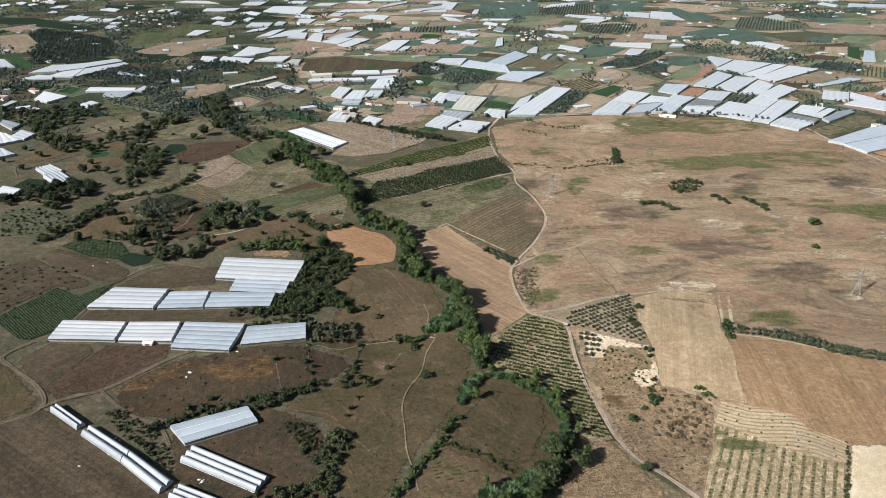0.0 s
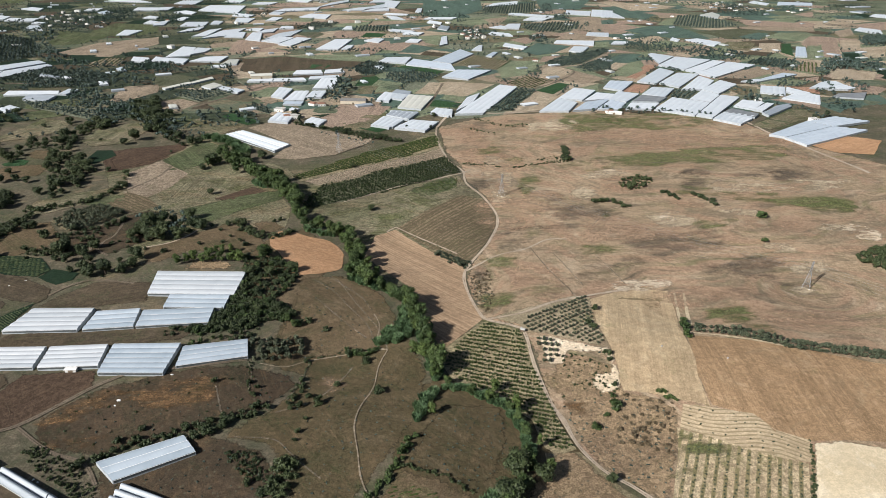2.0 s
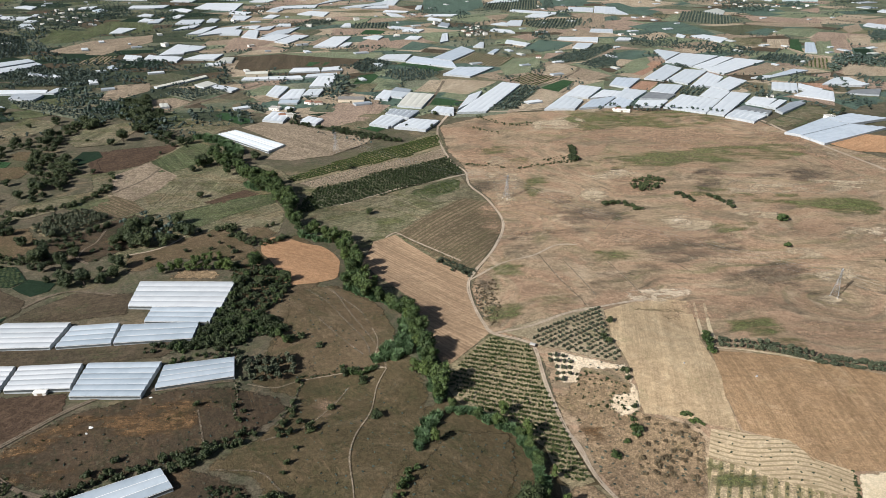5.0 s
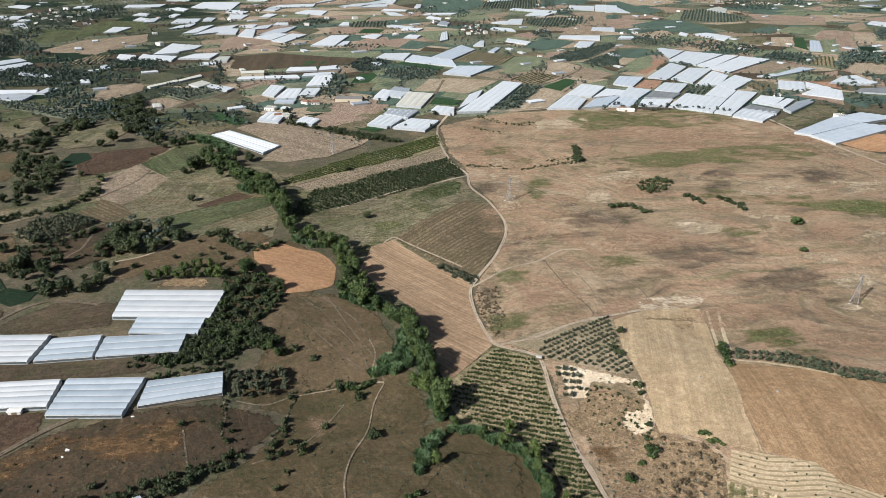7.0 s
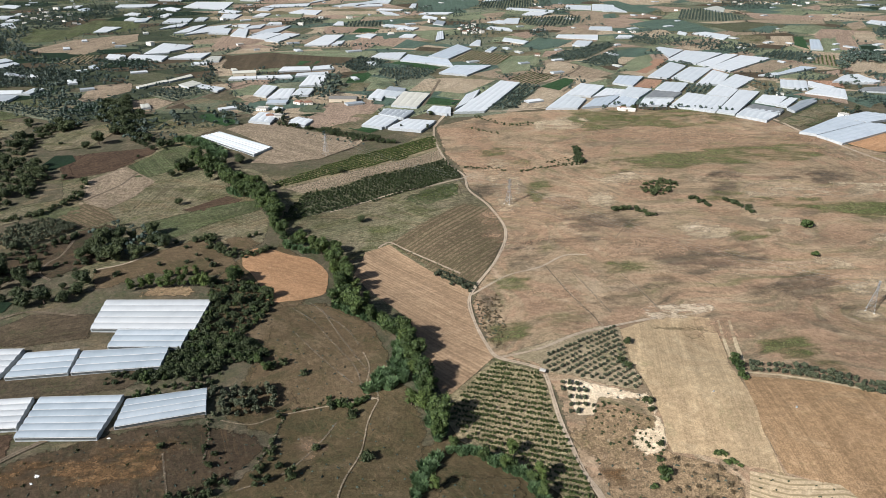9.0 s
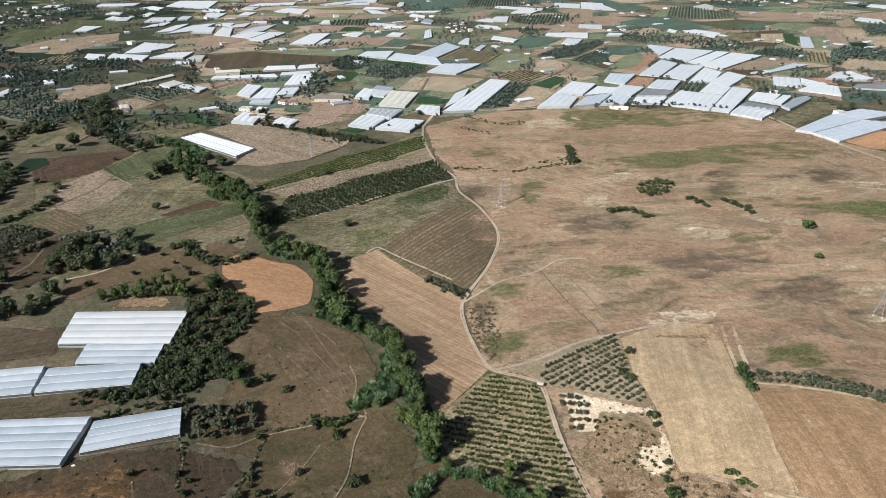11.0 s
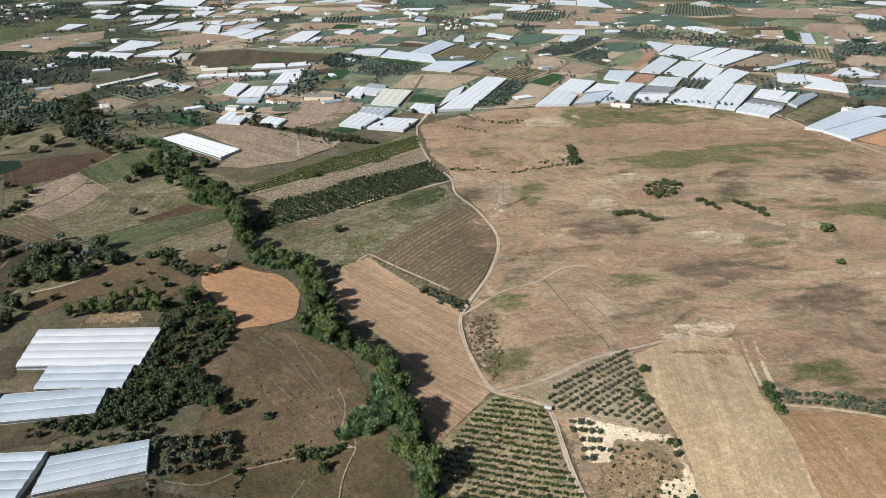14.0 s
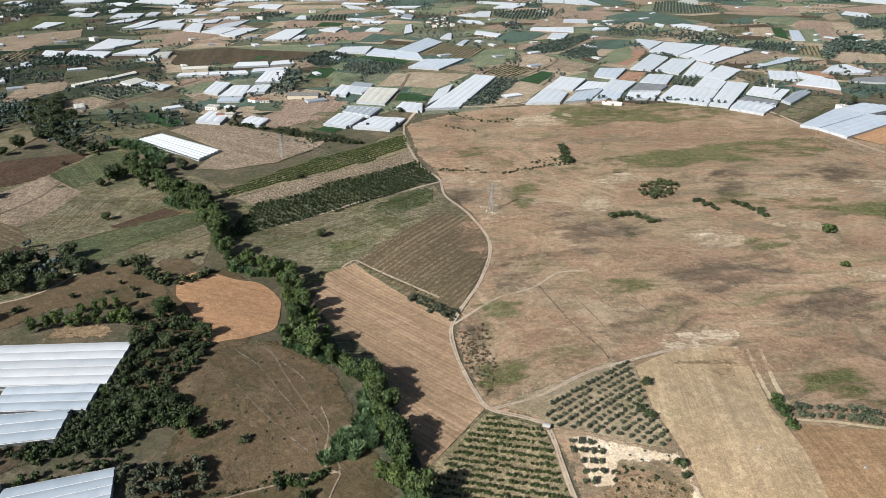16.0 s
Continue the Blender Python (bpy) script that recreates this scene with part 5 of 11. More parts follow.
stand('hedge_scrub', 'green_bush', line_spots([(-32, 374.5), (-23.8, 369.6), (-15.2, 370.2), (-9, 374.7)], 2.0, 2.2, 0.95, 4), 'dark green scrub below the reeds', 'thicket', False)
for x, y, s in line_spots([(-31.5, 465.6), (-19.3, 453.9), (-5.5, 447.8)], 3.4, 3.0, 0.9, 8):
    reed_clump(x, y, s)
for x, y, s in line_spots([(44.3, 241.4), (49.4, 236.1), (34.5, 229.4), (20.4, 227.3)], 3.4, 4.0, 1.1, 9):
    reed_clump(x, y, s)
for x, y, s in line_spots([(-204.8, 726.2), (-179.7, 734.8), (-144.8, 691.5), (-118.6, 647.9), (-103.2, 625)], 6, 5, 0.95, 3):
    if clear(x, y, 3.44 * s):
        plant('stream_tree', x, y, s, 'leafy dark green tree in the stream belt', 'tree', 'trees along the stream')
for x, y, s in line_spots([(-84.5, 570.9), (-50.7, 559.7), (-30.5, 506.4), (-10.1, 449.1), (14.3, 418.3), (22.5, 370.5), (25, 339.5)], 13, 5, 0.9, 4):
    if clear(x, y, 2.8800000000000003 * s):
        plant('light_tree', x, y, s, 'light green leafy tree in the stream belt', 'tree', 'trees along the stream')
plant('light_tree', 55.7, 319.5, 0.8, 'yellowish green tree in the stream belt', 'tree', 'trees along the stream')
plant('light_tree', 71.1, 311.3, 0.95, 'yellowish green tree in the stream belt', 'tree', 'trees along the stream')
plant('light_tree', 61.1, 328.5, 0.8, 'yellowish green tree in the stream belt', 'tree', 'trees along the stream')
plant('light_tree', 21.3, 305.6, 0.7, 'yellowish green tree in the stream belt', 'tree', 'trees along the stream')
plant('light_tree', 24.9, 340.7, 0.9, 'yellowish green tree in the stream belt', 'tree', 'trees along the stream')
plant('light_tree', 13.3, 365.7, 0.9, 'yellowish green tree in the stream belt', 'tree', 'trees along the stream')
plant('poplar', 78, 280.2, 0.75, 'slim light green poplar by the stream', 'tree')
plant('poplar', 23.3, 233.5, 0.8, 'slim light green poplar by the stream', 'tree')
for x, y, s in loose_spots([(60.8, 264.3), (71.9, 265.5), (75.3, 250.7), (67, 238), (51.5, 230.7), (46.7, 237.8), (53.1, 252.7)], 7.5, 1.0, 2):
    if clear(x, y, 4.4 * s):
        plant('oak', x, y, s, 'large dark evergreen oak by the stream', 'tree', 'oaks by the stream')
for x, y, s in loose_spots([(36.9, 240.7), (61.3, 238.6), (50.5, 223.4), (20.2, 222.2)], 8, 0.8, 5):
    if clear(x, y, 3.44 * s):
        plant('stream_tree', x, y, s, 'leafy tree by the stream', 'tree', 'trees along the stream')
plant('light_tree', 80.2, 262, 0.75, 'round light green tree', 'tree')
plant('light_tree', -104.2, 503.1, 1.05, 'round light green tree', 'tree')
plant('oak', 109.9, 253.4, 0.5, 'solitary dark round tree', 'tree')
plant('oak', -19.6, 602.1, 0.62, 'solitary dark round tree', 'tree')
plant('green_bush', 113.7, 294.4, 1.6, 'round green bush in dry grass', 'bush')
plant('green_bush', 128.9, 308.2, 1.9, 'round green bush in dry grass', 'bush')
plant('green_bush', 122.8, 303.5, 0.9, 'round green bush in dry grass', 'bush')
plant('green_bush', 130.9, 318.3, 1, 'round green bush in dry grass', 'bush')
plant('green_bush', 349.9, 554.8, 2.6, 'round green bush in dry grass', 'bush')
plant('green_bush', 327.3, 506.1, 1.5, 'round green bush in dry grass', 'bush')
plant('green_bush', 204.5, 390.2, 1.6, 'round green bush in dry grass', 'bush')
plant('green_bush', 201.4, 380.3, 2, 'round green bush in dry grass', 'bush')
plant('green_bush', 198.8, 370.2, 1.7, 'round green bush in dry grass', 'bush')

# bushes on the pasture and slopes
plant('scrub_bush', -9.9, 327.4, 1.6, 'dark scrub bush on the slope', 'bush', 'bushes on the slopes')
plant('scrub_bush', -43.7, 318.8, 1.5, 'dark scrub bush on the slope', 'bush', 'bushes on the slopes')
plant('scrub_bush', -55, 316.7, 1.1, 'dark scrub bush on the slope', 'bush', 'bushes on the slopes')
plant('scrub_bush', -49.7, 325.1, 1.1, 'dark scrub bush on the slope', 'bush', 'bushes on the slopes')
plant('scrub_bush', -61.1, 317.9, 0.8, 'dark scrub bush on the slope', 'bush', 'bushes on the slopes')
plant('scrub_bush', -49.6, 304.2, 0.7, 'dark scrub bush on the slope', 'bush', 'bushes on the slopes')
plant('scrub_bush', -52.5, 293.5, 0.9, 'dark scrub bush on the slope', 'bush', 'bushes on the slopes')
plant('scrub_bush', -53.6, 287.2, 0.7, 'dark scrub bush on the slope', 'bush', 'bushes on the slopes')
plant('scrub_bush', -51.5, 268.2, 1.4, 'dark scrub bush on the slope', 'bush', 'bushes on the slopes')
plant('scrub_bush', -81.6, 334.4, 0.8, 'dark scrub bush on the slope', 'bush', 'bushes on the slopes')
plant('scrub_bush', -107, 338.3, 1, 'dark scrub bush on the slope', 'bush', 'bushes on the slopes')
plant('scrub_bush', -136.7, 300.6, 1, 'dark scrub bush on the slope', 'bush', 'bushes on the slopes')
plant('scrub_bush', -73.2, 257.7, 1.1, 'dark scrub bush on the slope', 'bush', 'bushes on the slopes')
plant('scrub_bush', -52.8, 252.6, 1.3, 'dark scrub bush on the slope', 'bush', 'bushes on the slopes')
plant('scrub_bush', -54.3, 239.4, 1.2, 'dark scrub bush on the slope', 'bush', 'bushes on the slopes')
plant('scrub_bush', -82.6, 326.3, 1, 'dark scrub bush on the slope', 'bush', 'bushes on the slopes')
plant('scrub_bush', -86.7, 338.4, 0.9, 'dark scrub bush on the slope', 'bush', 'bushes on the slopes')
plant('scrub_bush', -56.6, 344.6, 0.9, 'dark scrub bush on the slope', 'bush', 'bushes on the slopes')
plant('scrub_bush', -55.6, 363.3, 0.9, 'dark scrub bush on the slope', 'bush', 'bushes on the slopes')
plant('scrub_bush', -35.3, 338.8, 1.1, 'dark scrub bush on the slope', 'bush', 'bushes on the slopes')
plant('scrub_bush', -17.5, 361.3, 1.4, 'dark scrub bush on the slope', 'bush', 'bushes on the slopes')
plant('scrub_bush', -58.8, 402.5, 1.3, 'dark scrub bush on the slope', 'bush', 'bushes on the slopes')
plant('scrub_bush', -46.5, 394.2, 1.1, 'dark scrub bush on the slope', 'bush', 'bushes on the slopes')
plant('scrub_bush', -64.7, 399.8, 1.4, 'dark scrub bush on the slope', 'bush', 'bushes on the slopes')
plant('scrub_bush', -60.9, 256.5, 1.4, 'dark scrub bush on the slope', 'bush', 'bushes on the slopes')
plant('scrub_bush', -64.3, 250.6, 1.4, 'dark scrub bush on the slope', 'bush', 'bushes on the slopes')
plant('scrub_bush', -23.1, 371.5, 1.2, 'dark scrub bush on the slope', 'bush', 'bushes on the slopes')
plant('scrub_bush', -29.7, 369.8, 1.3, 'dark scrub bush on the slope', 'bush', 'bushes on the slopes')
for x, y, s in line_spots([(-55.3, 339.5), (-56.7, 323.8), (-62, 312)], 4, 2, 0.8, 6):
    if clear(x, y, 1.6800000000000002 * s):
        plant('scrub_bush', x, y, s, 'dark scrub bush on the slope', 'bush', 'bushes on the slopes')
stand('hedge_scrub', 'scrub_bush', line_spots([(-160.4, 274), (-146.6, 288), (-125.5, 294), (-113, 296.9), (-100.3, 300.1), (-82.2, 310.1), (-72.9, 315.6)], 2.6, 4, 1.1, 1), 'dark green scrub hedge along the gully', 'thicket', False)
stand('hedge_scrub', 'scrub_bush', line_spots([(-105.2, 286.9), (-103.2, 298.1), (-92.8, 296.4)], 2.6, 4, 1.3, 1), 'dark green scrub beside the greenhouse', 'thicket', False)
stand('gully_scrub', 'scrub_bush', loose_spots([(-59.3, 273.7), (-52.2, 272.5), (-50.2, 258.5), (-52, 246.4), (-52.6, 231.9), (-60.2, 226.9), (-48.8, 225), (-82.3, 226.5), (-104.2, 225.6), (-72.6, 232.8), (-62.4, 239.2), (-61.5, 250.4)], 3.2, 1.15, 1), 'dark scrub filling the gully', 'thicket', False)
stand('gully_scrub', 'low_shrub', loose_spots([(-88.9, 279.6), (-76.2, 280), (-64.3, 266.9), (-62.9, 258.4), (-72.4, 260.4), (-79.8, 266.6)], 1.9, 1.1, 1), 'low dark scrub on the slope', 'thicket', False)
stand('gully_scrub', 'low_shrub', loose_spots([(-193.9, 288.4), (-184.5, 292.8), (-160.4, 274), (-145.3, 259.3), (-137.4, 246.7), (-138.7, 242.6), (-161.9, 262.7), (-176.1, 270.7)], 2.0, 0.95, 1), 'low dark scrub along the track', 'thicket', False)
stand('fork_hedge', 'green_bush', line_spots([(-21.3, 227.9), (-9.6, 248.7), (3.7, 271.7), (10.2, 289.3)], 2.4, 2, 1.0, 1), 'scrub along the field edge', 'thicket', False)
stand('fork_hedge', 'low_shrub', line_spots([(3.7, 265), (15.8, 260.5), (29.1, 254.1), (38.8, 244.8)], 2.0, 1, 1.2, 1), 'low scrub along the field edge', 'thicket', False)
stand('wood', 'scrub_bush', loose_spots([(-121.9, 498.3), (-92.5, 496.9), (-75.1, 473), (-76.9, 450.1), (-79.3, 441.9), (-86, 430.3), (-76.7, 416.9), (-82, 412.6), (-94.3, 412.5), (-99.6, 401.5), (-111.6, 392.3), (-130.2, 388.8), (-139.7, 390.7), (-127.5, 405.1), (-122, 423.2), (-121.8, 450.4), (-113.5, 464.1)], 2.8, 0.8, 1), 'dense dark evergreen scrub wood beside the greenhouses', 'thicket', False)
for x, y, s in loose_spots([(-121.9, 498.3), (-92.5, 496.9), (-75.1, 473), (-76.9, 450.1), (-79.3, 441.9), (-86, 430.3), (-76.7, 416.9), (-82, 412.6), (-94.3, 412.5), (-99.6, 401.5), (-111.6, 392.3), (-130.2, 388.8), (-139.7, 390.7), (-127.5, 405.1), (-122, 423.2), (-121.8, 450.4), (-113.5, 464.1)], 11, 0.5, 8):
    if clear(x, y, 4.4 * s):
        plant('oak', x, y, s, 'dark evergreen tree in the scrub wood', 'tree', 'scrub wood trees')
for x, y, s in loose_spots([(-93.3, 382.2), (-59.9, 382.6), (-58.9, 368.3), (-84.2, 357.9), (-92.9, 363.8)], 3.6, 0.85, 9):
    if clear(x, y, 1.8399999999999999 * s):
        plant('olive_tree', x, y, s, 'grey-green olive tree behind the greenhouse', 'tree', 'olives behind the greenhouse')
for x, y, s in line_spots([(-123.6, 412.8), (-106.7, 412.7), (-101.2, 417.1)], 4.0, 1.5, 0.55, 3):
    if clear(x, y, 1.4400000000000002 * s):
        plant('cypress', x, y, s, 'narrow dark green conifer in a planted row', 'tree', 'conifer row')
for x, y, s in line_spots([(-174.4, 493.6), (-164.9, 503.5), (-146.1, 507.4), (-130.9, 505.9), (-119.8, 500.4)], 7, 3, 0.65, 11):
    if clear(x, y, 2.8800000000000003 * s):
        plant('light_tree', x, y, s, 'light green tree in a hedge row', 'tree', 'hedge row trees')

# groves and orchards near the track
stand('citrus_orchard', 'citrus_tree', grid_spots([(63.6, 395.4), (87.1, 382.9), (89.3, 349.7), (92.7, 318.1), (97.1, 282), (88.4, 276.5), (81.7, 283.4), (79.2, 305.5), (65.7, 320.7), (40.4, 337.9), (32.1, 353.1), (31.5, 362.8), (47.6, 380.8)], -15.9, 3.65, 1.75, 0.10, 0.05, 0.56, 1), 'dark green citrus trees in straight rows', 'orchard', False)
for x, y, s in grid_spots([(89.4, 394.3), (103.3, 405.7), (121.3, 416.8), (135.6, 424.4), (145.9, 427.2), (141.6, 405.1), (140.2, 393.1), (142, 371), (136.6, 366.3), (122.4, 372.7), (104.4, 381.8), (92.5, 385)], 29.8, 3.9, 3.5, 0.06, 0.04, 0.46, 4):
    plant('olive_tree', x, y, s, 'grey-green olive tree on dry ground', 'tree', 'olive grove trees')
for x, y, s in grid_spots([(96.1, 377.7), (110.3, 372), (110.6, 356.5), (97.1, 352.7)], -12, 5.0, 4.0, 0.06, 0, 0.6, 5):
    plant('olive_tree', x, y, s, 'dark green olive tree on bare marl', 'tree', 'olives on the marl')
for x, y, s in line_spots([(212.3, 383.5), (226.7, 379.5), (239.3, 374.2), (250.8, 367.8), (265, 357.9), (340, 338)], 3.1, 0.4, 0.8, 12):
    if clear(x, y, 0.8 * s):
        plant('olive_tree', x, y, s, 'olive tree in a long hedge row', 'tree', 'olive hedge row')
for x, y, s in line_spots([(209, 377.2), (222.8, 373.7), (235, 368.2), (245.9, 361.3), (260.3, 352.2), (345, 333)], 3.1, 0.4, 0.8, 13):
    if clear(x, y, 0.8 * s):
        plant('olive_tree', x, y, s, 'olive tree in a long hedge row', 'tree', 'olive hedge row')
for x, y, s in grid_spots([(158.1, 281), (176.1, 271.5), (190.2, 262.1), (202.1, 255.8), (213.1, 252.5), (199.3, 225.7), (130.6, 228.2), (141, 246.7)], 60.3, 4.9, 2.6, 0.12, 0.12, 0.62, 6):
    plant('young_olive', x, y, s, 'small olive tree in a weedy strip', 'tree', 'young olives in strips')
for x, y, s in grid_spots([(168.5, 301), (182.5, 295), (202.2, 288.2), (208.7, 275.2), (222.3, 267.1), (216.2, 255.6), (204, 259.7), (192.1, 266.4), (178, 276.4), (162.2, 288)], -19.7, 5.8, 6.0, 0.12, 0.15, 0.6, 7):
    plant('young_olive', x, y, s, 'tiny olive tree on the terraces', 'tree', 'terrace olives')
for x, y, s in line_spots([(224.4, 269.3), (212.3, 247.2), (203.4, 232.1)], 2.2, 0.6, 1.0, 3):
    if clear(x, y, 0.8800000000000001 * s):
        plant('low_shrub', x, y, s, 'dark shrub on the field edge', 'bush', 'field edge shrubs')
stand('hedge', 'green_bush', line_spots([(157.8, 316.1), (167.6, 307.5)], 2.0, 2.5, 0.8, 1), 'green scrub at the field corner', 'thicket', False)
stand('thorns', 'thorn_bush', loose_spots([(137.4, 318.8), (166.8, 305.1), (156.5, 283.4), (145.5, 267.3), (134.8, 277), (120.4, 282.1), (132, 300), (143, 303.5)], 4.0, 0.9, 1), 'brown thorn scrub on the slope', 'thicket', False)
stand('thorns', 'low_shrub', loose_spots([(107.3, 359.7), (129.2, 355.7), (134.9, 335.2), (137.1, 324), (126.8, 331.2), (115.2, 343.3)], 3.6, 0.7, 1), 'low dark shrubs on pale ground', 'thicket', False)
stand('thorns', 'low_shrub', loose_spots([(99.7, 349.3), (124.7, 337), (135.7, 319), (129.4, 314.9), (99.1, 318.2)], 7, 0.7, 3), 'low dark shrubs on pale ground', 'thicket', False)
stand('olive_corner', 'olive_tree', loose_spots([(35.1, 516.4), (59.8, 491.8), (54.5, 486.9), (33.8, 510.5)], 4.2, 0.75, 1), 'small olive trees at the field corner', 'thicket', False)

# orchard strips beyond the stream
field('vine_ground', M['vine_soil'], [(-107.6, 686.5), (-72.8, 724), (-29.7, 763.3), (13.7, 791), (59.4, 825.8), (60, 777.8), (17.8, 741.7), (-27.8, 715.5), (-65, 694.7), (-96.3, 672)], 'ground under yellowish green vines', 36.4, 'field')
crop_rows('vine_rows', [(-107.6, 686.5), (-72.8, 724), (-29.7, 763.3), (13.7, 791), (59.4, 825.8), (59.3, 782.6), (18, 747.7), (-28.1, 721.4), (-65.5, 700), (-97, 676.5)], 36.4, 4.4, 2.3, 1.6, M['vine'], 'yellowish green vines in long rows', 'vines', step=1.8, holes=0.02)
field('young_orchard_ground', M['tan_far'], [(-92.1, 673.9), (-64.8, 693.4), (-13.2, 727), (17.8, 741.7), (60.2, 773.2), (64.6, 749.9), (38.3, 733.2), (-7.9, 705.6), (-44.8, 677), (-74.9, 661.1)], 'tan strip planted with saplings', 31.8, 'field')
stand('saplings', 'young_olive', grid_spots([(-92.1, 673.9), (-64.8, 693.4), (-13.2, 727), (17.8, 741.7), (60.2, 773.2), (63.5, 750), (38.3, 733.2), (-7.9, 705.6), (-44.8, 677), (-74.9, 661.1)], 31.8, 4.6, 3.6, 0.08, 0.04, 0.7, 1), 'small saplings on a tan strip', 'orchard', False)
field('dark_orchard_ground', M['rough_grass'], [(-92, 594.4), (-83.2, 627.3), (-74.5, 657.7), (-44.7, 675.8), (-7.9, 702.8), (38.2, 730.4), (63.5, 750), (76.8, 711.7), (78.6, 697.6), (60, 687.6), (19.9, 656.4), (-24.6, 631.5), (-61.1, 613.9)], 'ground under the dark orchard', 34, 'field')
stand('dark_orchard', 'citrus_tree', grid_spots([(-92, 594.4), (-83.2, 627.3), (-74.5, 657.7), (-44.7, 675.8), (-7.9, 702.8), (38.2, 730.4), (63.5, 750), (75.8, 711.9), (77.6, 697.7), (60, 687.6), (19.9, 656.4), (-24.6, 631.5), (-61.1, 613.9)], 34, 4.6, 3.3, 0.08, 0.04, 0.84, 8), 'dense dark green fruit trees in rows', 'orchard', False)
field('garden_plot', M['meadow'], [(15.9, 643.6), (39.1, 667.3), (74.4, 692.2), (69.8, 647.2), (45.5, 630.7), (33.8, 621.8)], 'market garden of green beds', 31.2, 'field')
crop_rows('garden_rows', [(23.1, 644.6), (41.1, 663.2), (71.9, 679.3), (68.6, 652.3), (46, 637.5)], 32.5, 3.2, 1.4, 0.7, M['vine'], 'leafy green vegetable rows', 'vegetables', holes=0.3)
track('track', [(-47.2, 620.3), (-7.4, 645.7), (20.1, 661.3), (49.4, 678.1), (75.6, 693.5), (86.8, 702.1)], 2.6, 'pale track along the orchard')

# fields left of the stream
field('tan_field', M['tan_far'], [(-187.3, 865.6), (-152, 902), (-80.1, 847.3), (-20.4, 817.9), (-30.9, 794.9), (-66, 757.8), (-109.3, 739.7), (-137.8, 747), (-123.2, 794.6)], 'large pinkish-tan field around the long greenhouse', -38.6, 'field')
field('tan_field', M['tan_green'], [(-248.7, 853.5), (-219, 903), (-187.1, 877.1), (-214, 837.7), (-247.7, 832.8)], 'tan field by the lane', 43.5, 'field')
field('crop_plot', M['crop_bright'], [(-240, 929), (-229, 945), (-178.7, 895.5), (-190.1, 877.4)], 'dark green crop plot', -44.8, 'field')
field('tan_field', M['pink_far'], [(-97, 918), (-73, 984), (-11, 988), (-34.8, 890.9), (-88, 866)], 'tan field in the hamlet', 0, 'field')
field('tan_field', M['tan_green'], [(-76.4, 869.5), (-36, 926), (-10, 949), (-0, 911), (-41.5, 838.3)], 'tan field with green flush', 0, 'field')
field('crop_plot', M['crop_bright'], [(-42.7, 862.3), (-27.2, 888.7), (-2.1, 865.6), (-15.1, 843.4)], 'bright green crop plot', 0, 'field')
track('track', [(-251.7, 447.1), (-241.3, 460.3), (-225.2, 466.7), (-194.5, 459.2)], 2.2, 'brown dusty path', material=M['dirt_brown'])
track('track', [(62.5, 863.7), (75, 901), (87, 924), (119, 937), (160, 931), (220, 943), (271, 942), (332, 946)], 4, "pale track along the plateau's edge", ruts=False)
track('track', [(494, 861.4), (503.3, 810.4), (521, 768.3), (534.8, 721.3), (543.1, 673.1)], 5, 'pale track down the plateau', ruts=False)

# woods left of the stream
for x, y, s in loose_spots([(-221.9, 555.2), (-213.4, 579.1), (-187, 584.2), (-165.4, 565.2), (-179.4, 537.4), (-203.3, 530.4)], 8, 0.85, 21):
    if clear(x, y, 4.4 * s):
        plant('oak', x, y, s, 'dark evergreen oak in a copse', 'tree', 'copse oaks')
for x, y, s in loose_spots([(-279.1, 509.3), (-269.3, 527.7), (-245.7, 506.6), (-223.7, 475), (-216.8, 495.6), (-205.4, 505.7), (-201.3, 479.2), (-226.4, 469.8), (-254, 479.3)], 9, 0.75, 22):
    if clear(x, y, 4.4 * s):
        plant('oak', x, y, s, 'dark evergreen oak in the scrubland', 'tree', 'scrubland oaks')
plant('oak', -42.9, 712.6, 0.6, 'solitary dark round tree', 'tree')
stand('wood', 'scrub_bush', loose_spots([(-265.1, 569.2), (-208.4, 530.1), (-165.4, 565.2), (-118.3, 546), (-103.7, 521.7), (-175.3, 505.3), (-212.3, 469.8), (-252.7, 465.2)], 15, 1.0, 4), 'scattered scrub on brown ground', 'thicket', False)
stand('wood', 'low_shrub', loose_spots([(-365.1, 466.4), (-288.7, 453.7), (-276, 419.7), (-314.4, 385.4)], 5, 0.9, 6), 'low dark weeds on the fallow', 'thicket', False)
for x, y, s in line_spots([(-200, 768.1), (-185.4, 751), (-165.3, 709.7), (-142.3, 689.6), (-120, 668.2), (-101.9, 639.5), (-87.6, 603.1)], 6, 8, 1.0, 31):
    if clear(x, y, 3.44 * s):
        plant('stream_tree', x, y, s, 'leafy dark green tree in the stream belt', 'tree', 'trees along the stream')
for x, y, s in line_spots([(-229.6, 826.3), (-206.8, 811.8), (-185.5, 789.9), (-168.8, 763.7)], 3.0, 6, 1.3, 32):
    reed_clump(x, y, s)
for x, y, s in line_spots([(-143.2, 673.5), (-128, 664.3), (-113.4, 656.3)], 3.0, 5, 1.2, 33):
    reed_clump(x, y, s)
stand('wood', 'stream_tree', loose_spots([(-274.7, 856.9), (-234.8, 834.8), (-219.9, 820.3), (-256.2, 817.8), (-289.3, 837.8)], 8, 0.75, 1), 'leafy trees along the upper stream', 'thicket', True)
stand('wood', 'scrub_bush', loose_spots([(-137.4, 879.7), (-100.5, 871.2), (-81.9, 865.5), (-32.6, 836.8), (2.6, 813.2), (19.6, 801), (-31.6, 811.9), (-81, 856.1)], 4.0, 1.4, 1), 'hedge along the orchard', 'thicket', False)
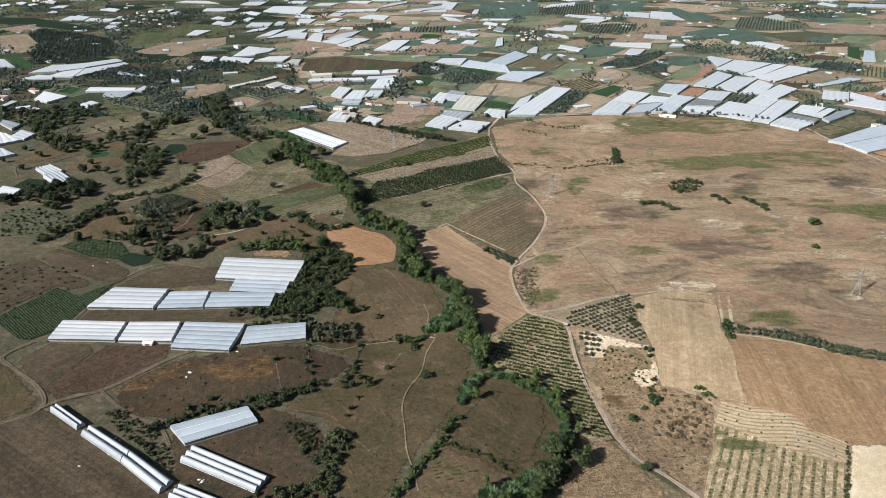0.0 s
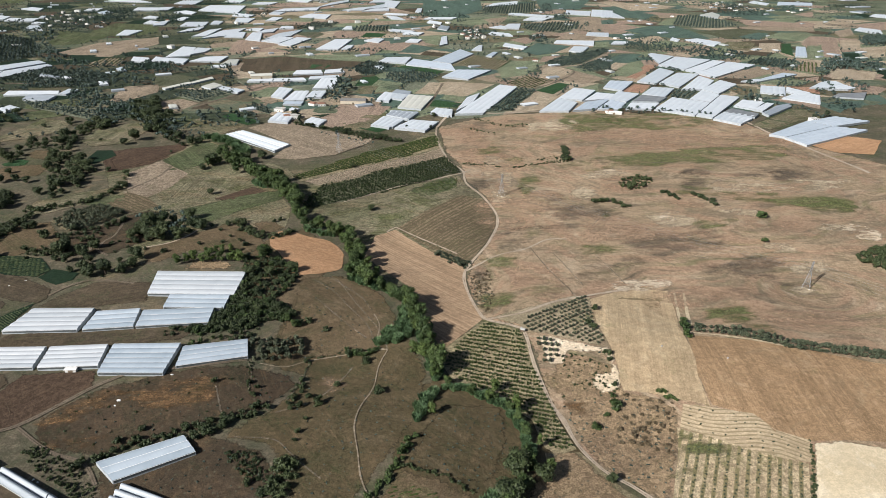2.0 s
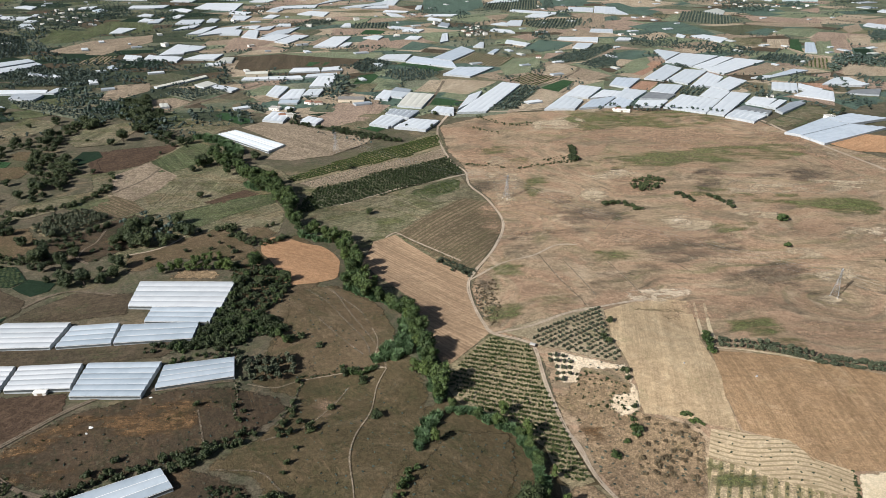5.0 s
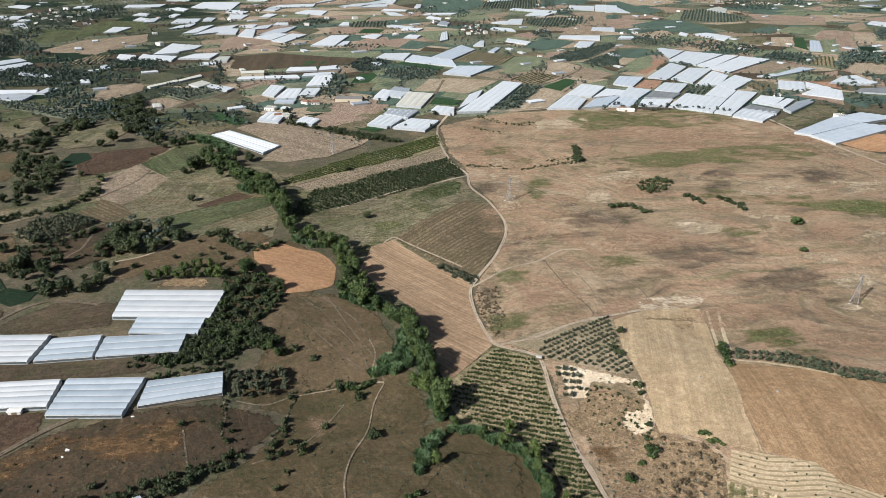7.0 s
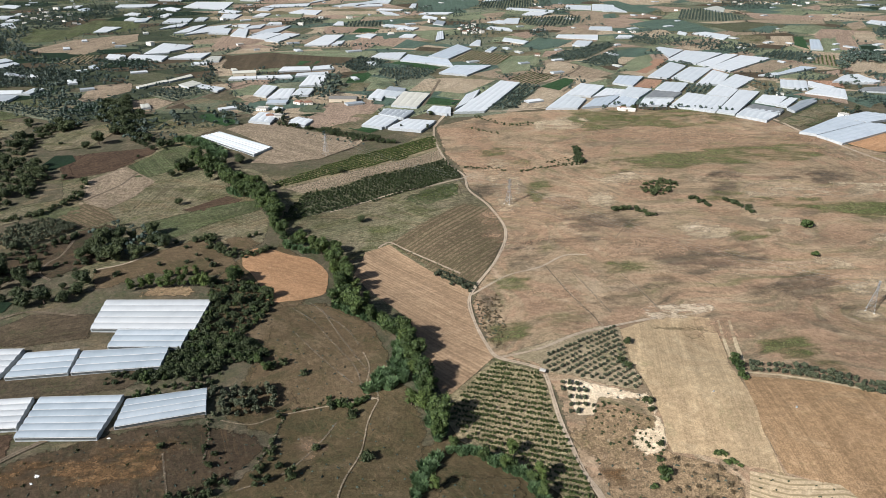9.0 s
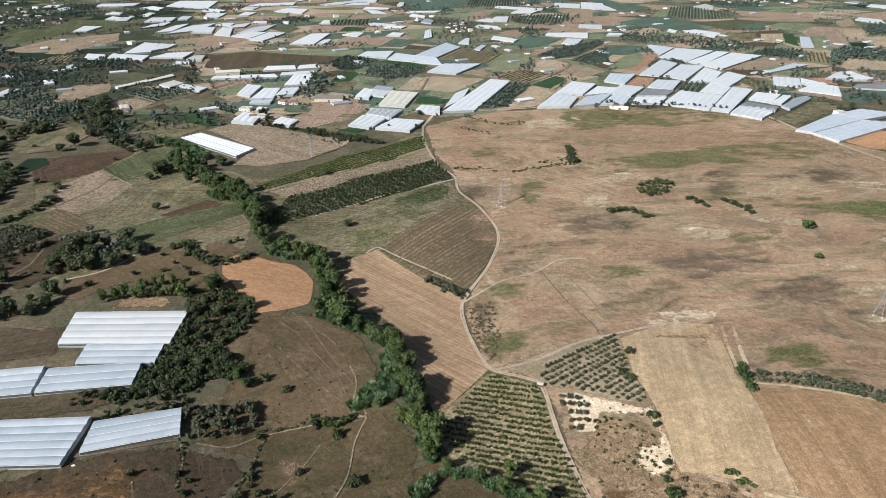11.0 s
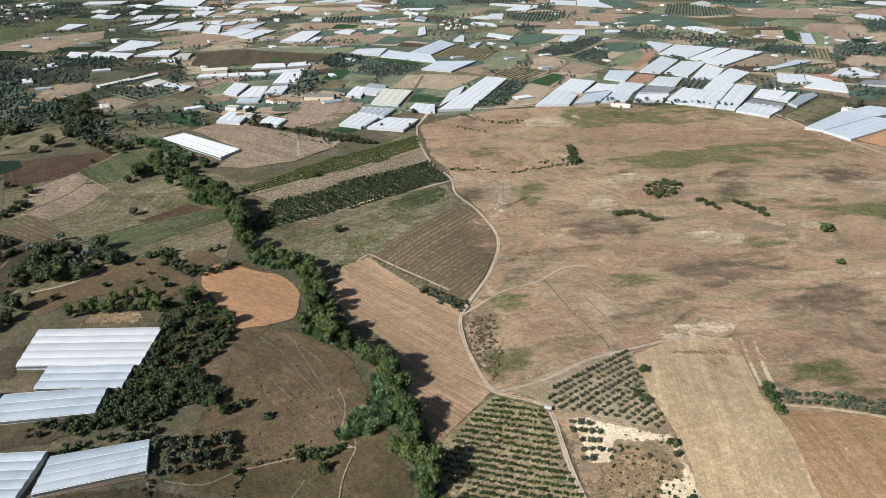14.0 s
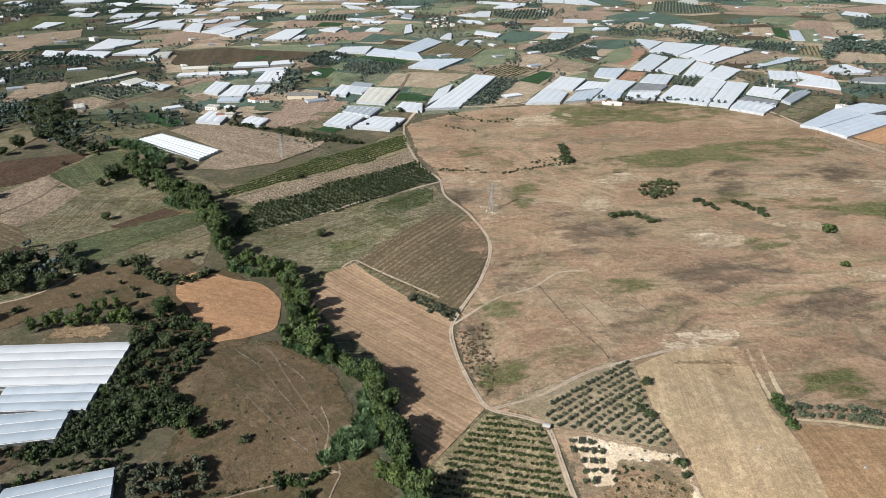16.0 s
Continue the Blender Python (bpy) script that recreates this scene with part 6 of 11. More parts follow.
stand('wood', 'olive_tree', loose_spots([(-93.6, 839.1), (-67.5, 836.2), (-37, 807.3), (-14.2, 793.3), (-30.8, 790.2), (-66.2, 821.3)], 6, 0.9, 1), 'olive row beside the field', 'thicket', True)

# plateau details
field('rusty_patch', M['orange_patch'], [(-198, 307.9), (-185.3, 326.8), (-160, 335.8), (-148.9, 324.6), (-167.8, 309.1), (-184.9, 301.2)], 'rusty bracken on the slope', 0, 'patch')
field('rusty_patch', M['orange_patch'], [(-102.6, 270.9), (-91, 275.1), (-84.8, 268.6), (-91.3, 263.2)], 'rusty bracken on the slope', 0, 'patch')
field('rusty_patch', M['orange_patch'], [(-176.1, 270.7), (-158.9, 262.9), (-143.2, 246.6), (-151.8, 246.2)], 'rusty bracken on the slope', 0, 'patch')
field('green_flush', M['green_patch'], [(-247.8, 388.9), (-238.6, 395.2), (-215.1, 397.9), (-218.3, 386.3), (-236.7, 382.7)], 'green weeds between the greenhouses', 0, 'patch')
stand('thicket', 'scrub_bush', loose_spots([(236.8, 639.9), (256.2, 656.1), (270.9, 660.5), (280.6, 648.3), (257.6, 625.7), (242, 623.4)], 3.6, 1.0, 1), 'grey-green thicket on the plateau', 'thicket', False)
stand('thicket', 'scrub_bush', loose_spots([(206.4, 755.2), (213.7, 760.2), (205.6, 713.4), (199.6, 715.1)], 3.0, 1.4, 1), 'dark thicket on the plateau', 'thicket', False)
stand('thicket', 'low_shrub', line_spots([(138.6, 704.6), (160.5, 708.8), (188.3, 713.3), (204.6, 713.7)], 2.0, 2.5, 1.2, 1), 'low scrub along a gully', 'thicket', False)
stand('thicket', 'low_shrub', loose_spots([(166.8, 722.9), (180.2, 732.4), (206.4, 736.9), (204.3, 721.4), (179.5, 720)], 3.0, 1.0, 1), 'low scrub on the plateau', 'thicket', False)
stand('thicket', 'scrub_bush', line_spots([(199.6, 598.9), (214.7, 602.5), (227.9, 590.3), (235.4, 586.7)], 2.6, 2, 1.2, 1), 'dark scrub hedge on the plateau', 'thicket', False)
stand('thicket', 'scrub_bush', line_spots([(306.9, 609.9), (314.3, 604.2), (318.6, 591.3), (318.8, 581.6)], 2.6, 2.5, 1.2, 1), 'dark scrub hedge on the plateau', 'thicket', False)
stand('thicket', 'scrub_bush', line_spots([(278.7, 618.6), (288.7, 609.9), (290, 599)], 3.2, 4, 1.1, 1), 'dark scrub on the plateau', 'thicket', False)
stand('thicket', 'low_shrub', line_spots([(119, 911), (138.3, 883.7), (160.7, 863.9), (196.9, 878.7)], 3.0, 5, 1.3, 1), "low scrub on the plateau's edge", 'thicket', False)
stand('thicket', 'low_shrub', line_spots([(84.4, 723.1), (110.1, 718.9), (124.6, 712.5)], 3.0, 3, 1.3, 1), 'low scrub by the track', 'thicket', False)
stand('thicket', 'low_shrub', line_spots([(108, 854.8), (141.3, 829.6)], 4.0, 3, 1.3, 1), "low scrub on the plateau's edge", 'thicket', False)
stand('thicket', 'scrub_bush', loose_spots([(395.2, 480), (416.3, 492.4), (460.1, 501.2), (449.7, 460.6), (408.7, 458.7), (395.7, 469)], 3.4, 1.2, 1), 'dark green thicket beside the quarry scar', 'thicket', False)
stand('thicket', 'low_shrub', loose_spots([(-174.3, 335.4), (-91.1, 354.5), (-58.9, 338.9), (-100.1, 299), (-155.4, 285.5), (-185, 293.8)], 10, 0.6, 6), 'low dark weeds on the slope', 'thicket', False)
track('path', [(-4.2, 372.2), (-9.7, 356.3), (-12.7, 333.2), (-19.9, 313.6), (-22.3, 295.9), (-19.7, 276), (-17.5, 258.7), (-13.2, 244.8), (-10.4, 231.7)], 1.0, 'narrow trodden sheep path', material=M['path'], ruts=False)
track('path', [(-13.4, 412.2), (-9.6, 398.3), (-11.5, 379.1), (-4.2, 372.2)], 1.0, 'narrow trodden sheep path', material=M['path'], ruts=False)
track('path', [(-84.2, 357.9), (-68.9, 356.8), (-54.7, 365), (-31.8, 370.8), (-4.2, 373.5)], 1.0, 'narrow trodden path', material=M['path'], ruts=False)
track('path', [(58.7, 479.3), (87.1, 497.8), (113.2, 507), (136.8, 524.7), (154.4, 523.6)], 1.8, 'faint path across the plateau', material=M['dirt'])
track('path', [(119.7, 501.6), (128.7, 462), (138.3, 425.6)], 1.0, 'faint path across the plateau', material=M['path'])
track('path', [(330.9, 632.6), (348.9, 645.6), (374.2, 652.4), (397.4, 659.1)], 1.4, 'faint path across the plateau', material=M['path'])

# greenhouses of the plain
greenhouse([(-6, 919), (4, 944), (41, 931), (25.7, 897.2)], 5, 'grey net greenhouse in the plain', 'film_grey', 3.0, 0.65, group='greenhouses of the plain')
greenhouse([(-26.4, 870.1), (-10, 912), (19.2, 895.2), (-1.9, 858.6)], 4, 'white plastic greenhouse in the plain', 'film', 3.0, 0.65, group='greenhouses of the plain')
greenhouse([(5.4, 857.6), (28.8, 894.5), (63.7, 878.1), (44.8, 838)], 5, 'white plastic greenhouse in the plain', 'film', 3.0, 0.65, group='greenhouses of the plain')
greenhouse([(58, 925), (67, 949), (90, 936), (82, 909)], 3, 'white plastic greenhouse in the plain', 'film', 3.0, 0.65, group='greenhouses of the plain')
greenhouse([(-116.2, 888.5), (-108, 907), (-88.4, 895.6), (-94.1, 870.9)], 3, 'white plastic greenhouse in the plain', 'film', 3.0, 0.65, group='greenhouses of the plain')
greenhouse([(-165, 903), (-157, 931), (-138, 915), (-137.8, 884.6)], 3, 'white plastic greenhouse in the plain', 'film', 3.0, 0.65, group='greenhouses of the plain')
greenhouse([(450.8, 872.3), (486, 913), (523.1, 891.6), (475.2, 841.9)], 5, 'white plastic greenhouse in the plain', 'film', 3.0, 0.65, group='greenhouses of the plain')
greenhouse([(489, 917), (510, 940), (538, 910), (526.1, 896)], 5, 'dark shade-net house in the plain', 'film_dark', 3.0, 0.65, group='greenhouses of the plain')
greenhouse([(547, 917), (614, 977), (623, 966), (546.6, 896.9)], 2, 'grey net greenhouse in the plain', 'film_grey', 3.0, 0.65, group='greenhouses of the plain')
greenhouse([(760, 1087), (808, 1123), (815, 1093), (794, 1082)], 4, 'white plastic greenhouse in the plain', 'film', 3.0, 0.65, group='greenhouses of the plain')
greenhouse([(494.5, 802.7), (590.8, 874.9), (609.7, 846.9), (510.3, 792.2)], 3, 'bluish plastic greenhouse in the plain', 'film_far_blue', 3.0, 0.65, group='greenhouses of the plain')
greenhouse([(592.4, 875), (651, 905), (692.2, 882.8), (611.3, 847)], 5, 'bluish plastic greenhouse in the plain', 'film_far_blue', 3.0, 0.65, group='greenhouses of the plain')
greenhouse([(509.1, 790.4), (611.3, 847), (655.3, 834.8), (523.8, 764.5)], 4, 'bluish plastic greenhouse in the plain', 'film_far_blue', 3.0, 0.65, group='greenhouses of the plain')
greenhouse([(1354, 1878), (1407, 1933), (1433, 1877), (1384, 1799)], 9, 'white plastic greenhouse in the plain', 'film', 3.0, 0.65, group='greenhouses of the plain')
greenhouse([(1669, 2254), (1731, 2316), (1855, 2238), (1743, 2108)], 18, 'white plastic greenhouse in the plain', 'film', 3.0, 0.65, group='greenhouses of the plain')

# fields of the plain
field('tan_field', M['straw_far'], [(1183, 1689), (1236, 1688), (1124, 1516), (1084, 1535)], 'pale straw-coloured field in the plain', -1.2, 'field')
field('tan_field', M['straw_far'], [(1152, 1560), (1237, 1586), (1122, 1433), (1062, 1420)], 'pale straw-coloured field in the plain', 16.9, 'field')
field('crop_plot', M['crop'], [(1050, 1476), (1085, 1474), (1028, 1376), (992, 1378)], 'dark green crop field in the plain', -2.1, 'field')
field('tan_field', M['tan_green'], [(490.1, 844), (621, 957), (645, 922), (580.4, 878.2), (496.6, 810.6)], 'weedy tan field in the plain', 40.7, 'field')
field('red_plot', M['red'], [(532.6, 773.1), (604, 812.7), (646.2, 795), (597.4, 740.1), (553.4, 744)], 'bare red-brown field in the plain', 29, 'field')

# woods and hedges of the plain
stand('far_wood', 'oak', loose_spots([(934, 1366), (992, 1378), (1051, 1347), (999, 1284), (876, 1270)], 11, 1.0, 52), 'dark green wood in the plain', 'thicket', True)
stand('far_wood', 'oak', loose_spots([(1253, 1710), (1387, 1753), (1264, 1605), (1180, 1587)], 11, 1.0, 54), 'dark green wood in the plain', 'thicket', True)
stand('hedge_trees', 'oak', line_spots([(597.3, 880.1), (635, 909), (657, 923)], 9, 5, 0.65, 71), 'dark hedge trees in the plain', 'thicket', True)
stand('hedge_trees', 'oak', line_spots([(624, 973), (632, 938), (635, 909)], 9, 5, 0.65, 72), 'dark hedge trees in the plain', 'thicket', True)
stand('hedge_trees', 'oak', line_spots([(296, 932), (315, 953), (349, 952), (396, 940), (464.2, 896.7)], 9, 5, 0.65, 73), 'dark hedge trees in the plain', 'thicket', True)
stand('hedge_trees', 'oak', line_spots([(-3, 923), (15.7, 886.4), (46.3, 865.2)], 9, 5, 0.65, 81), 'dark hedge trees in the plain', 'thicket', True)
stand('hedge_trees', 'oak', line_spots([(931, 1268), (969, 1248)], 9, 5, 0.65, 89), 'dark hedge trees in the plain', 'thicket', True)
stand('hedge_trees', 'oak', line_spots([(799, 1166), (778, 1097), (824, 1072)], 9, 5, 0.65, 90), 'dark hedge trees in the plain', 'thicket', True)
stand('hedge_trees', 'oak', line_spots([(681, 969), (726, 993), (730, 958)], 9, 5, 0.65, 91), 'dark hedge trees in the plain', 'thicket', True)
stand('hedge_trees', 'oak', line_spots([(-327.5, 875.5), (-289.9, 880.9), (-278, 895.5)], 8, 8, 0.75, 104), 'dark hedge trees in the plain', 'thicket', True)

# houses and sheds
shed(326.4, 926.3, 22, 7, 3.2, -13.5, "long white shed on the plateau's edge", wall='white_wall', roof='white_wall')
shed(-195.2, 353.1, 6.5, 3, 2.2, -1.3, 'small white hut beside the greenhouses', wall='white_wall', roof='white_wall', name='hut')
shed(88.4, 384.7, 2.8, 2.2, 2.0, -25.4, 'small pale hut at the track junction', wall='cream_wall', roof='slab', name='hut')
house(-143, 915, 9, 8, 4, 10, 'tile-roofed farmhouse in the hamlet', wall='cream_wall', roof='tile', pitched=True)
house(-131, 911, 12, 9, 5, 10, 'white flat-roofed farmhouse in the hamlet')
house(608, 885, 12, 9, 5, 10, 'white farmhouse in the plain', storeys=2)

# power line
PYLONS = [(-61.9, 769.9), (112.2, 627.6), (330.8, 444.1)]

# banks and odd details by the stream
stand('wood', 'green_bush', loose_spots([(-121.9, 498.3), (-92.5, 496.9), (-75.1, 473), (-76.9, 450.1), (-79.3, 441.9), (-86, 430.3), (-76.7, 416.9), (-82, 412.6), (-94.3, 412.5), (-99.6, 401.5), (-111.6, 392.3), (-130.2, 388.8), (-139.7, 390.7), (-127.5, 405.1), (-122, 423.2), (-121.8, 450.4), (-113.5, 464.1)], 7.0, 1.1, 3), 'mid-green bushes in the scrub wood', 'thicket', False)
track('bank', [(-5.1, 561.2), (-0, 566.6), (5.4, 567.9), (17.1, 555.3), (37.1, 531.7), (55.5, 510.1)], 1.6, 'pale crumbling earth bank between fields', category='bank')
stand('bank_shrubs', 'low_shrub', line_spots([(8.4, 562.7), (17, 553.2), (36.9, 529.8), (53.1, 510.8)], 2.2, 0.8, 0.7, 1), 'dark low shrubs on the bank', 'thicket', False)
field('weedy_field', M['vine_soil'], [(80.4, 276.7), (99.8, 277.2), (113.7, 248.7), (134.9, 226.4), (55.8, 222.1), (77.9, 248.8)], 'tan weedy field below the citrus', -60.4, 'field')
field('bare_scar', M['pale_patch'], [(1.5, 409.5), (7.7, 388.2), (3.6, 378.2), (-4.7, 398.5)], 'bare earth scar at the stream bank', 0, 'patch')
field('dark_stain', M['dark_patch'], [(129.9, 281.7), (148.5, 271.3), (139.6, 255), (128.9, 268.3)], 'reddish dark scrub', 0, 'patch')
field('green_flush', M['green_patch'], [(158.6, 286.7), (177.2, 274.3), (191.2, 264.4), (187.1, 258.7), (158.7, 265.9), (150.5, 266.8)], 'green weeds at the head of the olive strips', 0, 'patch')
field('green_flush', M['green_patch'], [(141.1, 259.1), (159.2, 259.6), (156, 251.6), (138.9, 248.8)], 'green weeds in the olive strips', 0, 'patch')
field('green_flush', M['green_patch'], [(-5.2, 250.7), (6.7, 252.7), (24, 243.6), (15.1, 237.7), (-2, 239.3)], 'green weeds in the plot', 0, 'patch')
field('green_flush', M['green_patch'], [(-10.6, 237.2), (6.5, 235.8), (14.9, 228.9), (-7.4, 226.4)], 'green weeds in the plot', 0, 'patch')
crop_rows('crop_lines', [(-314.4, 385.4), (-296.8, 426.4), (-272.6, 415.7), (-261, 398.7), (-262.7, 375), (-277.6, 358), (-284.2, 357.6), (-307.8, 374.7)], -39.8, 1.7, 1.0, 0.5, M['leaf_dark'], 'dark green crop rows', 'crop', step=3.2, holes=0.03)
crop_rows('crop_lines', [(-271.8, 415.7), (-256.8, 436.7), (-260.6, 399.5)], -39.8, 1.7, 1.0, 0.5, M['leaf_dark'], 'dark green crop rows', 'crop', step=3.2, holes=0.03)
crop_rows('crop_lines', [(-328.5, 496), (-322.5, 510.9), (-300.9, 507.9), (-281.7, 502.9), (-267.5, 484.1), (-273.7, 475.4), (-296.6, 478.8)], 21.3, 1.7, 1.0, 0.5, M['leaf_dark'], 'dark green crop rows', 'crop', step=3.2, holes=0.03)
crop_rows('garden_lines', [(-5.2, 249.9), (6.7, 252.7), (24, 242.8), (15.1, 237.3), (-2.1, 240)], 13.6, 2.4, 1.0, 0.6, M['vine'], 'straggling green vegetable rows', 'vegetables', holes=0.45)
crop_rows('garden_lines', [(-9.1, 235.4), (6.6, 236.5), (14.9, 228.9), (-7.4, 226.4)], 13.6, 2.4, 1.0, 0.6, M['vine'], 'straggling green vegetable rows', 'vegetables', holes=0.45)

# litter and small objects
heap(-119.9, 237.4, 0.88)
heap(-122.1, 238.6, 0.55)
heap(-177.9, 267.8, 0.44)
heap(-175, 266.2, 0.39)
heap(-167.1, 258.8, 0.5)
heap(-175.7, 254.8, 0.44)
heap(-157.5, 324.7, 0.77)
heap(-158.1, 320.4, 0.55)
heap(-130.7, 231, 0.66)
heap(-133.8, 346.1, 0.5)
heap(-116.1, 356.8, 0.39)
heap(-252.2, 355.3, 0.33)
heap(-168.2, 357.4, 0.55)
heap(-98.4, 362.9, 0.39)
heap(-186.7, 246.2, 0.5)
heap(-285.8, 461.7, 0.66)
heap(-278, 469.4, 0.55)
trough(176.1, 358.2)
trough(212.8, 341.5)
pole(-212.4, 316.2, 7.0)
pole(-158.1, 280, 7.0)
field('rusty_patch', M['orange_patch'], [(95.6, 318.2), (114.1, 322.4), (117, 306.4), (104.7, 297.2)], 'rusty dry grass by the track', 0, 'patch')
stand('rough_scrub', 'scrub_bush', loose_spots([(-128.9, 415.1), (-119.9, 432.2), (-101.8, 431.4), (-77.2, 425.5), (-90.9, 408.6), (-111.4, 391.6), (-134, 387.6), (-150.8, 386.5), (-154.9, 395.1), (-135.2, 401.4)], 4.0, 0.9, 5), 'dark scrub and tall weeds below the greenhouses', 'thicket', False)
field('weedy_strip', M['rough_grass'], [(-160.5, 397.5), (-131.9, 404.5), (-126.8, 416), (-91.6, 411.5), (-111.1, 390.6), (-152.2, 380.6)], 'dark green weeds below the greenhouses', 0, 'field')

# trees of the hamlet
plant('pine', -134.7, 922.6, 0.8, 'dark tree among the farms', 'tree', 'trees among the farms')
plant('pine', 21.4, 861.2, 0.5, 'dark tree among the farms', 'tree', 'trees among the farms')
plant('pine', 53.2, 855.1, 0.5, 'dark tree among the farms', 'tree', 'trees among the farms')
plant('pine', 611.2, 891.9, 0.8, 'dark tree among the farms', 'tree', 'trees among the farms')
plant('pine', 642.6, 910.6, 0.9, 'dark tree among the farms', 'tree', 'trees among the farms')

# more of the plateau's markings
field('green_flush', M['green_patch'], [(-140.7, 383.6), (-120.5, 399.7), (-125.9, 388.2), (-131, 377.3)], 'green weeds by the greenhouse', 0, 'patch')
field('dark_stain', M['dark_patch'], [(-89.4, 281.9), (-69.9, 280.3), (-54.4, 262.7), (-49, 246.4), (-62.4, 239.2), (-81.4, 246.7), (-72, 258.4)], 'dark gully floor', 0, 'patch')
field('bleached_patch', M['pink_patch'], [(-54.1, 360.2), (-30.6, 355.1), (-30.5, 307.4), (-36.6, 267.3), (-43.8, 276.4), (-40.8, 307.4)], 'lighter trodden pasture', 0, 'patch')
field('rusty_patch', M['orange_patch'], [(-163.6, 335.7), (-133.5, 344.9), (-96.5, 344.4), (-104.1, 315), (-130.1, 309.3), (-154.2, 319.3)], 'rusty weeds on the slope', 0, 'patch')
field('rusty_patch', M['orange_patch'], [(-198.8, 295.4), (-182.7, 303.8), (-152.3, 304.1), (-156.3, 287.7), (-171.3, 284.8)], 'rusty weeds on the slope', 0, 'patch')
stand('tufts', 'thorn_bush', loose_spots([(-195.8, 303), (-173.3, 332.7), (-134.4, 348), (-90.7, 352.8), (-52.6, 347.2), (-75.5, 310.6), (-103.2, 298.1), (-155.4, 285.5)], 4.2, 0.34, 61), 'dry tufts on the brown slope', 'weeds', True)
stand('tufts', 'low_shrub', loose_spots([(-82.4, 448.5), (-38.3, 462.5), (-0.7, 421), (7.7, 391.7), (-8.2, 372.5), (-54.7, 365), (-70.6, 368.6)], 4.6, 0.42, 62), 'dark tufts in the pasture', 'weeds', True)
stand('tufts', 'low_shrub', loose_spots([(-52.6, 347.2), (-8, 366), (18.4, 339.2), (7, 297.1), (-11.4, 258.7), (-24.1, 227.8), (-43.7, 228.2), (-47.7, 258.5), (-64.4, 285.3)], 5.0, 0.4, 63), 'dark tufts in the pasture', 'weeds', True)
stand('tufts', 'thorn_bush', loose_spots([(-148.9, 276.8), (-100.9, 289.1), (-69.1, 275.7), (-56, 235.5), (-86.4, 231.7), (-139.3, 259.5)], 4.4, 0.4, 64), 'dry tufts between the tunnels', 'weeds', True)
stand('tufts', 'low_shrub', loose_spots([(27.9, 312.7), (61, 311.6), (61.4, 283), (49.4, 259.5), (39.4, 245.7), (27.7, 255.2), (5.2, 266.4), (17.7, 296.8)], 3.2, 0.42, 65), 'dark weeds in the rough field', 'weeds', True)
stand('tufts', 'thorn_bush', loose_spots([(100.2, 323.4), (134.1, 319.3), (162, 301), (148.5, 267), (135.3, 242.9), (115.6, 255), (102.7, 282.1)], 3.6, 0.42, 69), 'dry thorn tufts on the slope', 'weeds', True)

# paths, flushes and reeds
for x, y, s in line_spots([(-31.2, 519), (-28.6, 472.3), (-10.1, 449.1), (8, 430.7), (14.1, 407.8)], 3.2, 3.0, 1.15, 21):
    reed_clump(x, y, s)
for x, y, s in line_spots([(16.9, 398.8), (20.3, 377.3), (23.4, 354.5), (25, 339.5)], 3.4, 3.0, 1.0, 22):
    reed_clump(x, y, s)
for x, y, s in line_spots([(-77.7, 559.2), (-63.6, 553), (-41.9, 548.8)], 4.0, 3.0, 1.0, 23):
    reed_clump(x, y, s)
track('path', [(-85.9, 290.6), (-65.2, 288.2), (-56, 279.4), (-48.8, 270.8), (-37.2, 258.6)], 1.1, 'faint sheep path through dry grass', material=M['faint'], ruts=False)
track('path', [(-105.6, 335), (-96.3, 308.6)], 1.1, 'faint sheep path through dry grass', material=M['faint'], ruts=False)
track('path', [(-26.2, 358.1), (-34.1, 341.9), (-47.6, 321.4), (-67.2, 310.3)], 1.1, 'faint sheep path through dry grass', material=M['faint'], ruts=False)
track('path', [(-90.5, 357.2), (-87.2, 346.1), (-86.2, 331.4)], 1.1, 'faint sheep path through dry grass', material=M['faint'], ruts=False)
track('path', [(-54, 362.7), (-57.3, 343.5), (-62.5, 322.4)], 1.1, 'faint sheep path through dry grass', material=M['faint'], ruts=False)
track('path', [(-43, 464.2), (-27, 426.8), (-8.7, 391.7), (-4.2, 373.5)], 1.1, 'faint sheep path through dry grass', material=M['faint'], ruts=False)
track('path', [(-60.9, 463.1), (-45.8, 446.3), (-32.8, 423.1), (-18.1, 399.8), (-13.4, 382)], 1.1, 'faint sheep path through dry grass', material=M['faint'], ruts=False)
track('path', [(-55.2, 431.8), (-41.5, 412.2), (-30.9, 399.6), (-18.3, 386.2)], 1.1, 'faint sheep path through dry grass', material=M['faint'], ruts=False)
track('path', [(-52.1, 473.2), (-36.6, 452.1), (-22.5, 433.5), (-15.7, 417.6)], 1.1, 'faint sheep path through dry grass', material=M['faint'], ruts=False)
track('path', [(183.8, 546), (202, 570.8), (216.2, 583.8), (236.2, 588.5), (263.5, 588.2)], 1.3, 'faint path over the dry plateau', material=M['faint'], ruts=False)
track('path', [(339.2, 638), (357.9, 651.7), (400.8, 660)], 1.3, 'faint path over the dry plateau', material=M['faint'], ruts=False)
track('path', [(292, 700.4), (332.3, 702.9), (399.5, 700.8)], 1.3, 'faint path over the dry plateau', material=M['faint'], ruts=False)
track('path', [(472, 804.4), (486.9, 757.7), (495.3, 674)], 1.3, 'faint path over the dry plateau', material=M['faint'], ruts=False)
track('path', [(182.4, 795), (255.8, 797), (335.5, 793.1), (389, 763.1)], 1.3, 'faint path over the dry plateau', material=M['faint'], ruts=False)
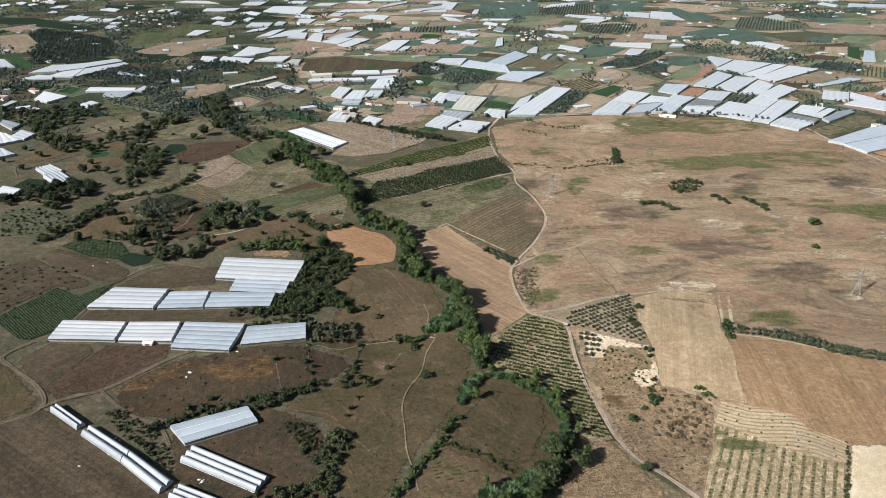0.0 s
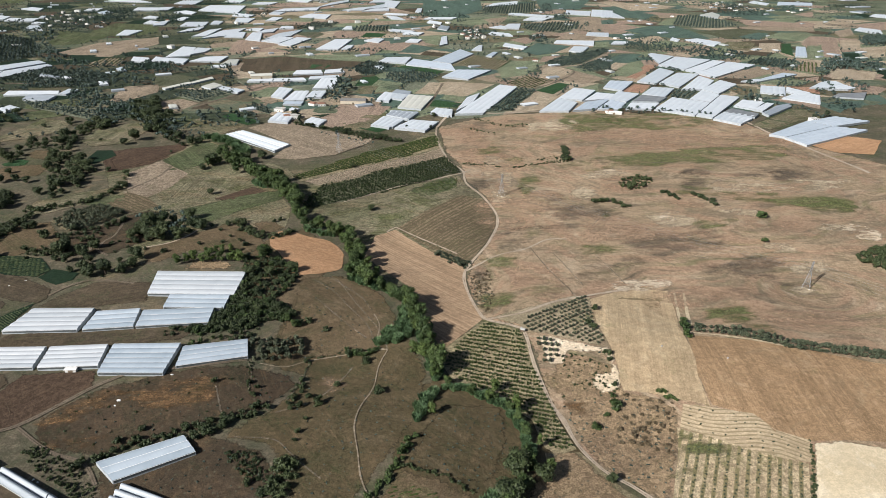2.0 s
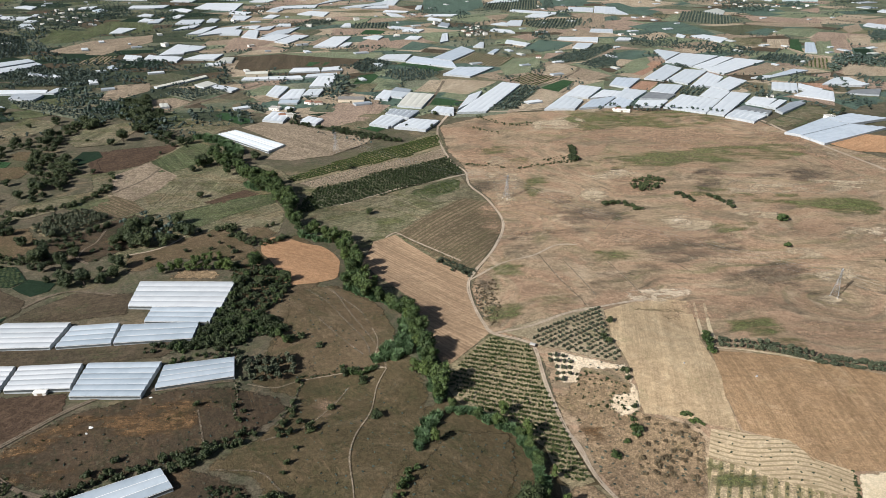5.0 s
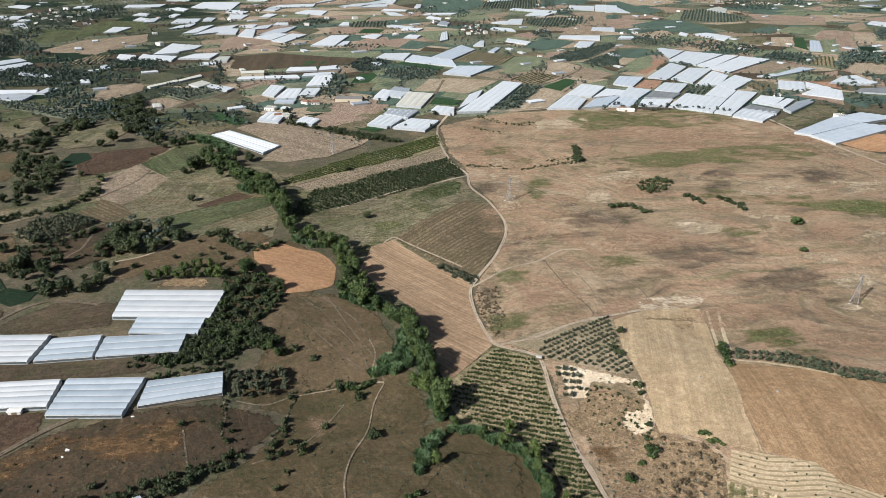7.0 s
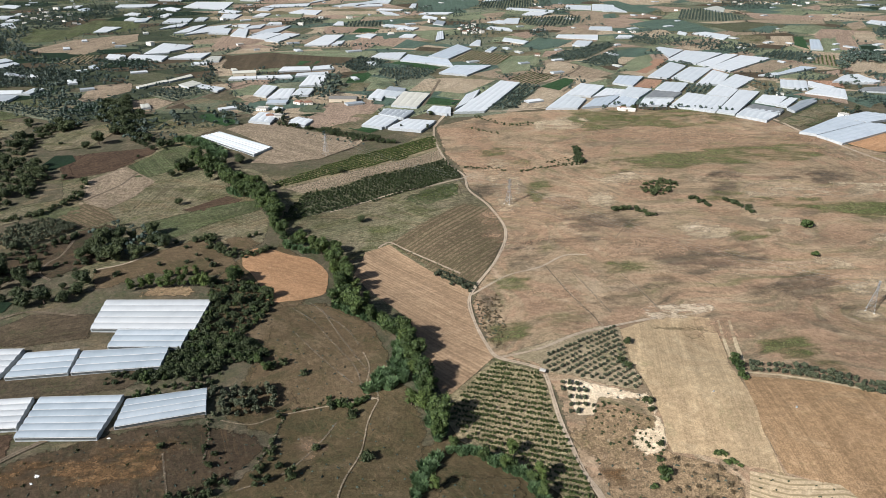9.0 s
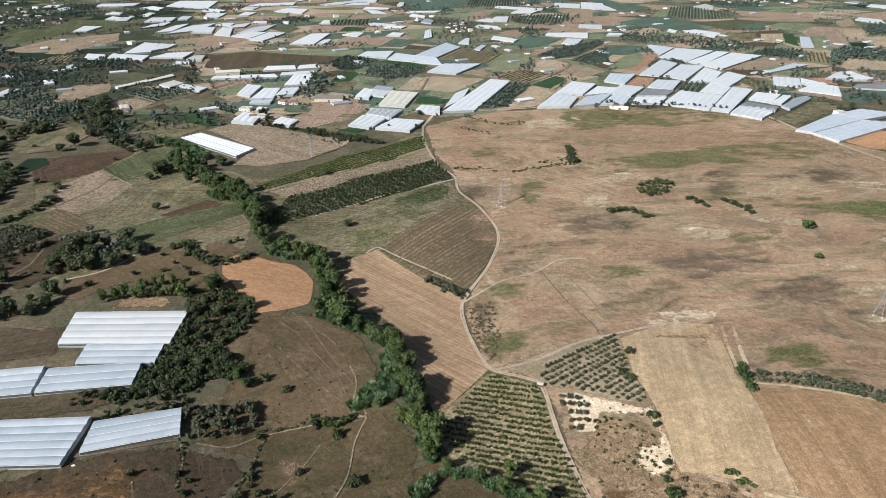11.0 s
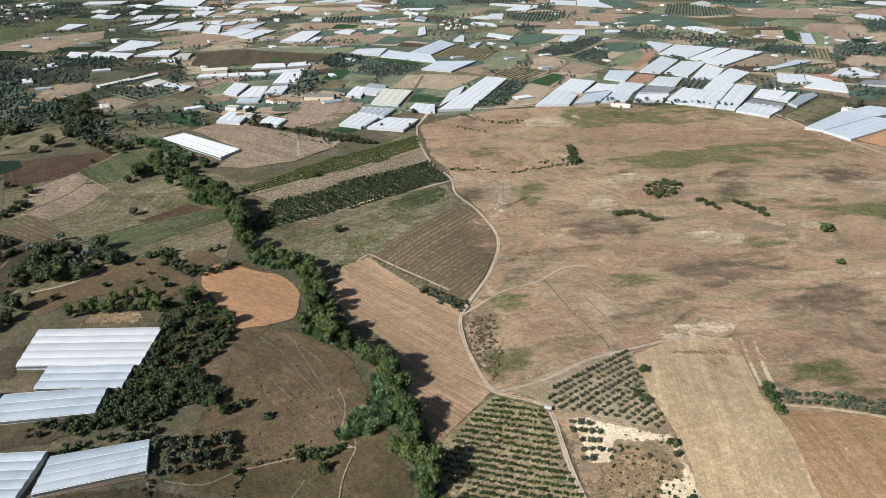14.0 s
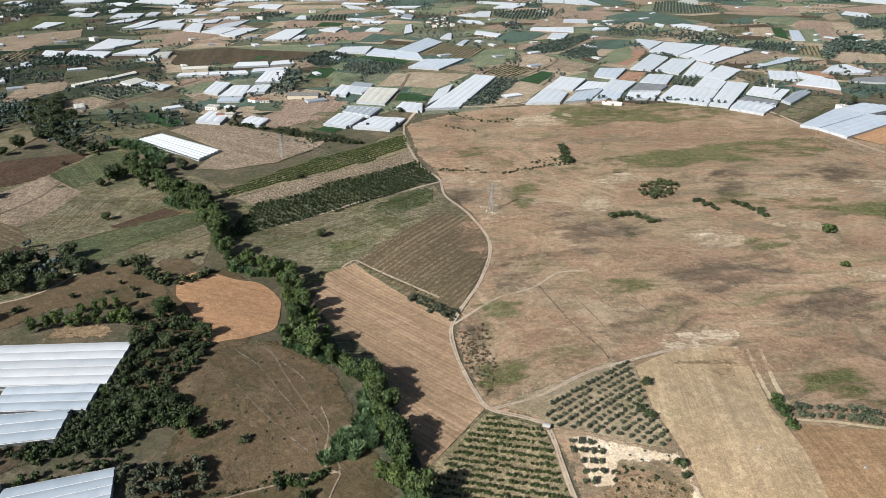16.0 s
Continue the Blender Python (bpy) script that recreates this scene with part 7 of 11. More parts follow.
track('path', [(116.1, 694.9), (134.4, 662.9), (165.8, 605.4), (194.3, 562.2)], 1.3, 'faint path over the dry plateau', material=M['faint'], ruts=False)
track('path', [(221.4, 490.3), (233.4, 471.3)], 1.3, 'faint path over the dry plateau', material=M['faint'], ruts=False)
track('path', [(254.2, 487.6), (266.3, 482.4)], 1.3, 'faint path over the dry plateau', material=M['faint'], ruts=False)
track('path', [(170.9, 493.2), (181.7, 445.9)], 1.3, 'faint path over the dry plateau', material=M['faint'], ruts=False)
track('path', [(136.4, 498.6), (147.5, 443.4)], 1.3, 'faint path over the dry plateau', material=M['faint'], ruts=False)
track('ditch', [(118.9, 509.7), (125.2, 474.2), (134.4, 442.5), (135.6, 430.7)], 0.7, 'narrow shaded ditch across the dry grass', material=M['ditch'], ruts=False, category='ditch')
stand('shrubs', 'low_shrub', line_spots([(-90.5, 357.2), (-87.2, 346.1), (-85.9, 330.2)], 1.6, 1.5, 0.8, 1), 'low dark shrubs in a gully', 'thicket', False)
stand('shrubs', 'low_shrub', line_spots([(-54, 362.7), (-57.3, 343.5), (-62.5, 322.4)], 1.8, 0.8, 0.8, 1), 'low dark shrubs along a bank', 'thicket', False)
stand('shrubs', 'low_shrub', line_spots([(-55, 367.8), (-35.8, 372), (-27.2, 373.7)], 2.4, 0.8, 0.8, 1), 'low dark shrubs along the path', 'thicket', False)
plant('scrub_bush', -139.9, 539, 0.8, 'dark scrub bush on the slope', 'bush')
plant('scrub_bush', -130.6, 529.9, 0.9, 'dark scrub bush on the slope', 'bush')
plant('scrub_bush', -108.1, 571.4, 1, 'dark scrub bush on the slope', 'bush')
plant('scrub_bush', -103.4, 575.4, 1, 'dark scrub bush on the slope', 'bush')
plant('scrub_bush', -88.3, 552.2, 0.9, 'dark scrub bush on the slope', 'bush')
plant('stream_tree', -104.8, 494, 0.95, 'tall leafy tree beside the orange field', 'tree')
plant('stream_tree', -101.5, 498.9, 0.85, 'tall leafy tree beside the orange field', 'tree')
for x, y, s in line_spots([(-169.3, 486.2), (-160.2, 492.3), (-145.8, 493), (-131.4, 494.5), (-120.3, 487.2)], 6, 2, 0.85, 17):
    if clear(x, y, 2.8800000000000003 * s):
        plant('light_tree', x, y, s, 'light green tree in a hedge row', 'tree', 'hedge row trees')
field('green_flush', M['green_patch'], [(-59.6, 599.7), (-32.2, 612.7), (-15.6, 613.8), (-35.2, 593.1), (-54.4, 585.9)], 'green flush in the tan grass', 0, 'patch')
field('green_flush', M['green_patch'], [(-22.9, 582.3), (1.2, 600.6), (25.9, 595.6), (8.8, 577.4), (-7, 569.9)], 'green flush in the tan grass', 0, 'patch')
field('wood_floor', M['pasture'], [(-121.9, 498.3), (-92.5, 496.9), (-75.1, 473), (-76.9, 450.1), (-79.3, 441.9), (-86, 430.3), (-76.7, 416.9), (-82, 412.6), (-94.3, 412.5), (-99.6, 401.5), (-111.6, 392.3), (-130.2, 388.8), (-139.7, 390.7), (-127.5, 405.1), (-122, 423.2), (-121.8, 450.4), (-113.5, 464.1)], 'dark leaf litter under the scrub wood', 0, 'zone', category='ground')
stand('tufts', 'low_shrub', loose_spots([(62.5, 466.4), (70.3, 461.7), (76.3, 437.2), (77.1, 421.1), (69.1, 416.7), (62.3, 423.5), (60.2, 441.7)], 2.4, 0.5, 81), 'dark tufts by the track fork', 'weeds', True)
stand('gully_scrub', 'scrub_bush', loose_spots([(-117.3, 395.8), (-104.2, 405.2), (-90.8, 399.2), (-90, 387.6), (-104.7, 377.8), (-115.1, 383.1)], 4.2, 0.9, 82), 'dark scrub below the greenhouses', 'thicket', False)
stand('gully_scrub', 'green_bush', loose_spots([(-135.9, 381.7), (-118.5, 392.7), (-110.1, 381.3), (-123.1, 370.7), (-132.2, 372.9)], 5, 0.9, 83), 'green scrub below the greenhouses', 'thicket', False)
plant('scrub_bush', 145.4, 408.1, 1.2, 'dark bush at the edge of the straw field', 'bush')
plant('scrub_bush', 135.6, 389.8, 1.1, 'dark bush at the edge of the straw field', 'bush')
plant('scrub_bush', 138.4, 385.7, 1.2, 'dark bush at the edge of the straw field', 'bush')
plant('scrub_bush', 139, 355.6, 1.4, 'dark bush at the edge of the straw field', 'bush')
plant('scrub_bush', 138.7, 350.7, 1, 'dark bush at the edge of the straw field', 'bush')
plant('scrub_bush', 134.7, 327.2, 0.9, 'dark bush at the edge of the straw field', 'bush')
stand('thorns', 'low_shrub', loose_spots([(109.6, 360.3), (136.3, 355.4), (134.4, 340.5), (130.6, 324.8), (112.8, 328.9), (103.2, 339.8)], 3.4, 0.75, 91), 'low dark shrubs on pale ground', 'thicket', False)
stand('far_wood', 'oak', loose_spots([(-398, 999), (-334, 939), (-271, 836), (-278.9, 814.6), (-327.2, 869.8), (-382, 942)], 8, 0.75, 302), 'dark wood along the upper stream', 'thicket', True)
stand('far_wood', 'oak', loose_spots([(-235.6, 580.7), (-219.8, 608.8), (-189.6, 593.4), (-171.8, 564.7), (-189.3, 541.6), (-214.6, 547.5)], 7.5, 0.7, 303), 'dark copse in the fields', 'thicket', True)
field('plain_field', M['meadow'], [(500.7, 853.9), (614, 963), (659, 955), (619, 913), (517.4, 815)], 'yellowish green field beyond the plateau', 0, 'field')
field('plain_field', M['straw_far'], [(1092, 1622), (1130, 1623), (1012, 1415), (968, 1400)], 'straw-coloured plot in the plain', 0, 'field')
field('pasture', M['pasture_tan'], [(-92.4, 459.7), (-72.8, 469.4), (-41, 470.5), (-13.7, 435), (2.5, 404.5), (-1.8, 384), (-22.3, 373.4), (-51.8, 369), (-57.7, 384.9), (-74.2, 399.1), (-85.7, 415.8)], 'dry brown pasture beside the scrub wood', 0, 'field', category='pasture')
stand('tufts', 'low_shrub', loose_spots([(104.4, 376.8), (116, 371.3), (136.3, 362.5), (136, 358.1), (118.9, 362.5), (109, 367.5)], 3.6, 0.5, 92), 'low weeds on the white marl', 'weeds', True)
field('weedy_corner', M['meadow'], [(77, 404), (89.2, 400.2), (90.3, 394.2), (84.2, 391.8), (76.3, 397.8)], 'green weeds by the track junction', 0, 'field')
for i, (px, py) in enumerate(PYLONS):
    qx, qy = PYLONS[min(i + 1, 2)]
    ox, oy = PYLONS[max(i - 1, 0)]
    pylon(px, py, 23.0, math.degrees(math.atan2(qy - oy, qx - ox)) + 90)
NEXT = (2 * PYLONS[2][0] - PYLONS[1][0], 2 * PYLONS[2][1] - PYLONS[1][1])
for p, q in zip(PYLONS, PYLONS[1:] + [NEXT]):
    wires(p, q, 23.0)
pylon(*NEXT, 23.0, 45)



field('green_flush', M['green_patch'], [(156.3, 286.7), (167.1, 280.3), (180, 273.8), (189.4, 268.6), (184.1, 262.1), (160.4, 262.9), (148, 268.5)], 'dark green weeds at the head of the olive strips', 0, 'patch')
field('green_flush', M['green_patch'], [(139.8, 264), (160.4, 262.9), (157.2, 251.6), (138.3, 249.7)], 'dark green weeds at the head of the olive strips', 0, 'patch')
field('weedy_ground', M['tan_green'], [(-261.4, 604.5), (-314.4, 716.6), (-272.6, 779.3), (-232, 825.6), (-173.7, 763.6), (-136.4, 705), (-95.4, 602.8), (-94.8, 561.7), (-111.5, 538.8), (-141.2, 526.7), (-176.6, 504.2), (-203.5, 486.1)], 'olive-brown weedy ground between the fields', 40, 'base')
field('weedy_ground', M['pasture_tan'], [(-119.5, 475), (-117.6, 511.2), (-108.1, 538.6), (-81.2, 562), (-60.7, 542), (-49.1, 500.6), (-54.1, 467.7), (-68.9, 452), (-82.8, 452.4)], 'brown ground round the orange field', 20, 'base')
field('verge', M['tan_green'], [(23.3, 352.5), (61.8, 408.2), (71.8, 406.9), (97.5, 385.5), (96.9, 370.7), (33.1, 348.9)], 'dry grass verge between the orchard and the track', 0, 'base')
plant('stream_tree', -67.7, 396.5, 0.5, 'leafy dark tree at the edge of the scrub wood', 'tree')
plant('stream_tree', -65.4, 398.3, 0.45, 'leafy dark tree at the edge of the scrub wood', 'tree')
plant('stream_tree', -72.6, 402.9, 0.5, 'leafy dark tree at the edge of the scrub wood', 'tree')
track('track', [(-208, 520.3), (-190.1, 528.9), (-179.1, 541.8), (-172.8, 556.3)], 2.2, 'pale dusty path below the copse', ruts=False)
field('weedy_ground', M['pasture'], [(-2.7, 324.4), (55.7, 356.9), (73.3, 351.6), (107, 323.9), (105.4, 275.9), (77.8, 240.2), (-3, 236.5)], 'dark olive grass between the tree lines', 0, 'base')
field('quarry_scar', M['scar'], [(209.2, 670.1), (231.2, 682.1), (246, 681.1), (247.8, 668.3), (224.3, 657.3), (211.1, 660.5)], 'small chalky scar in the plateau', 0, 'patch')
field('quarry_scar', M['scar'], [(248.7, 562.7), (259.6, 570.4), (271.1, 563.2), (266.3, 553.4), (249.5, 554.2)], 'small chalky scar in the plateau', 0, 'patch')
field('quarry_scar', M['scar'], [(411.6, 532.7), (432.8, 540.9), (449.5, 528), (436.7, 504.1), (418, 509.4), (416.1, 522.7)], 'white quarry scar beside a thicket', 0, 'patch')
field('green_flush', M['green_patch'], [(74.4, 404), (86.5, 405.5), (94.7, 397.6), (89.7, 389.4), (77.6, 392.3)], 'green weeds where the tracks meet', 0, 'patch')
field('headland_strip', M['strip'], [(223.8, 434.9), (225.2, 434.2), (210.9, 388.1), (207.8, 388.5)], 'narrow cut strip by the hedge', -107.4, 'field', wobble=0.25)
field('headland_strip', M['strip'], [(216.6, 435.5), (218.1, 435.4), (205.6, 392.6), (203.4, 392.8)], 'narrow cut strip beside the straw field', -107.4, 'field', wobble=0.25)
field('headland_strip', M['strip'], [(203.8, 376.6), (221.5, 371.7), (241.4, 363.8), (261.8, 354.1), (260.3, 352.2), (240, 361.9), (220.5, 370.1), (202.8, 374.9)], 'narrow cut strip below the olive row', 0, 'field', wobble=0.25)
field('weed_patch', M['stubble_weed'], [(166.7, 427), (189.8, 430.1), (208.1, 428.7), (208.3, 422), (189.8, 422.4), (168, 421.8)], 'rank weeds along the top of the stubble', 0, 'patch')
field('weed_patch', M['stubble_weed'], [(185.6, 421.2), (202.4, 422.4), (204.8, 413.1), (198.7, 406.3), (189.6, 411.1)], 'green weeds in the stubble', 0, 'patch')
field('green_flush', M['green_patch'], [(228.1, 417.2), (248.5, 412.8), (257.7, 400.3), (266.8, 388.8), (278, 376.9), (262.1, 359.5), (247.3, 371.8), (235.8, 383.3), (221.1, 396.6)], 'green flush above the olive row', 0, 'patch')
# markings of the plateau, the marl bank and the corner plots
field('green_flush', M['green_patch'], [(181.1, 702.2), (240.5, 726.8), (357.8, 757.2), (472.1, 772.3), (501.5, 748.5), (431, 695), (329.3, 693.1), (219.9, 669)], 'green flush in the dry grass', 0, 'patch')
field('green_flush', M['green_patch'], [(219.5, 713.9), (257, 705.5), (258.2, 678.8), (212.5, 689.7)], 'green flush in the dry grass', 0, 'patch')
field('green_flush', M['green_patch'], [(286.2, 635.6), (326.5, 643.2), (339.5, 621.8), (292.7, 608)], 'green flush in the dry grass', 0, 'patch')
field('green_flush', M['green_patch'], [(294.4, 619), (360.1, 623.5), (424.9, 611.6), (474, 594.1), (452.5, 562), (388, 579.2), (328.2, 596.9)], 'green flush in the dry grass', 0, 'patch')
field('green_flush', M['green_patch'], [(133.7, 674.4), (160.9, 690), (165.9, 646.4), (136.5, 615.6), (126.8, 637.8)], 'green flush in the dry grass', 0, 'patch')
field('green_flush', M['green_patch'], [(125.1, 734.4), (158.2, 744.8), (156.8, 710.6), (131.6, 712.3)], 'green flush in the dry grass', 0, 'patch')
field('green_flush', M['green_patch'], [(197.8, 579.5), (223.2, 591.7), (227.1, 577.4), (198.1, 553.6)], 'green flush in the dry grass', 0, 'patch')
field('green_flush', M['green_patch'], [(281.8, 551.9), (318.7, 561), (337.6, 550.2), (311.1, 530.2), (278.7, 528.3)], 'green flush in the dry grass', 0, 'patch')
field('green_flush', M['green_patch'], [(232.5, 411.4), (260.4, 415), (270.8, 387.5), (247.4, 380)], 'green flush in the dry grass', 0, 'patch')
field('green_flush', M['green_patch'], [(100.8, 772.3), (136.8, 793.2), (148.7, 764.1), (108, 744)], 'green flush in the dry grass', 0, 'patch')
field('green_flush', M['green_patch'], [(307.3, 918.7), (412.7, 929.9), (482.9, 892.7), (436.4, 846.5), (301.6, 835.7)], 'green flush in the dry grass', 0, 'patch')
field('green_flush', M['green_patch'], [(237.3, 909.5), (331.8, 929.1), (318.5, 854.3), (238.5, 826.6)], 'green flush in the dry grass', 0, 'patch')
field('green_flush', M['green_patch'], [(70.1, 498), (103.7, 497.4), (103.4, 473.1), (81.1, 469.8)], 'green flush in the dry grass', 0, 'patch')
field('green_flush', M['green_patch'], [(62.4, 442.3), (96.4, 441.3), (91.1, 411), (63.5, 401.7)], 'green flush in the dry grass', 0, 'patch')
field('green_flush', M['green_patch'], [(157.7, 514.9), (188.3, 513.3), (197.1, 492.9), (157.3, 485.6)], 'green flush in the dry grass', 0, 'patch')
field('green_flush', M['green_patch'], [(76.7, 401.8), (92.8, 402.5), (96.2, 392.7), (81, 388.9)], 'green flush in the dry grass', 0, 'patch')
field('green_flush', M['green_patch'], [(412.6, 595.7), (463.8, 581.8), (445.3, 555.1), (404.2, 569.2)], 'green flush in the dry grass', 0, 'patch')
field('dark_stain', M['dark_patch'], [(314.4, 680.8), (344.6, 694.3), (367.3, 684.2), (336.9, 627.9), (294.6, 618.3)], 'dark burnt grass on the plateau', 0, 'patch')
field('dark_stain', M['dark_patch'], [(314.5, 672.6), (339.9, 681.7), (355.9, 674.5), (333.9, 637.5), (303.2, 629.7)], 'dark burnt grass on the plateau', 0, 'patch')
field('dark_stain', M['dark_patch'], [(424, 686.2), (499.1, 699.5), (460.5, 650.7), (405.1, 638.1)], 'dark burnt grass on the plateau', 0, 'patch')
field('dark_stain', M['dark_patch'], [(375, 677.8), (441, 690.8), (443, 661.4), (368.3, 646.8)], 'dark burnt grass on the plateau', 0, 'patch')
field('dark_stain', M['dark_patch'], [(149, 621.2), (208.3, 610.6), (211.3, 562), (150.5, 555.1)], 'dark burnt grass on the plateau', 0, 'patch')
field('dark_stain', M['dark_patch'], [(206.2, 525.5), (300.1, 541.2), (294.2, 495.4), (209.3, 492.6)], 'dark burnt grass on the plateau', 0, 'patch')
field('dark_stain', M['dark_patch'], [(282, 493.3), (331.5, 486.9), (322.9, 456.9), (264.8, 457.2)], 'dark burnt grass on the plateau', 0, 'patch')
field('dark_stain', M['dark_patch'], [(232.4, 480.9), (284.7, 481.6), (282.4, 458.3), (229, 455.5)], 'dark burnt grass on the plateau', 0, 'patch')
field('dark_stain', M['dark_patch'], [(264.9, 446.9), (313.1, 432.4), (309.4, 413.5), (260.1, 424.5)], 'dark burnt grass on the plateau', 0, 'patch')
field('dark_stain', M['dark_patch'], [(332.7, 436.5), (364.2, 433.4), (347.5, 409.6), (320, 412.9)], 'dark burnt grass on the plateau', 0, 'patch')
field('dark_stain', M['dark_patch'], [(66.9, 663.6), (107.7, 681.9), (106.3, 636.7), (72.3, 624.9)], 'dark burnt grass on the plateau', 0, 'patch')
field('dark_stain', M['dark_patch'], [(83.1, 548.1), (121.6, 557.1), (124.1, 519.4), (87.8, 500.6)], 'dark burnt grass on the plateau', 0, 'patch')
field('dark_stain', M['dark_patch'], [(57.8, 486.9), (82.1, 488.1), (80.1, 424.3), (65.8, 393.2), (56.9, 439.3)], 'dark burnt grass on the plateau', 0, 'patch')
field('dark_stain', M['dark_patch'], [(162.1, 819), (189.5, 829.9), (180.1, 784.9), (157.4, 782.6)], 'dark burnt grass on the plateau', 0, 'patch')
field('dark_stain', M['dark_patch'], [(137.2, 468.6), (199.8, 481.8), (198.4, 456.5), (138.7, 447.4)], 'dark burnt grass on the plateau', 0, 'patch')
field('dark_stain', M['dark_patch'], [(293.7, 462.2), (336.8, 449.3), (322.8, 437.7), (283.8, 444.1)], 'dark burnt grass on the plateau', 0, 'patch')
field('dark_stain', M['dark_patch'], [(197.8, 497.4), (241.7, 493.9), (224.6, 469), (190.1, 474.7)], 'dark burnt grass on the plateau', 0, 'patch')
field('dark_stain', M['dark_patch'], [(110, 561.5), (176.3, 562.2), (177.7, 536.3), (111.2, 526.8)], 'dark burnt grass on the plateau', 0, 'patch')
field('bleached_patch', M['pale_patch'], [(191.1, 894.1), (254.2, 900.5), (252.9, 849.8), (186.8, 820.3)], 'bleached dry grass on the plateau', 0, 'patch')
field('bleached_patch', M['pale_patch'], [(339.9, 636.4), (396.6, 646.9), (505.6, 655.1), (466.5, 617.5), (339.4, 609.1)], 'bleached dry grass on the plateau', 0, 'patch')
field('bleached_patch', M['pale_patch'], [(315.6, 596.2), (355.2, 573), (360.4, 549.2), (315.3, 561.3)], 'bleached dry grass on the plateau', 0, 'patch')
field('bleached_patch', M['pale_patch'], [(199.6, 677.6), (254.2, 690.6), (257, 663.7), (223, 652.7), (199.5, 659.7)], 'bleached dry grass on the plateau', 0, 'patch')
field('bleached_patch', M['pale_patch'], [(205.2, 673.6), (247.6, 685.7), (250.7, 665), (206, 660.1)], 'bleached dry grass on the plateau', 0, 'patch')
field('bleached_patch', M['pale_patch'], [(240.2, 570.8), (273.5, 579.8), (293.4, 553.7), (250.6, 534.6)], 'bleached dry grass on the plateau', 0, 'patch')
field('bleached_patch', M['pale_patch'], [(183.6, 638.7), (213.4, 646.3), (208.9, 609.3), (183.3, 604)], 'bleached dry grass on the plateau', 0, 'patch')
field('bleached_patch', M['pale_patch'], [(319.1, 448.8), (343.8, 445.6), (327.8, 423.9), (309.1, 423.6)], 'bleached dry grass on the plateau', 0, 'patch')
field('bleached_patch', M['pale_patch'], [(386.2, 535.8), (433.4, 545.3), (413.7, 516.7), (375.5, 513.4)], 'bleached dry grass on the plateau', 0, 'patch')
field('bleached_patch', M['pale_patch'], [(320.9, 511), (353.6, 500.2), (354.4, 485.3), (317.7, 489.8)], 'bleached dry grass on the plateau', 0, 'patch')
field('bleached_patch', M['scar'], [(172.1, 450.8), (216.9, 456.4), (219, 443.1), (173.5, 433.4)], 'bleached dry grass on the plateau', 0, 'patch')
field('bleached_patch', M['pale_patch'], [(230, 499.8), (282.4, 490.1), (273.3, 478.2), (230.8, 483.4)], 'bleached dry grass on the plateau', 0, 'patch')
field('bleached_patch', M['pale_patch'], [(335.7, 478), (371.1, 482.4), (358.8, 456.1), (331.2, 457.2)], 'bleached dry grass on the plateau', 0, 'patch')
field('bleached_patch', M['pale_patch'], [(106.4, 744.1), (143.1, 717.1), (120.3, 611.4), (97.7, 612.9)], 'bleached dry grass on the plateau', 0, 'patch')
field('bleached_patch', M['pale_patch'], [(327.9, 1103.1), (343.4, 1104.5), (338.7, 1090.5)], 'bleached dry grass on the plateau', 0, 'patch')
field('pink_ground', M['pink_patch'], [(76.3, 766), (128.4, 777.1), (160.5, 698.7), (94.3, 695.9)], 'pinkish bare ground on the plateau', 0, 'patch')
field('pink_ground', M['pink_patch'], [(82.8, 623.1), (181.6, 634.7), (162.4, 544.5), (91.2, 545.1)], 'pinkish bare ground on the plateau', 0, 'patch')
field('pink_ground', M['pink_patch'], [(180.9, 832.5), (301.6, 848.5), (497.7, 811.6), (496.5, 766), (316.4, 740.1), (188.6, 780.1)], 'pinkish bare ground on the plateau', 0, 'patch')
field('pink_ground', M['pink_patch'], [(464.6, 851.6), (515.3, 771.1), (498.9, 702.2), (450.7, 773.9)], 'pinkish bare ground on the plateau', 0, 'patch')
field('pink_ground', M['pink_patch'], [(237.9, 520.9), (325.7, 553.5), (395.1, 552), (350, 517.4)], 'pinkish bare ground on the plateau', 0, 'patch')
field('pink_ground', M['pink_patch'], [(89.4, 881.8), (118.4, 901.1), (132.3, 806.4), (86.2, 782.9)], 'pinkish bare ground on the plateau', 0, 'patch')
field('pink_ground', M['pink_patch'], [(279.8, 614.5), (313.8, 627), (320.1, 573.6), (267.1, 579.5)], 'pinkish bare ground on the plateau', 0, 'patch')
field('pink_ground', M['pink_patch'], [(98.4, 487), (140.7, 473.2), (128.6, 416.2), (83.4, 442.8)], 'pinkish bare ground on the plateau', 0, 'patch')
field('pink_ground', M['pink_patch'], [(223.7, 668.3), (268.8, 660.8), (270.8, 615.4), (215.8, 613.7)], 'pinkish bare ground on the plateau', 0, 'patch')
field('pink_ground', M['pink_patch'], [(192.9, 440.5), (255.7, 442.1), (248.6, 412.8), (194.8, 410.4)], 'pinkish bare ground on the plateau', 0, 'patch')
field('pink_ground', M['pink_patch'], [(269.9, 408.9), (341.8, 408.3), (323.8, 376.4), (258.4, 379.2)], 'pinkish bare ground on the plateau', 0, 'patch')
field('pink_ground', M['pink_patch'], [(173.6, 556.5), (228.9, 549.6), (241.6, 518.3), (167.4, 508)], 'pinkish bare ground on the plateau', 0, 'patch')
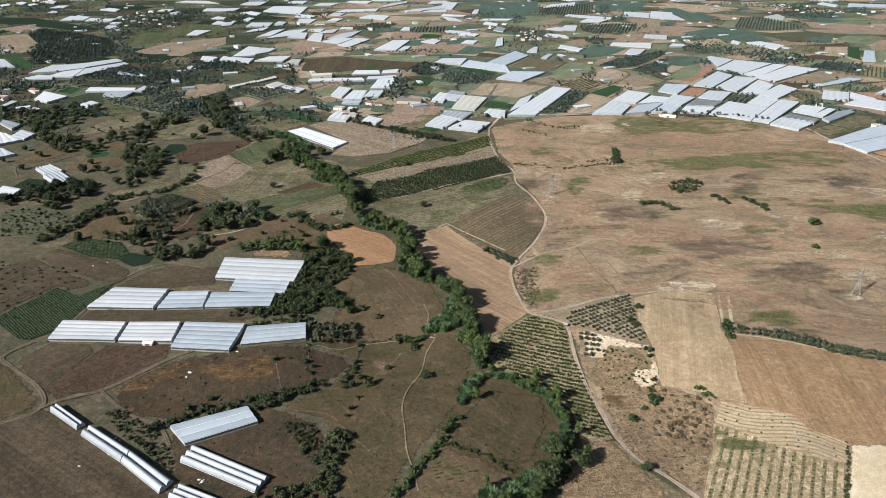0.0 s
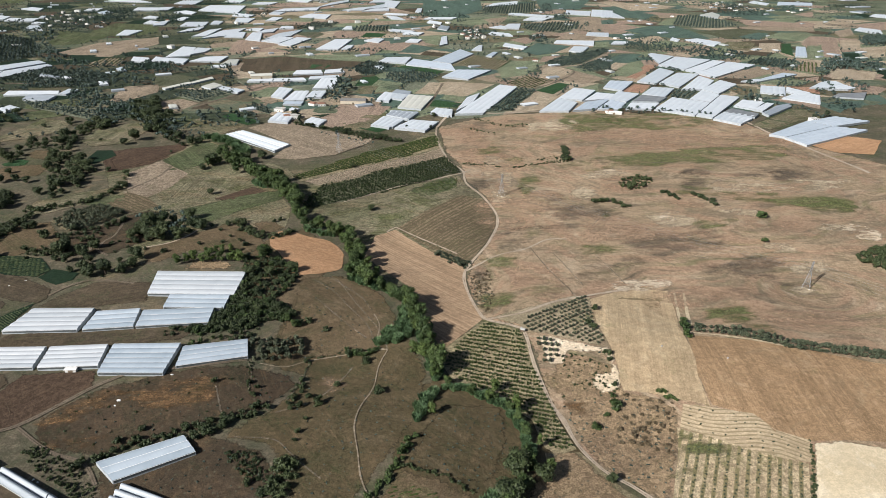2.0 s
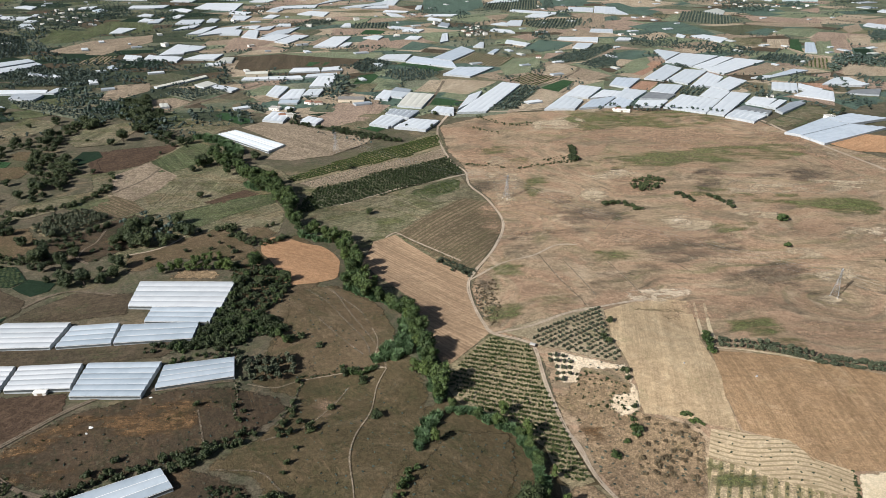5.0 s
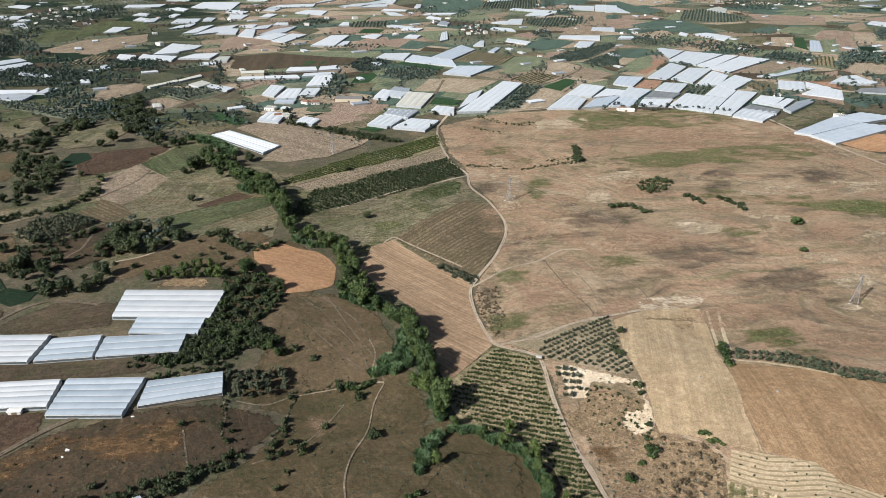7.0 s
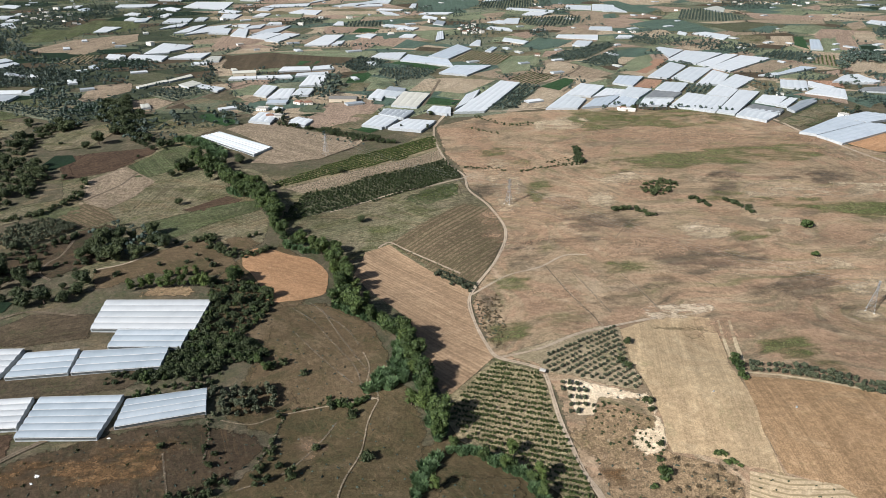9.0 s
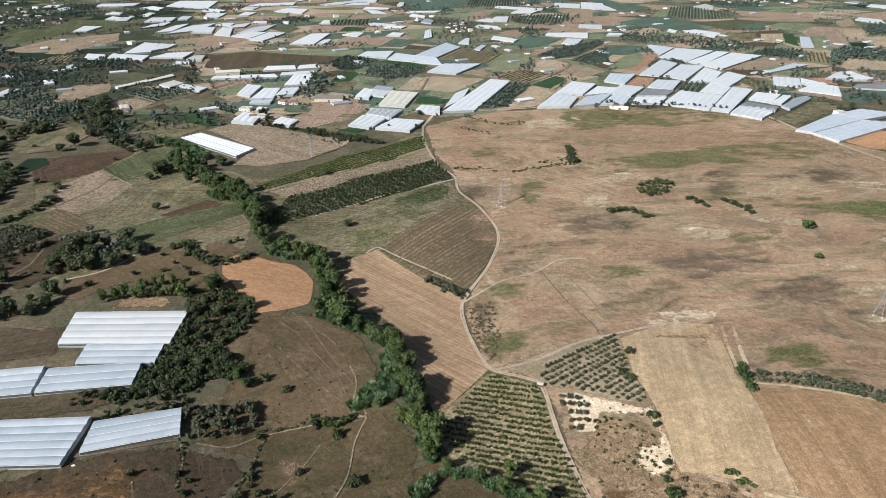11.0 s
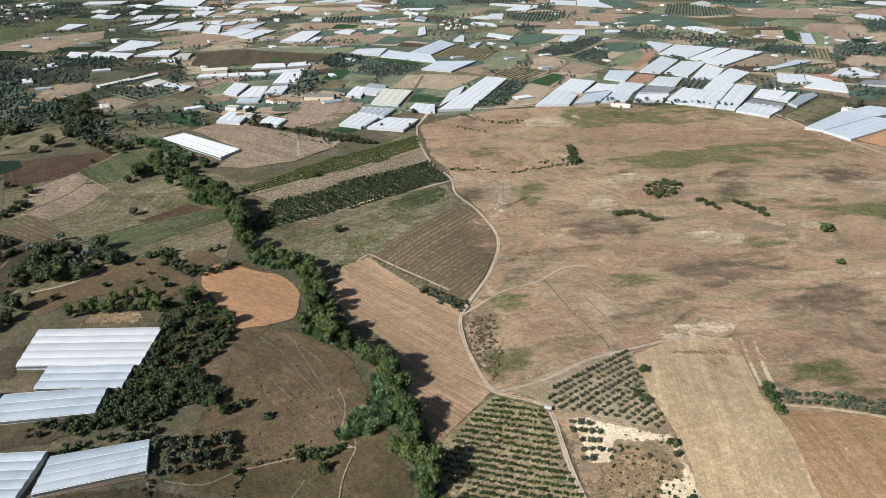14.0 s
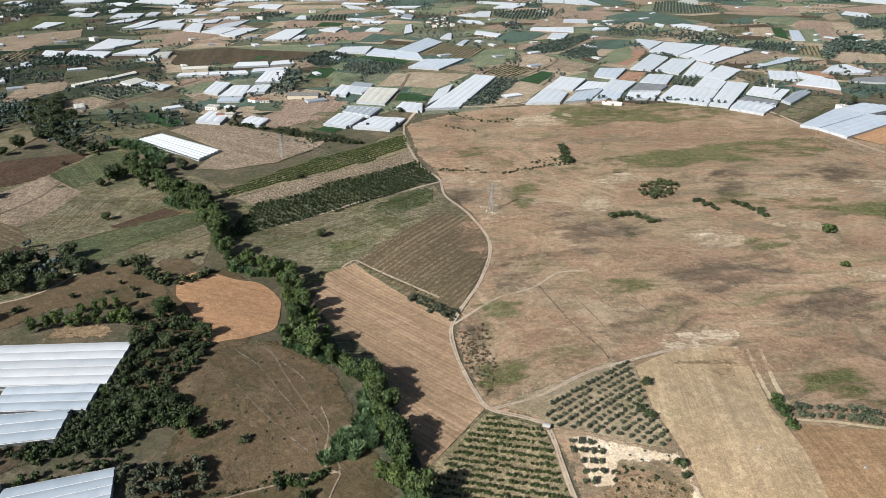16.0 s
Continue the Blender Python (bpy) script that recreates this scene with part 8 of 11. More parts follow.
field('marl_patch', M['chalk'], [(95.6, 379.5), (107.6, 378.4), (117.4, 373.3), (138.9, 364.3), (145.5, 367.5), (143.2, 351.9), (140.8, 328.6), (137.1, 322.8), (124.5, 320.2), (120.2, 331.1), (125.3, 341), (135.2, 340), (137.3, 350.6), (135, 358.5), (115.6, 361), (109.1, 351.3), (98.6, 351.4)], 'bare white marl bank above the thorn slope', 0, 'field', cell=3.0)
field('thorn_corner', M['scrub_tan'], [(71.8, 265.1), (90.8, 280.3), (98.7, 279.2), (109.3, 254.4), (121.7, 232.9), (112.3, 225.7), (50.2, 221.4), (59.1, 234.2)], 'tan rough grass beside the track', 0, 'field', category='scrub')
stand('olive_corner', 'olive_tree', grid_spots([(35.9, 515.8), (41.8, 519.8), (66.6, 492.1), (59.6, 484.4)], -48, 2.7, 2.5, 0.1, 0.1, 0.5, 2), 'rows of small olive trees beside the ploughed field', 'orchard', False)
stand('tufts', 'low_shrub', loose_spots([(120.2, 331.1), (125.3, 341), (135.2, 340), (138.8, 332.8), (137.1, 322.8), (124.5, 320.2)], 2.2, 0.55, 4), 'low dark tufts on bare marl', 'thicket', False)
stand('tufts', 'thorn_bush', loose_spots([(61.4, 473.3), (77.3, 476.2), (76, 430.6), (66.8, 408.4), (61, 441.3)], 2.4, 0.6, 5), 'dry brown scrub on the bank by the track', 'thicket', False)

HAND = [(-653.6, 892.6), (-1626, 2391), (1932, 2929), (1400, 1707), (807, 1015), (686, 959)]  # the stretch of the plain that is laid out plot by plot


def far_roof(cover, *xy):
    """One plastic roof of the plain."""
    c = [(xy[i], xy[i + 1]) for i in (0, 2, 4, 6)]
    kind = {"film": "white plastic", "film_far_blue": "bluish plastic", "film_grey": "grey net", "film_cream": "cream-coloured plastic", "film_dark": "dark shade-net"}[cover]
    spans = max(2, min(9, round(math.dist(c[0], c[3]) / 9.5)))
    return greenhouse(c, spans, kind + " greenhouse among the plots", cover, 2.8, 0.42, group="greenhouses of the plain")


def plantation(pts, rows, gap, along, size):
    """Dark fruit trees in rows."""
    stand("plantation", "citrus_tree", grid_spots(pts, rows, gap, along, 0.1, 0.04, size, 3), "dark fruit trees in close rows", "orchard", True)



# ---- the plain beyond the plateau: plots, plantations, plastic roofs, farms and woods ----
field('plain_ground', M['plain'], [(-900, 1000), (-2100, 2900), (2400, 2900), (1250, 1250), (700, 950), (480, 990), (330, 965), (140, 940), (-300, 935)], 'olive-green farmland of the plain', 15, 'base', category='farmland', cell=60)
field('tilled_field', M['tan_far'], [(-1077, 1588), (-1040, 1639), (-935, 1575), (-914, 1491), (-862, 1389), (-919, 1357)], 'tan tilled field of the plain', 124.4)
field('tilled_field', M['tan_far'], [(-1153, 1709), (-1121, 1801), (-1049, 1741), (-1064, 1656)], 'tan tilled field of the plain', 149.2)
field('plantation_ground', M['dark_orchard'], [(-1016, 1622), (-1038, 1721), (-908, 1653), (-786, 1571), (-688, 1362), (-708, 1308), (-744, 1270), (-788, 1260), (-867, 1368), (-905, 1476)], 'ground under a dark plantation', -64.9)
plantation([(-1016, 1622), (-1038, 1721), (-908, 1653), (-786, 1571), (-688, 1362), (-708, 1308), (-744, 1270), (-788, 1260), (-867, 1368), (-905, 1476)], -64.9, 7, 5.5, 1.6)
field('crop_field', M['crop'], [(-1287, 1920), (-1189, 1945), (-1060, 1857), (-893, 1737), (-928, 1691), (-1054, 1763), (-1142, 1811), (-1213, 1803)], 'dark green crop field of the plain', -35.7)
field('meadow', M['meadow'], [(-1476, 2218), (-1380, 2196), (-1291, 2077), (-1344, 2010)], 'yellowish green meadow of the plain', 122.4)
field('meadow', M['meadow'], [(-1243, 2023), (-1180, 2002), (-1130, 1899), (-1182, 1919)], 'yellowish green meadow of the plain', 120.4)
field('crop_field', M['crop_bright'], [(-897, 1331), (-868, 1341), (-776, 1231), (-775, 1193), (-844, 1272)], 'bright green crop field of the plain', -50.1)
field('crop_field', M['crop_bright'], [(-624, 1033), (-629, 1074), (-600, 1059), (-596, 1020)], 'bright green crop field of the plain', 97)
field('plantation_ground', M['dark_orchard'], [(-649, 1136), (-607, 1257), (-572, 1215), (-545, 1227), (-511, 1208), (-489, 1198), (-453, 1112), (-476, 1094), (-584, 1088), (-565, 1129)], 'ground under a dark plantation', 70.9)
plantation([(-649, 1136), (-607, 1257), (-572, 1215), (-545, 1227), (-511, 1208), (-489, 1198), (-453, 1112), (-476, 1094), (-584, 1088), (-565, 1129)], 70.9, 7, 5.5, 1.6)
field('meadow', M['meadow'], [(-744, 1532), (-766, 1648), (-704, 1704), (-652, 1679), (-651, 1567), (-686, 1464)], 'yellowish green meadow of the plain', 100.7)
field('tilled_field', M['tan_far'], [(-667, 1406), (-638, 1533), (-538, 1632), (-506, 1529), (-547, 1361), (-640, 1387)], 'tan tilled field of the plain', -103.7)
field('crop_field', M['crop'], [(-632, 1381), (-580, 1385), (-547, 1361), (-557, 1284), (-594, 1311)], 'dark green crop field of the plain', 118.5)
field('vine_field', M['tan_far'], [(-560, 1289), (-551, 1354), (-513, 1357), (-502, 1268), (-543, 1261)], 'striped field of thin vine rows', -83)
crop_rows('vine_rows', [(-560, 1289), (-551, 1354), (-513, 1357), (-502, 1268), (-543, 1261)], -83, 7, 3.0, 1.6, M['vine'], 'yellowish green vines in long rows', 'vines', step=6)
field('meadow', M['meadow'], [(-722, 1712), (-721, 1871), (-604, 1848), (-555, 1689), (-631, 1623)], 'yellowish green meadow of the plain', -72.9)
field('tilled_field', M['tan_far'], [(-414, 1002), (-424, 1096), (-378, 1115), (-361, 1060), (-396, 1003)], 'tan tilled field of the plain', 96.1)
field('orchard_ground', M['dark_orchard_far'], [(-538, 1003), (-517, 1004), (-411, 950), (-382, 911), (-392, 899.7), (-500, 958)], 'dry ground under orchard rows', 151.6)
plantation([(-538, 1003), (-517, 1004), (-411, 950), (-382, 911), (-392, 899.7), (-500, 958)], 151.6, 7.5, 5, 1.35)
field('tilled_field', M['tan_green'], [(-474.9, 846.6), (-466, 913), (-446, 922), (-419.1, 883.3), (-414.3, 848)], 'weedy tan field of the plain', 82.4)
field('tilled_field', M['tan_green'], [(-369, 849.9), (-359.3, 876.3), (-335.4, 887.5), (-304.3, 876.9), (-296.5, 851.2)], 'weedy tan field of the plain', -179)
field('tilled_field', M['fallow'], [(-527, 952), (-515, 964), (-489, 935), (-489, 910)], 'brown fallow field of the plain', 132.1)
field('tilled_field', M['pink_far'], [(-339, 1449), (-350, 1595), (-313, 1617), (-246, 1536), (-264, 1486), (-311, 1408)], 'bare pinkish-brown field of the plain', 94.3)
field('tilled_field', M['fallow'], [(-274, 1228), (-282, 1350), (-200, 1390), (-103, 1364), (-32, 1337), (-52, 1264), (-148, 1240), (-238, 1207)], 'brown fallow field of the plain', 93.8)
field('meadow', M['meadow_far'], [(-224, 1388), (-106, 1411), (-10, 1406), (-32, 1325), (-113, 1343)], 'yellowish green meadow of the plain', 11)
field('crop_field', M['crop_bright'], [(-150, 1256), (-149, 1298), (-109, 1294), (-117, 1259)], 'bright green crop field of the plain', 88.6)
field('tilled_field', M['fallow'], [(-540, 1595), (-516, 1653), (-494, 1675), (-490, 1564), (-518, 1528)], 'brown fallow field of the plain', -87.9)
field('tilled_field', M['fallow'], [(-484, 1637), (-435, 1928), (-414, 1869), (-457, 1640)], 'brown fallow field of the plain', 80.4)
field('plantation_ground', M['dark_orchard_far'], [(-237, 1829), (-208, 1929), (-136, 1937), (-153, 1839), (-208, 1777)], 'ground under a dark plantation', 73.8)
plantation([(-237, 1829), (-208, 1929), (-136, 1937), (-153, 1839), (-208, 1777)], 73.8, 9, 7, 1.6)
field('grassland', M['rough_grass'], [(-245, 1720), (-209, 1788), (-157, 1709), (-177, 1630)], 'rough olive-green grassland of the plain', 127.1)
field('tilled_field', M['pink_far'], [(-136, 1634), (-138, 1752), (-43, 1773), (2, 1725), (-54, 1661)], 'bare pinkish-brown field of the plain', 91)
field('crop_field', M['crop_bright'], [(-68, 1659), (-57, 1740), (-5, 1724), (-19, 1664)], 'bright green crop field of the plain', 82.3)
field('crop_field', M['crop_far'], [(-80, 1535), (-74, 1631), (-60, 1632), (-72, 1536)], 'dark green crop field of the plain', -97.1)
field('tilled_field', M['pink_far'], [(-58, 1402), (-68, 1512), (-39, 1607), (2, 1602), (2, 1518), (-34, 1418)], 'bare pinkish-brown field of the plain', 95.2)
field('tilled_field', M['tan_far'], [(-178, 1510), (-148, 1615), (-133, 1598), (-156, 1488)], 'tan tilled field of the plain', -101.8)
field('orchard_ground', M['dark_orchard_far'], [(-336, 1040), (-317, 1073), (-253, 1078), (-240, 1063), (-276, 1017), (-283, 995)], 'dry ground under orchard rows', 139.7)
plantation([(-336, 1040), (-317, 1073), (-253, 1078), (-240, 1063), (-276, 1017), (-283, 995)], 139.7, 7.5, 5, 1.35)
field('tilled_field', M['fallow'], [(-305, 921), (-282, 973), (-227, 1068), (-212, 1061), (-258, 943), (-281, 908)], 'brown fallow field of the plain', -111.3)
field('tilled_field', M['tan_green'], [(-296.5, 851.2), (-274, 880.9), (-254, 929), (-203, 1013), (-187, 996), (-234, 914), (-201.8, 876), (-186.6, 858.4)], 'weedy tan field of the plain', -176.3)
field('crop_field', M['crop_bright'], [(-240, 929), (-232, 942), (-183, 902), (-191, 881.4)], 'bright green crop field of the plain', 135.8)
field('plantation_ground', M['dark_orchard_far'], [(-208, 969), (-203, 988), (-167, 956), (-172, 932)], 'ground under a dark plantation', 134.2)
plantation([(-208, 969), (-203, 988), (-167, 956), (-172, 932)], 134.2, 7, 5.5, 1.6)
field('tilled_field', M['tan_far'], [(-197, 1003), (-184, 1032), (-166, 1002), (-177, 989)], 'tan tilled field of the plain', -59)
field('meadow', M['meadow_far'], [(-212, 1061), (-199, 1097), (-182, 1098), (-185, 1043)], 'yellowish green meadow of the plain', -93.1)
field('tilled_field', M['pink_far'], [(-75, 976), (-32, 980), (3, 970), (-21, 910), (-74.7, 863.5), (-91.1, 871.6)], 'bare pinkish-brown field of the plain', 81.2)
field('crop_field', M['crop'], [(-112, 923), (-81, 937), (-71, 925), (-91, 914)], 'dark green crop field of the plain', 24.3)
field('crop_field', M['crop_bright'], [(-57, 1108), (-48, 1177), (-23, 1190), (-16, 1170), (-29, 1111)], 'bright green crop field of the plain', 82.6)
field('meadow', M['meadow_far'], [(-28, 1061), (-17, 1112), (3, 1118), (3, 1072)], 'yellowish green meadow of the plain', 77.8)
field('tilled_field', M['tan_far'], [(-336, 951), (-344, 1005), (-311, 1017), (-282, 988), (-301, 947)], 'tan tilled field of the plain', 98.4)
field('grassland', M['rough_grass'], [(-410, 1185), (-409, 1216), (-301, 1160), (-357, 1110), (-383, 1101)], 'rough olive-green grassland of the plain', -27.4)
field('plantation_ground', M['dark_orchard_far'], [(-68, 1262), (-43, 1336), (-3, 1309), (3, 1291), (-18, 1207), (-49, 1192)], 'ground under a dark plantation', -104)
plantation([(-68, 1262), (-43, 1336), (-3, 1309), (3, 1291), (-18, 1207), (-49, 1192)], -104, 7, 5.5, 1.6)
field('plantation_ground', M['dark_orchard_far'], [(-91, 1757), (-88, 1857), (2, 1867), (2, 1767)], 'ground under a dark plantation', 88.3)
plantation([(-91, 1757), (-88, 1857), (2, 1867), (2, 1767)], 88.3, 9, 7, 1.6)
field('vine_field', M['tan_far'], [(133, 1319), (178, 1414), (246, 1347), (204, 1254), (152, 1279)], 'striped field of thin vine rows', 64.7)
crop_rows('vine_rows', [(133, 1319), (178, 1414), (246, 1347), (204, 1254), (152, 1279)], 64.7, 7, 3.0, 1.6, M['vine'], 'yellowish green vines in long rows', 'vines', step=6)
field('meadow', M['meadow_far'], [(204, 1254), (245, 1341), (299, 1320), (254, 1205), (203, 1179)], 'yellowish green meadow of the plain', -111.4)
field('vine_field', M['tan_far'], [(202, 1139), (251, 1189), (296, 1159), (243, 1094), (217, 1103)], 'striped field of thin vine rows', -129.2)
crop_rows('vine_rows', [(202, 1139), (251, 1189), (296, 1159), (243, 1094), (217, 1103)], -129.2, 7, 3.0, 1.6, M['vine'], 'yellowish green vines in long rows', 'vines', step=6)
field('tilled_field', M['straw_far'], [(267, 1190), (300, 1273), (332, 1293), (352, 1249), (296, 1159)], 'pale straw-coloured field of the plain', -121.9)
field('tilled_field', M['tan_far'], [(296, 1159), (354, 1249), (392, 1176), (338, 1126), (323, 1148)], 'tan tilled field of the plain', 57.2)
field('tilled_field', M['straw_far'], [(40, 1054), (67, 1136), (103, 1143), (180, 1125), (117, 1032), (86, 1051)], 'pale straw-coloured field of the plain', -124.1)
field('crop_field', M['crop_bright'], [(53, 973), (71, 1012), (110, 992), (97, 962)], 'bright green crop field of the plain', 166)
field('meadow', M['meadow_far'], [(79, 1020), (90, 1047), (122, 1044), (111, 996)], 'yellowish green meadow of the plain', -102.9)
field('plantation_ground', M['dark_orchard_far'], [(134, 937), (214, 1086), (239, 1075), (180, 946)], 'ground under a dark plantation', 61.8)
plantation([(134, 937), (214, 1086), (239, 1075), (180, 946)], 61.8, 7, 5.5, 1.6)
field('tilled_field', M['straw_far'], [(179, 942), (237, 1063), (267, 1032), (220, 947)], 'pale straw-coloured field of the plain', 64.4)
field('crop_field', M['crop_bright'], [(242, 1075), (296, 1139), (312, 1123), (265, 1046)], 'bright green crop field of the plain', -121.4)
field('plantation_ground', M['dark_orchard_far'], [(-8, 1182), (3, 1224), (77, 1223), (91, 1197), (62, 1137), (22, 1126)], 'ground under a dark plantation', -0.8)
plantation([(-8, 1182), (3, 1224), (77, 1223), (91, 1197), (62, 1137), (22, 1126)], -0.8, 7, 5.5, 1.6)
field('crop_field', M['crop_bright'], [(14, 1276), (34, 1300), (104, 1231), (87, 1207)], 'bright green crop field of the plain', 136.6)
field('tilled_field', M['pink_far'], [(-10, 1478), (16, 1577), (83, 1584), (74, 1525), (40, 1445)], 'bare pinkish-brown field of the plain', 75.3)
field('crop_field', M['crop_far'], [(21, 1444), (55, 1556), (105, 1504), (64, 1433)], 'dark green crop field of the plain', 73.1)
field('tilled_field', M['fallow'], [(49, 1357), (78, 1463), (141, 1476), (96, 1360)], 'brown fallow field of the plain', -111.2)
field('meadow', M['meadow_far'], [(83, 1584), (103, 1695), (125, 1688), (112, 1544)], 'yellowish green meadow of the plain', -95.2)
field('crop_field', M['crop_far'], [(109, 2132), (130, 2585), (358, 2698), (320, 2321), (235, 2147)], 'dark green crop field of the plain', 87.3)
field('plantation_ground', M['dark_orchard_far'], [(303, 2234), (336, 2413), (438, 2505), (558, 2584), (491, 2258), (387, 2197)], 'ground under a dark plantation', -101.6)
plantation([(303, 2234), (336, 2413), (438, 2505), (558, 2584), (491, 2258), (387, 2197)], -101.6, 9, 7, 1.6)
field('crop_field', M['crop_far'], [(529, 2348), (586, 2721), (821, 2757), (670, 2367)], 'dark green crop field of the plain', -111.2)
field('tilled_field', M['tan_far'], [(285, 2052), (374, 2120), (336, 1991), (296, 1948)], 'tan tilled field of the plain', -106.4)
field('tilled_field', M['tan_far'], [(556, 2142), (649, 2153), (686, 2099), (603, 1829), (487, 1795), (566, 1978)], 'tan tilled field of the plain', -107.1)
field('plantation_ground', M['dark_orchard_far'], [(384, 1933), (496, 1996), (573, 2005), (525, 1854), (405, 1766), (372, 1827)], 'ground under a dark plantation', -107.6)
plantation([(384, 1933), (496, 1996), (573, 2005), (525, 1854), (405, 1766), (372, 1827)], -107.6, 9, 7, 1.6)
field('crop_field', M['crop_far'], [(287, 1466), (354, 1591), (424, 1548), (363, 1451), (319, 1419)], 'dark green crop field of the plain', 61.8)
field('tilled_field', M['pink_far'], [(294, 1639), (346, 1690), (363, 1636), (323, 1572)], 'bare pinkish-brown field of the plain', -122)
field('tilled_field', M['tan_far'], [(370, 1742), (414, 1809), (451, 1770), (407, 1706)], 'tan tilled field of the plain', 56.7)
field('tilled_field', M['pink_far'], [(301, 1333), (327, 1399), (381, 1424), (352, 1355)], 'bare pinkish-brown field of the plain', -112.8)
field('tilled_field', M['tan_far'], [(408, 1649), (487, 1795), (534, 1699), (506, 1650)], 'tan tilled field of the plain', 61.6)
field('plantation_ground', M['dark_orchard_far'], [(309, 1315), (362, 1395), (493, 1514), (495, 1477), (390, 1322), (338, 1293)], 'ground under a dark plantation', -124.1)
plantation([(309, 1315), (362, 1395), (493, 1514), (495, 1477), (390, 1322), (338, 1293)], -124.1, 7, 5.5, 1.6)
field('plantation_ground', M['dark_orchard_far'], [(362, 1278), (479, 1425), (427, 1255), (390, 1241)], 'ground under a dark plantation', 51.5)
plantation([(362, 1278), (479, 1425), (427, 1255), (390, 1241)], 51.5, 7, 5.5, 1.6)
field('meadow', M['meadow_far'], [(474, 1536), (499, 1613), (541, 1626), (514, 1540)], 'yellowish green meadow of the plain', -107.4)
field('tilled_field', M['straw_far'], [(835, 2667), (978, 2623), (1086, 2516), (909, 2345), (820, 2404)], 'pale straw-coloured field of the plain', 86.7)
field('crop_field', M['crop_far'], [(771, 2453), (842, 2502), (843, 2354), (893, 2228), (809, 2099), (729, 2177)], 'dark green crop field of the plain', 81.3)
field('crop_field', M['crop_far'], [(652, 2054), (700, 2087), (665, 1976), (624, 1959)], 'dark green crop field of the plain', -107.5)
field('tilled_field', M['pink_far'], [(620, 1947), (687, 1992), (728, 1875), (610, 1756), (577, 1804)], 'bare pinkish-brown field of the plain', -134.8)
field('crop_field', M['crop_far'], [(648, 1833), (767, 1938), (840, 1958), (842, 1810), (828, 1680), (721, 1698), (672, 1762)], 'dark green crop field of the plain', 41.4)
field('meadow', M['meadow_far'], [(794, 1966), (883, 2108), (952, 2189), (835, 1946)], 'yellowish green meadow of the plain', -115.7)
field('plantation_ground', M['dark_orchard_far'], [(846, 1971), (958, 2205), (1036, 2215), (1060, 2073), (1043, 1968), (944, 1898), (876, 1926)], 'ground under a dark plantation', 64.4)
plantation([(846, 1971), (958, 2205), (1036, 2215), (1060, 2073), (1043, 1968), (944, 1898), (876, 1926)], 64.4, 9, 7, 1.6)
field('grassland', M['rough_grass'], [(851, 1832), (1005, 1893), (1101, 1836), (978, 1694), (873, 1684)], 'rough olive-green grassland of the plain', -130.9)
field('crop_field', M['crop_far'], [(922, 1727), (1029, 1818), (1050, 1799), (953, 1673)], 'dark green crop field of the plain', -127.6)
field('meadow', M['meadow_far'], [(994, 1724), (1094, 1825), (1185, 1802), (1056, 1656)], 'yellowish green meadow of the plain', -131.5)
field('tilled_field', M['tan_far'], [(989, 1926), (1141, 1966), (1257, 1919), (1213, 1847), (1081, 1856)], 'tan tilled field of the plain', 14.7)
field('tilled_field', M['pink_far'], [(1117, 2135), (1208, 2090), (1321, 2023), (1265, 1932), (1078, 1972)], 'bare pinkish-brown field of the plain', 167.9)
field('tilled_field', M['tan_green'], [(806, 1574), (854, 1646), (921, 1626), (841, 1499), (802, 1510)], 'weedy tan field of the plain', -122.2)
field('tilled_field', M['straw_far'], [(853, 1492), (923, 1618), (981, 1623), (893, 1466)], 'pale straw-coloured field of the plain', -119.3)
field('crop_field', M['crop_bright'], [(904, 1482), (979, 1614), (1005, 1617), (901, 1425)], 'bright green crop field of the plain', -118.4)
field('tilled_field', M['straw_far'], [(1041, 1655), (1159, 1759), (1053, 1587)], 'pale straw-coloured field of the plain', -121.6)
field('meadow', M['meadow_far'], [(933, 1428), (1030, 1585), (1053, 1587), (969, 1452)], 'yellowish green meadow of the plain', 58.3)
field('vine_field', M['tan_far'], [(801, 1282), (886, 1359), (906, 1348), (833, 1230)], 'striped field of thin vine rows', -121.7)
crop_rows('vine_rows', [(801, 1282), (886, 1359), (906, 1348), (833, 1230)], -121.7, 7, 3.0, 1.6, M['vine'], 'yellowish green vines in long rows', 'vines', step=6)
field('plantation_ground', M['dark_orchard_far'], [(739, 1336), (810, 1405), (879, 1378), (801, 1282)], 'ground under a dark plantation', -129.1)
plantation([(739, 1336), (810, 1405), (879, 1378), (801, 1282)], -129.1, 7, 5.5, 1.6)
field('crop_field', M['crop_far'], [(422, 1283), (450, 1376), (515, 1442), (557, 1439), (491, 1335), (462, 1333)], 'dark green crop field of the plain', -122.4)
field('tilled_field', M['straw_far'], [(419, 1266), (464, 1339), (486, 1328), (439, 1262)], 'pale straw-coloured field of the plain', 58.3)
field('meadow', M['meadow_far'], [(404, 1200), (436, 1250), (497, 1317), (493, 1259), (438, 1191)], 'yellowish green meadow of the plain', 47.7)
field('tilled_field', M['red_far'], [(431, 1185), (518, 1313), (543, 1309), (449, 1172)], 'bare red-brown field of the plain', -124.5)
field('tilled_field', M['red_far'], [(389, 1073), (428, 1130), (457, 1120), (417, 1059)], 'bare red-brown field of the plain', -123.3)
field('orchard_ground', M['dark_orchard_far'], [(452, 1027), (489, 1087), (523, 1082), (479, 1016)], 'dry ground under orchard rows', -123.7)
plantation([(452, 1027), (489, 1087), (523, 1082), (479, 1016)], -123.7, 7.5, 5, 1.35)
field('tilled_field', M['tan_far'], [(616, 1185), (747, 1306), (780, 1264), (670, 1179)], 'tan tilled field of the plain', 42.7)
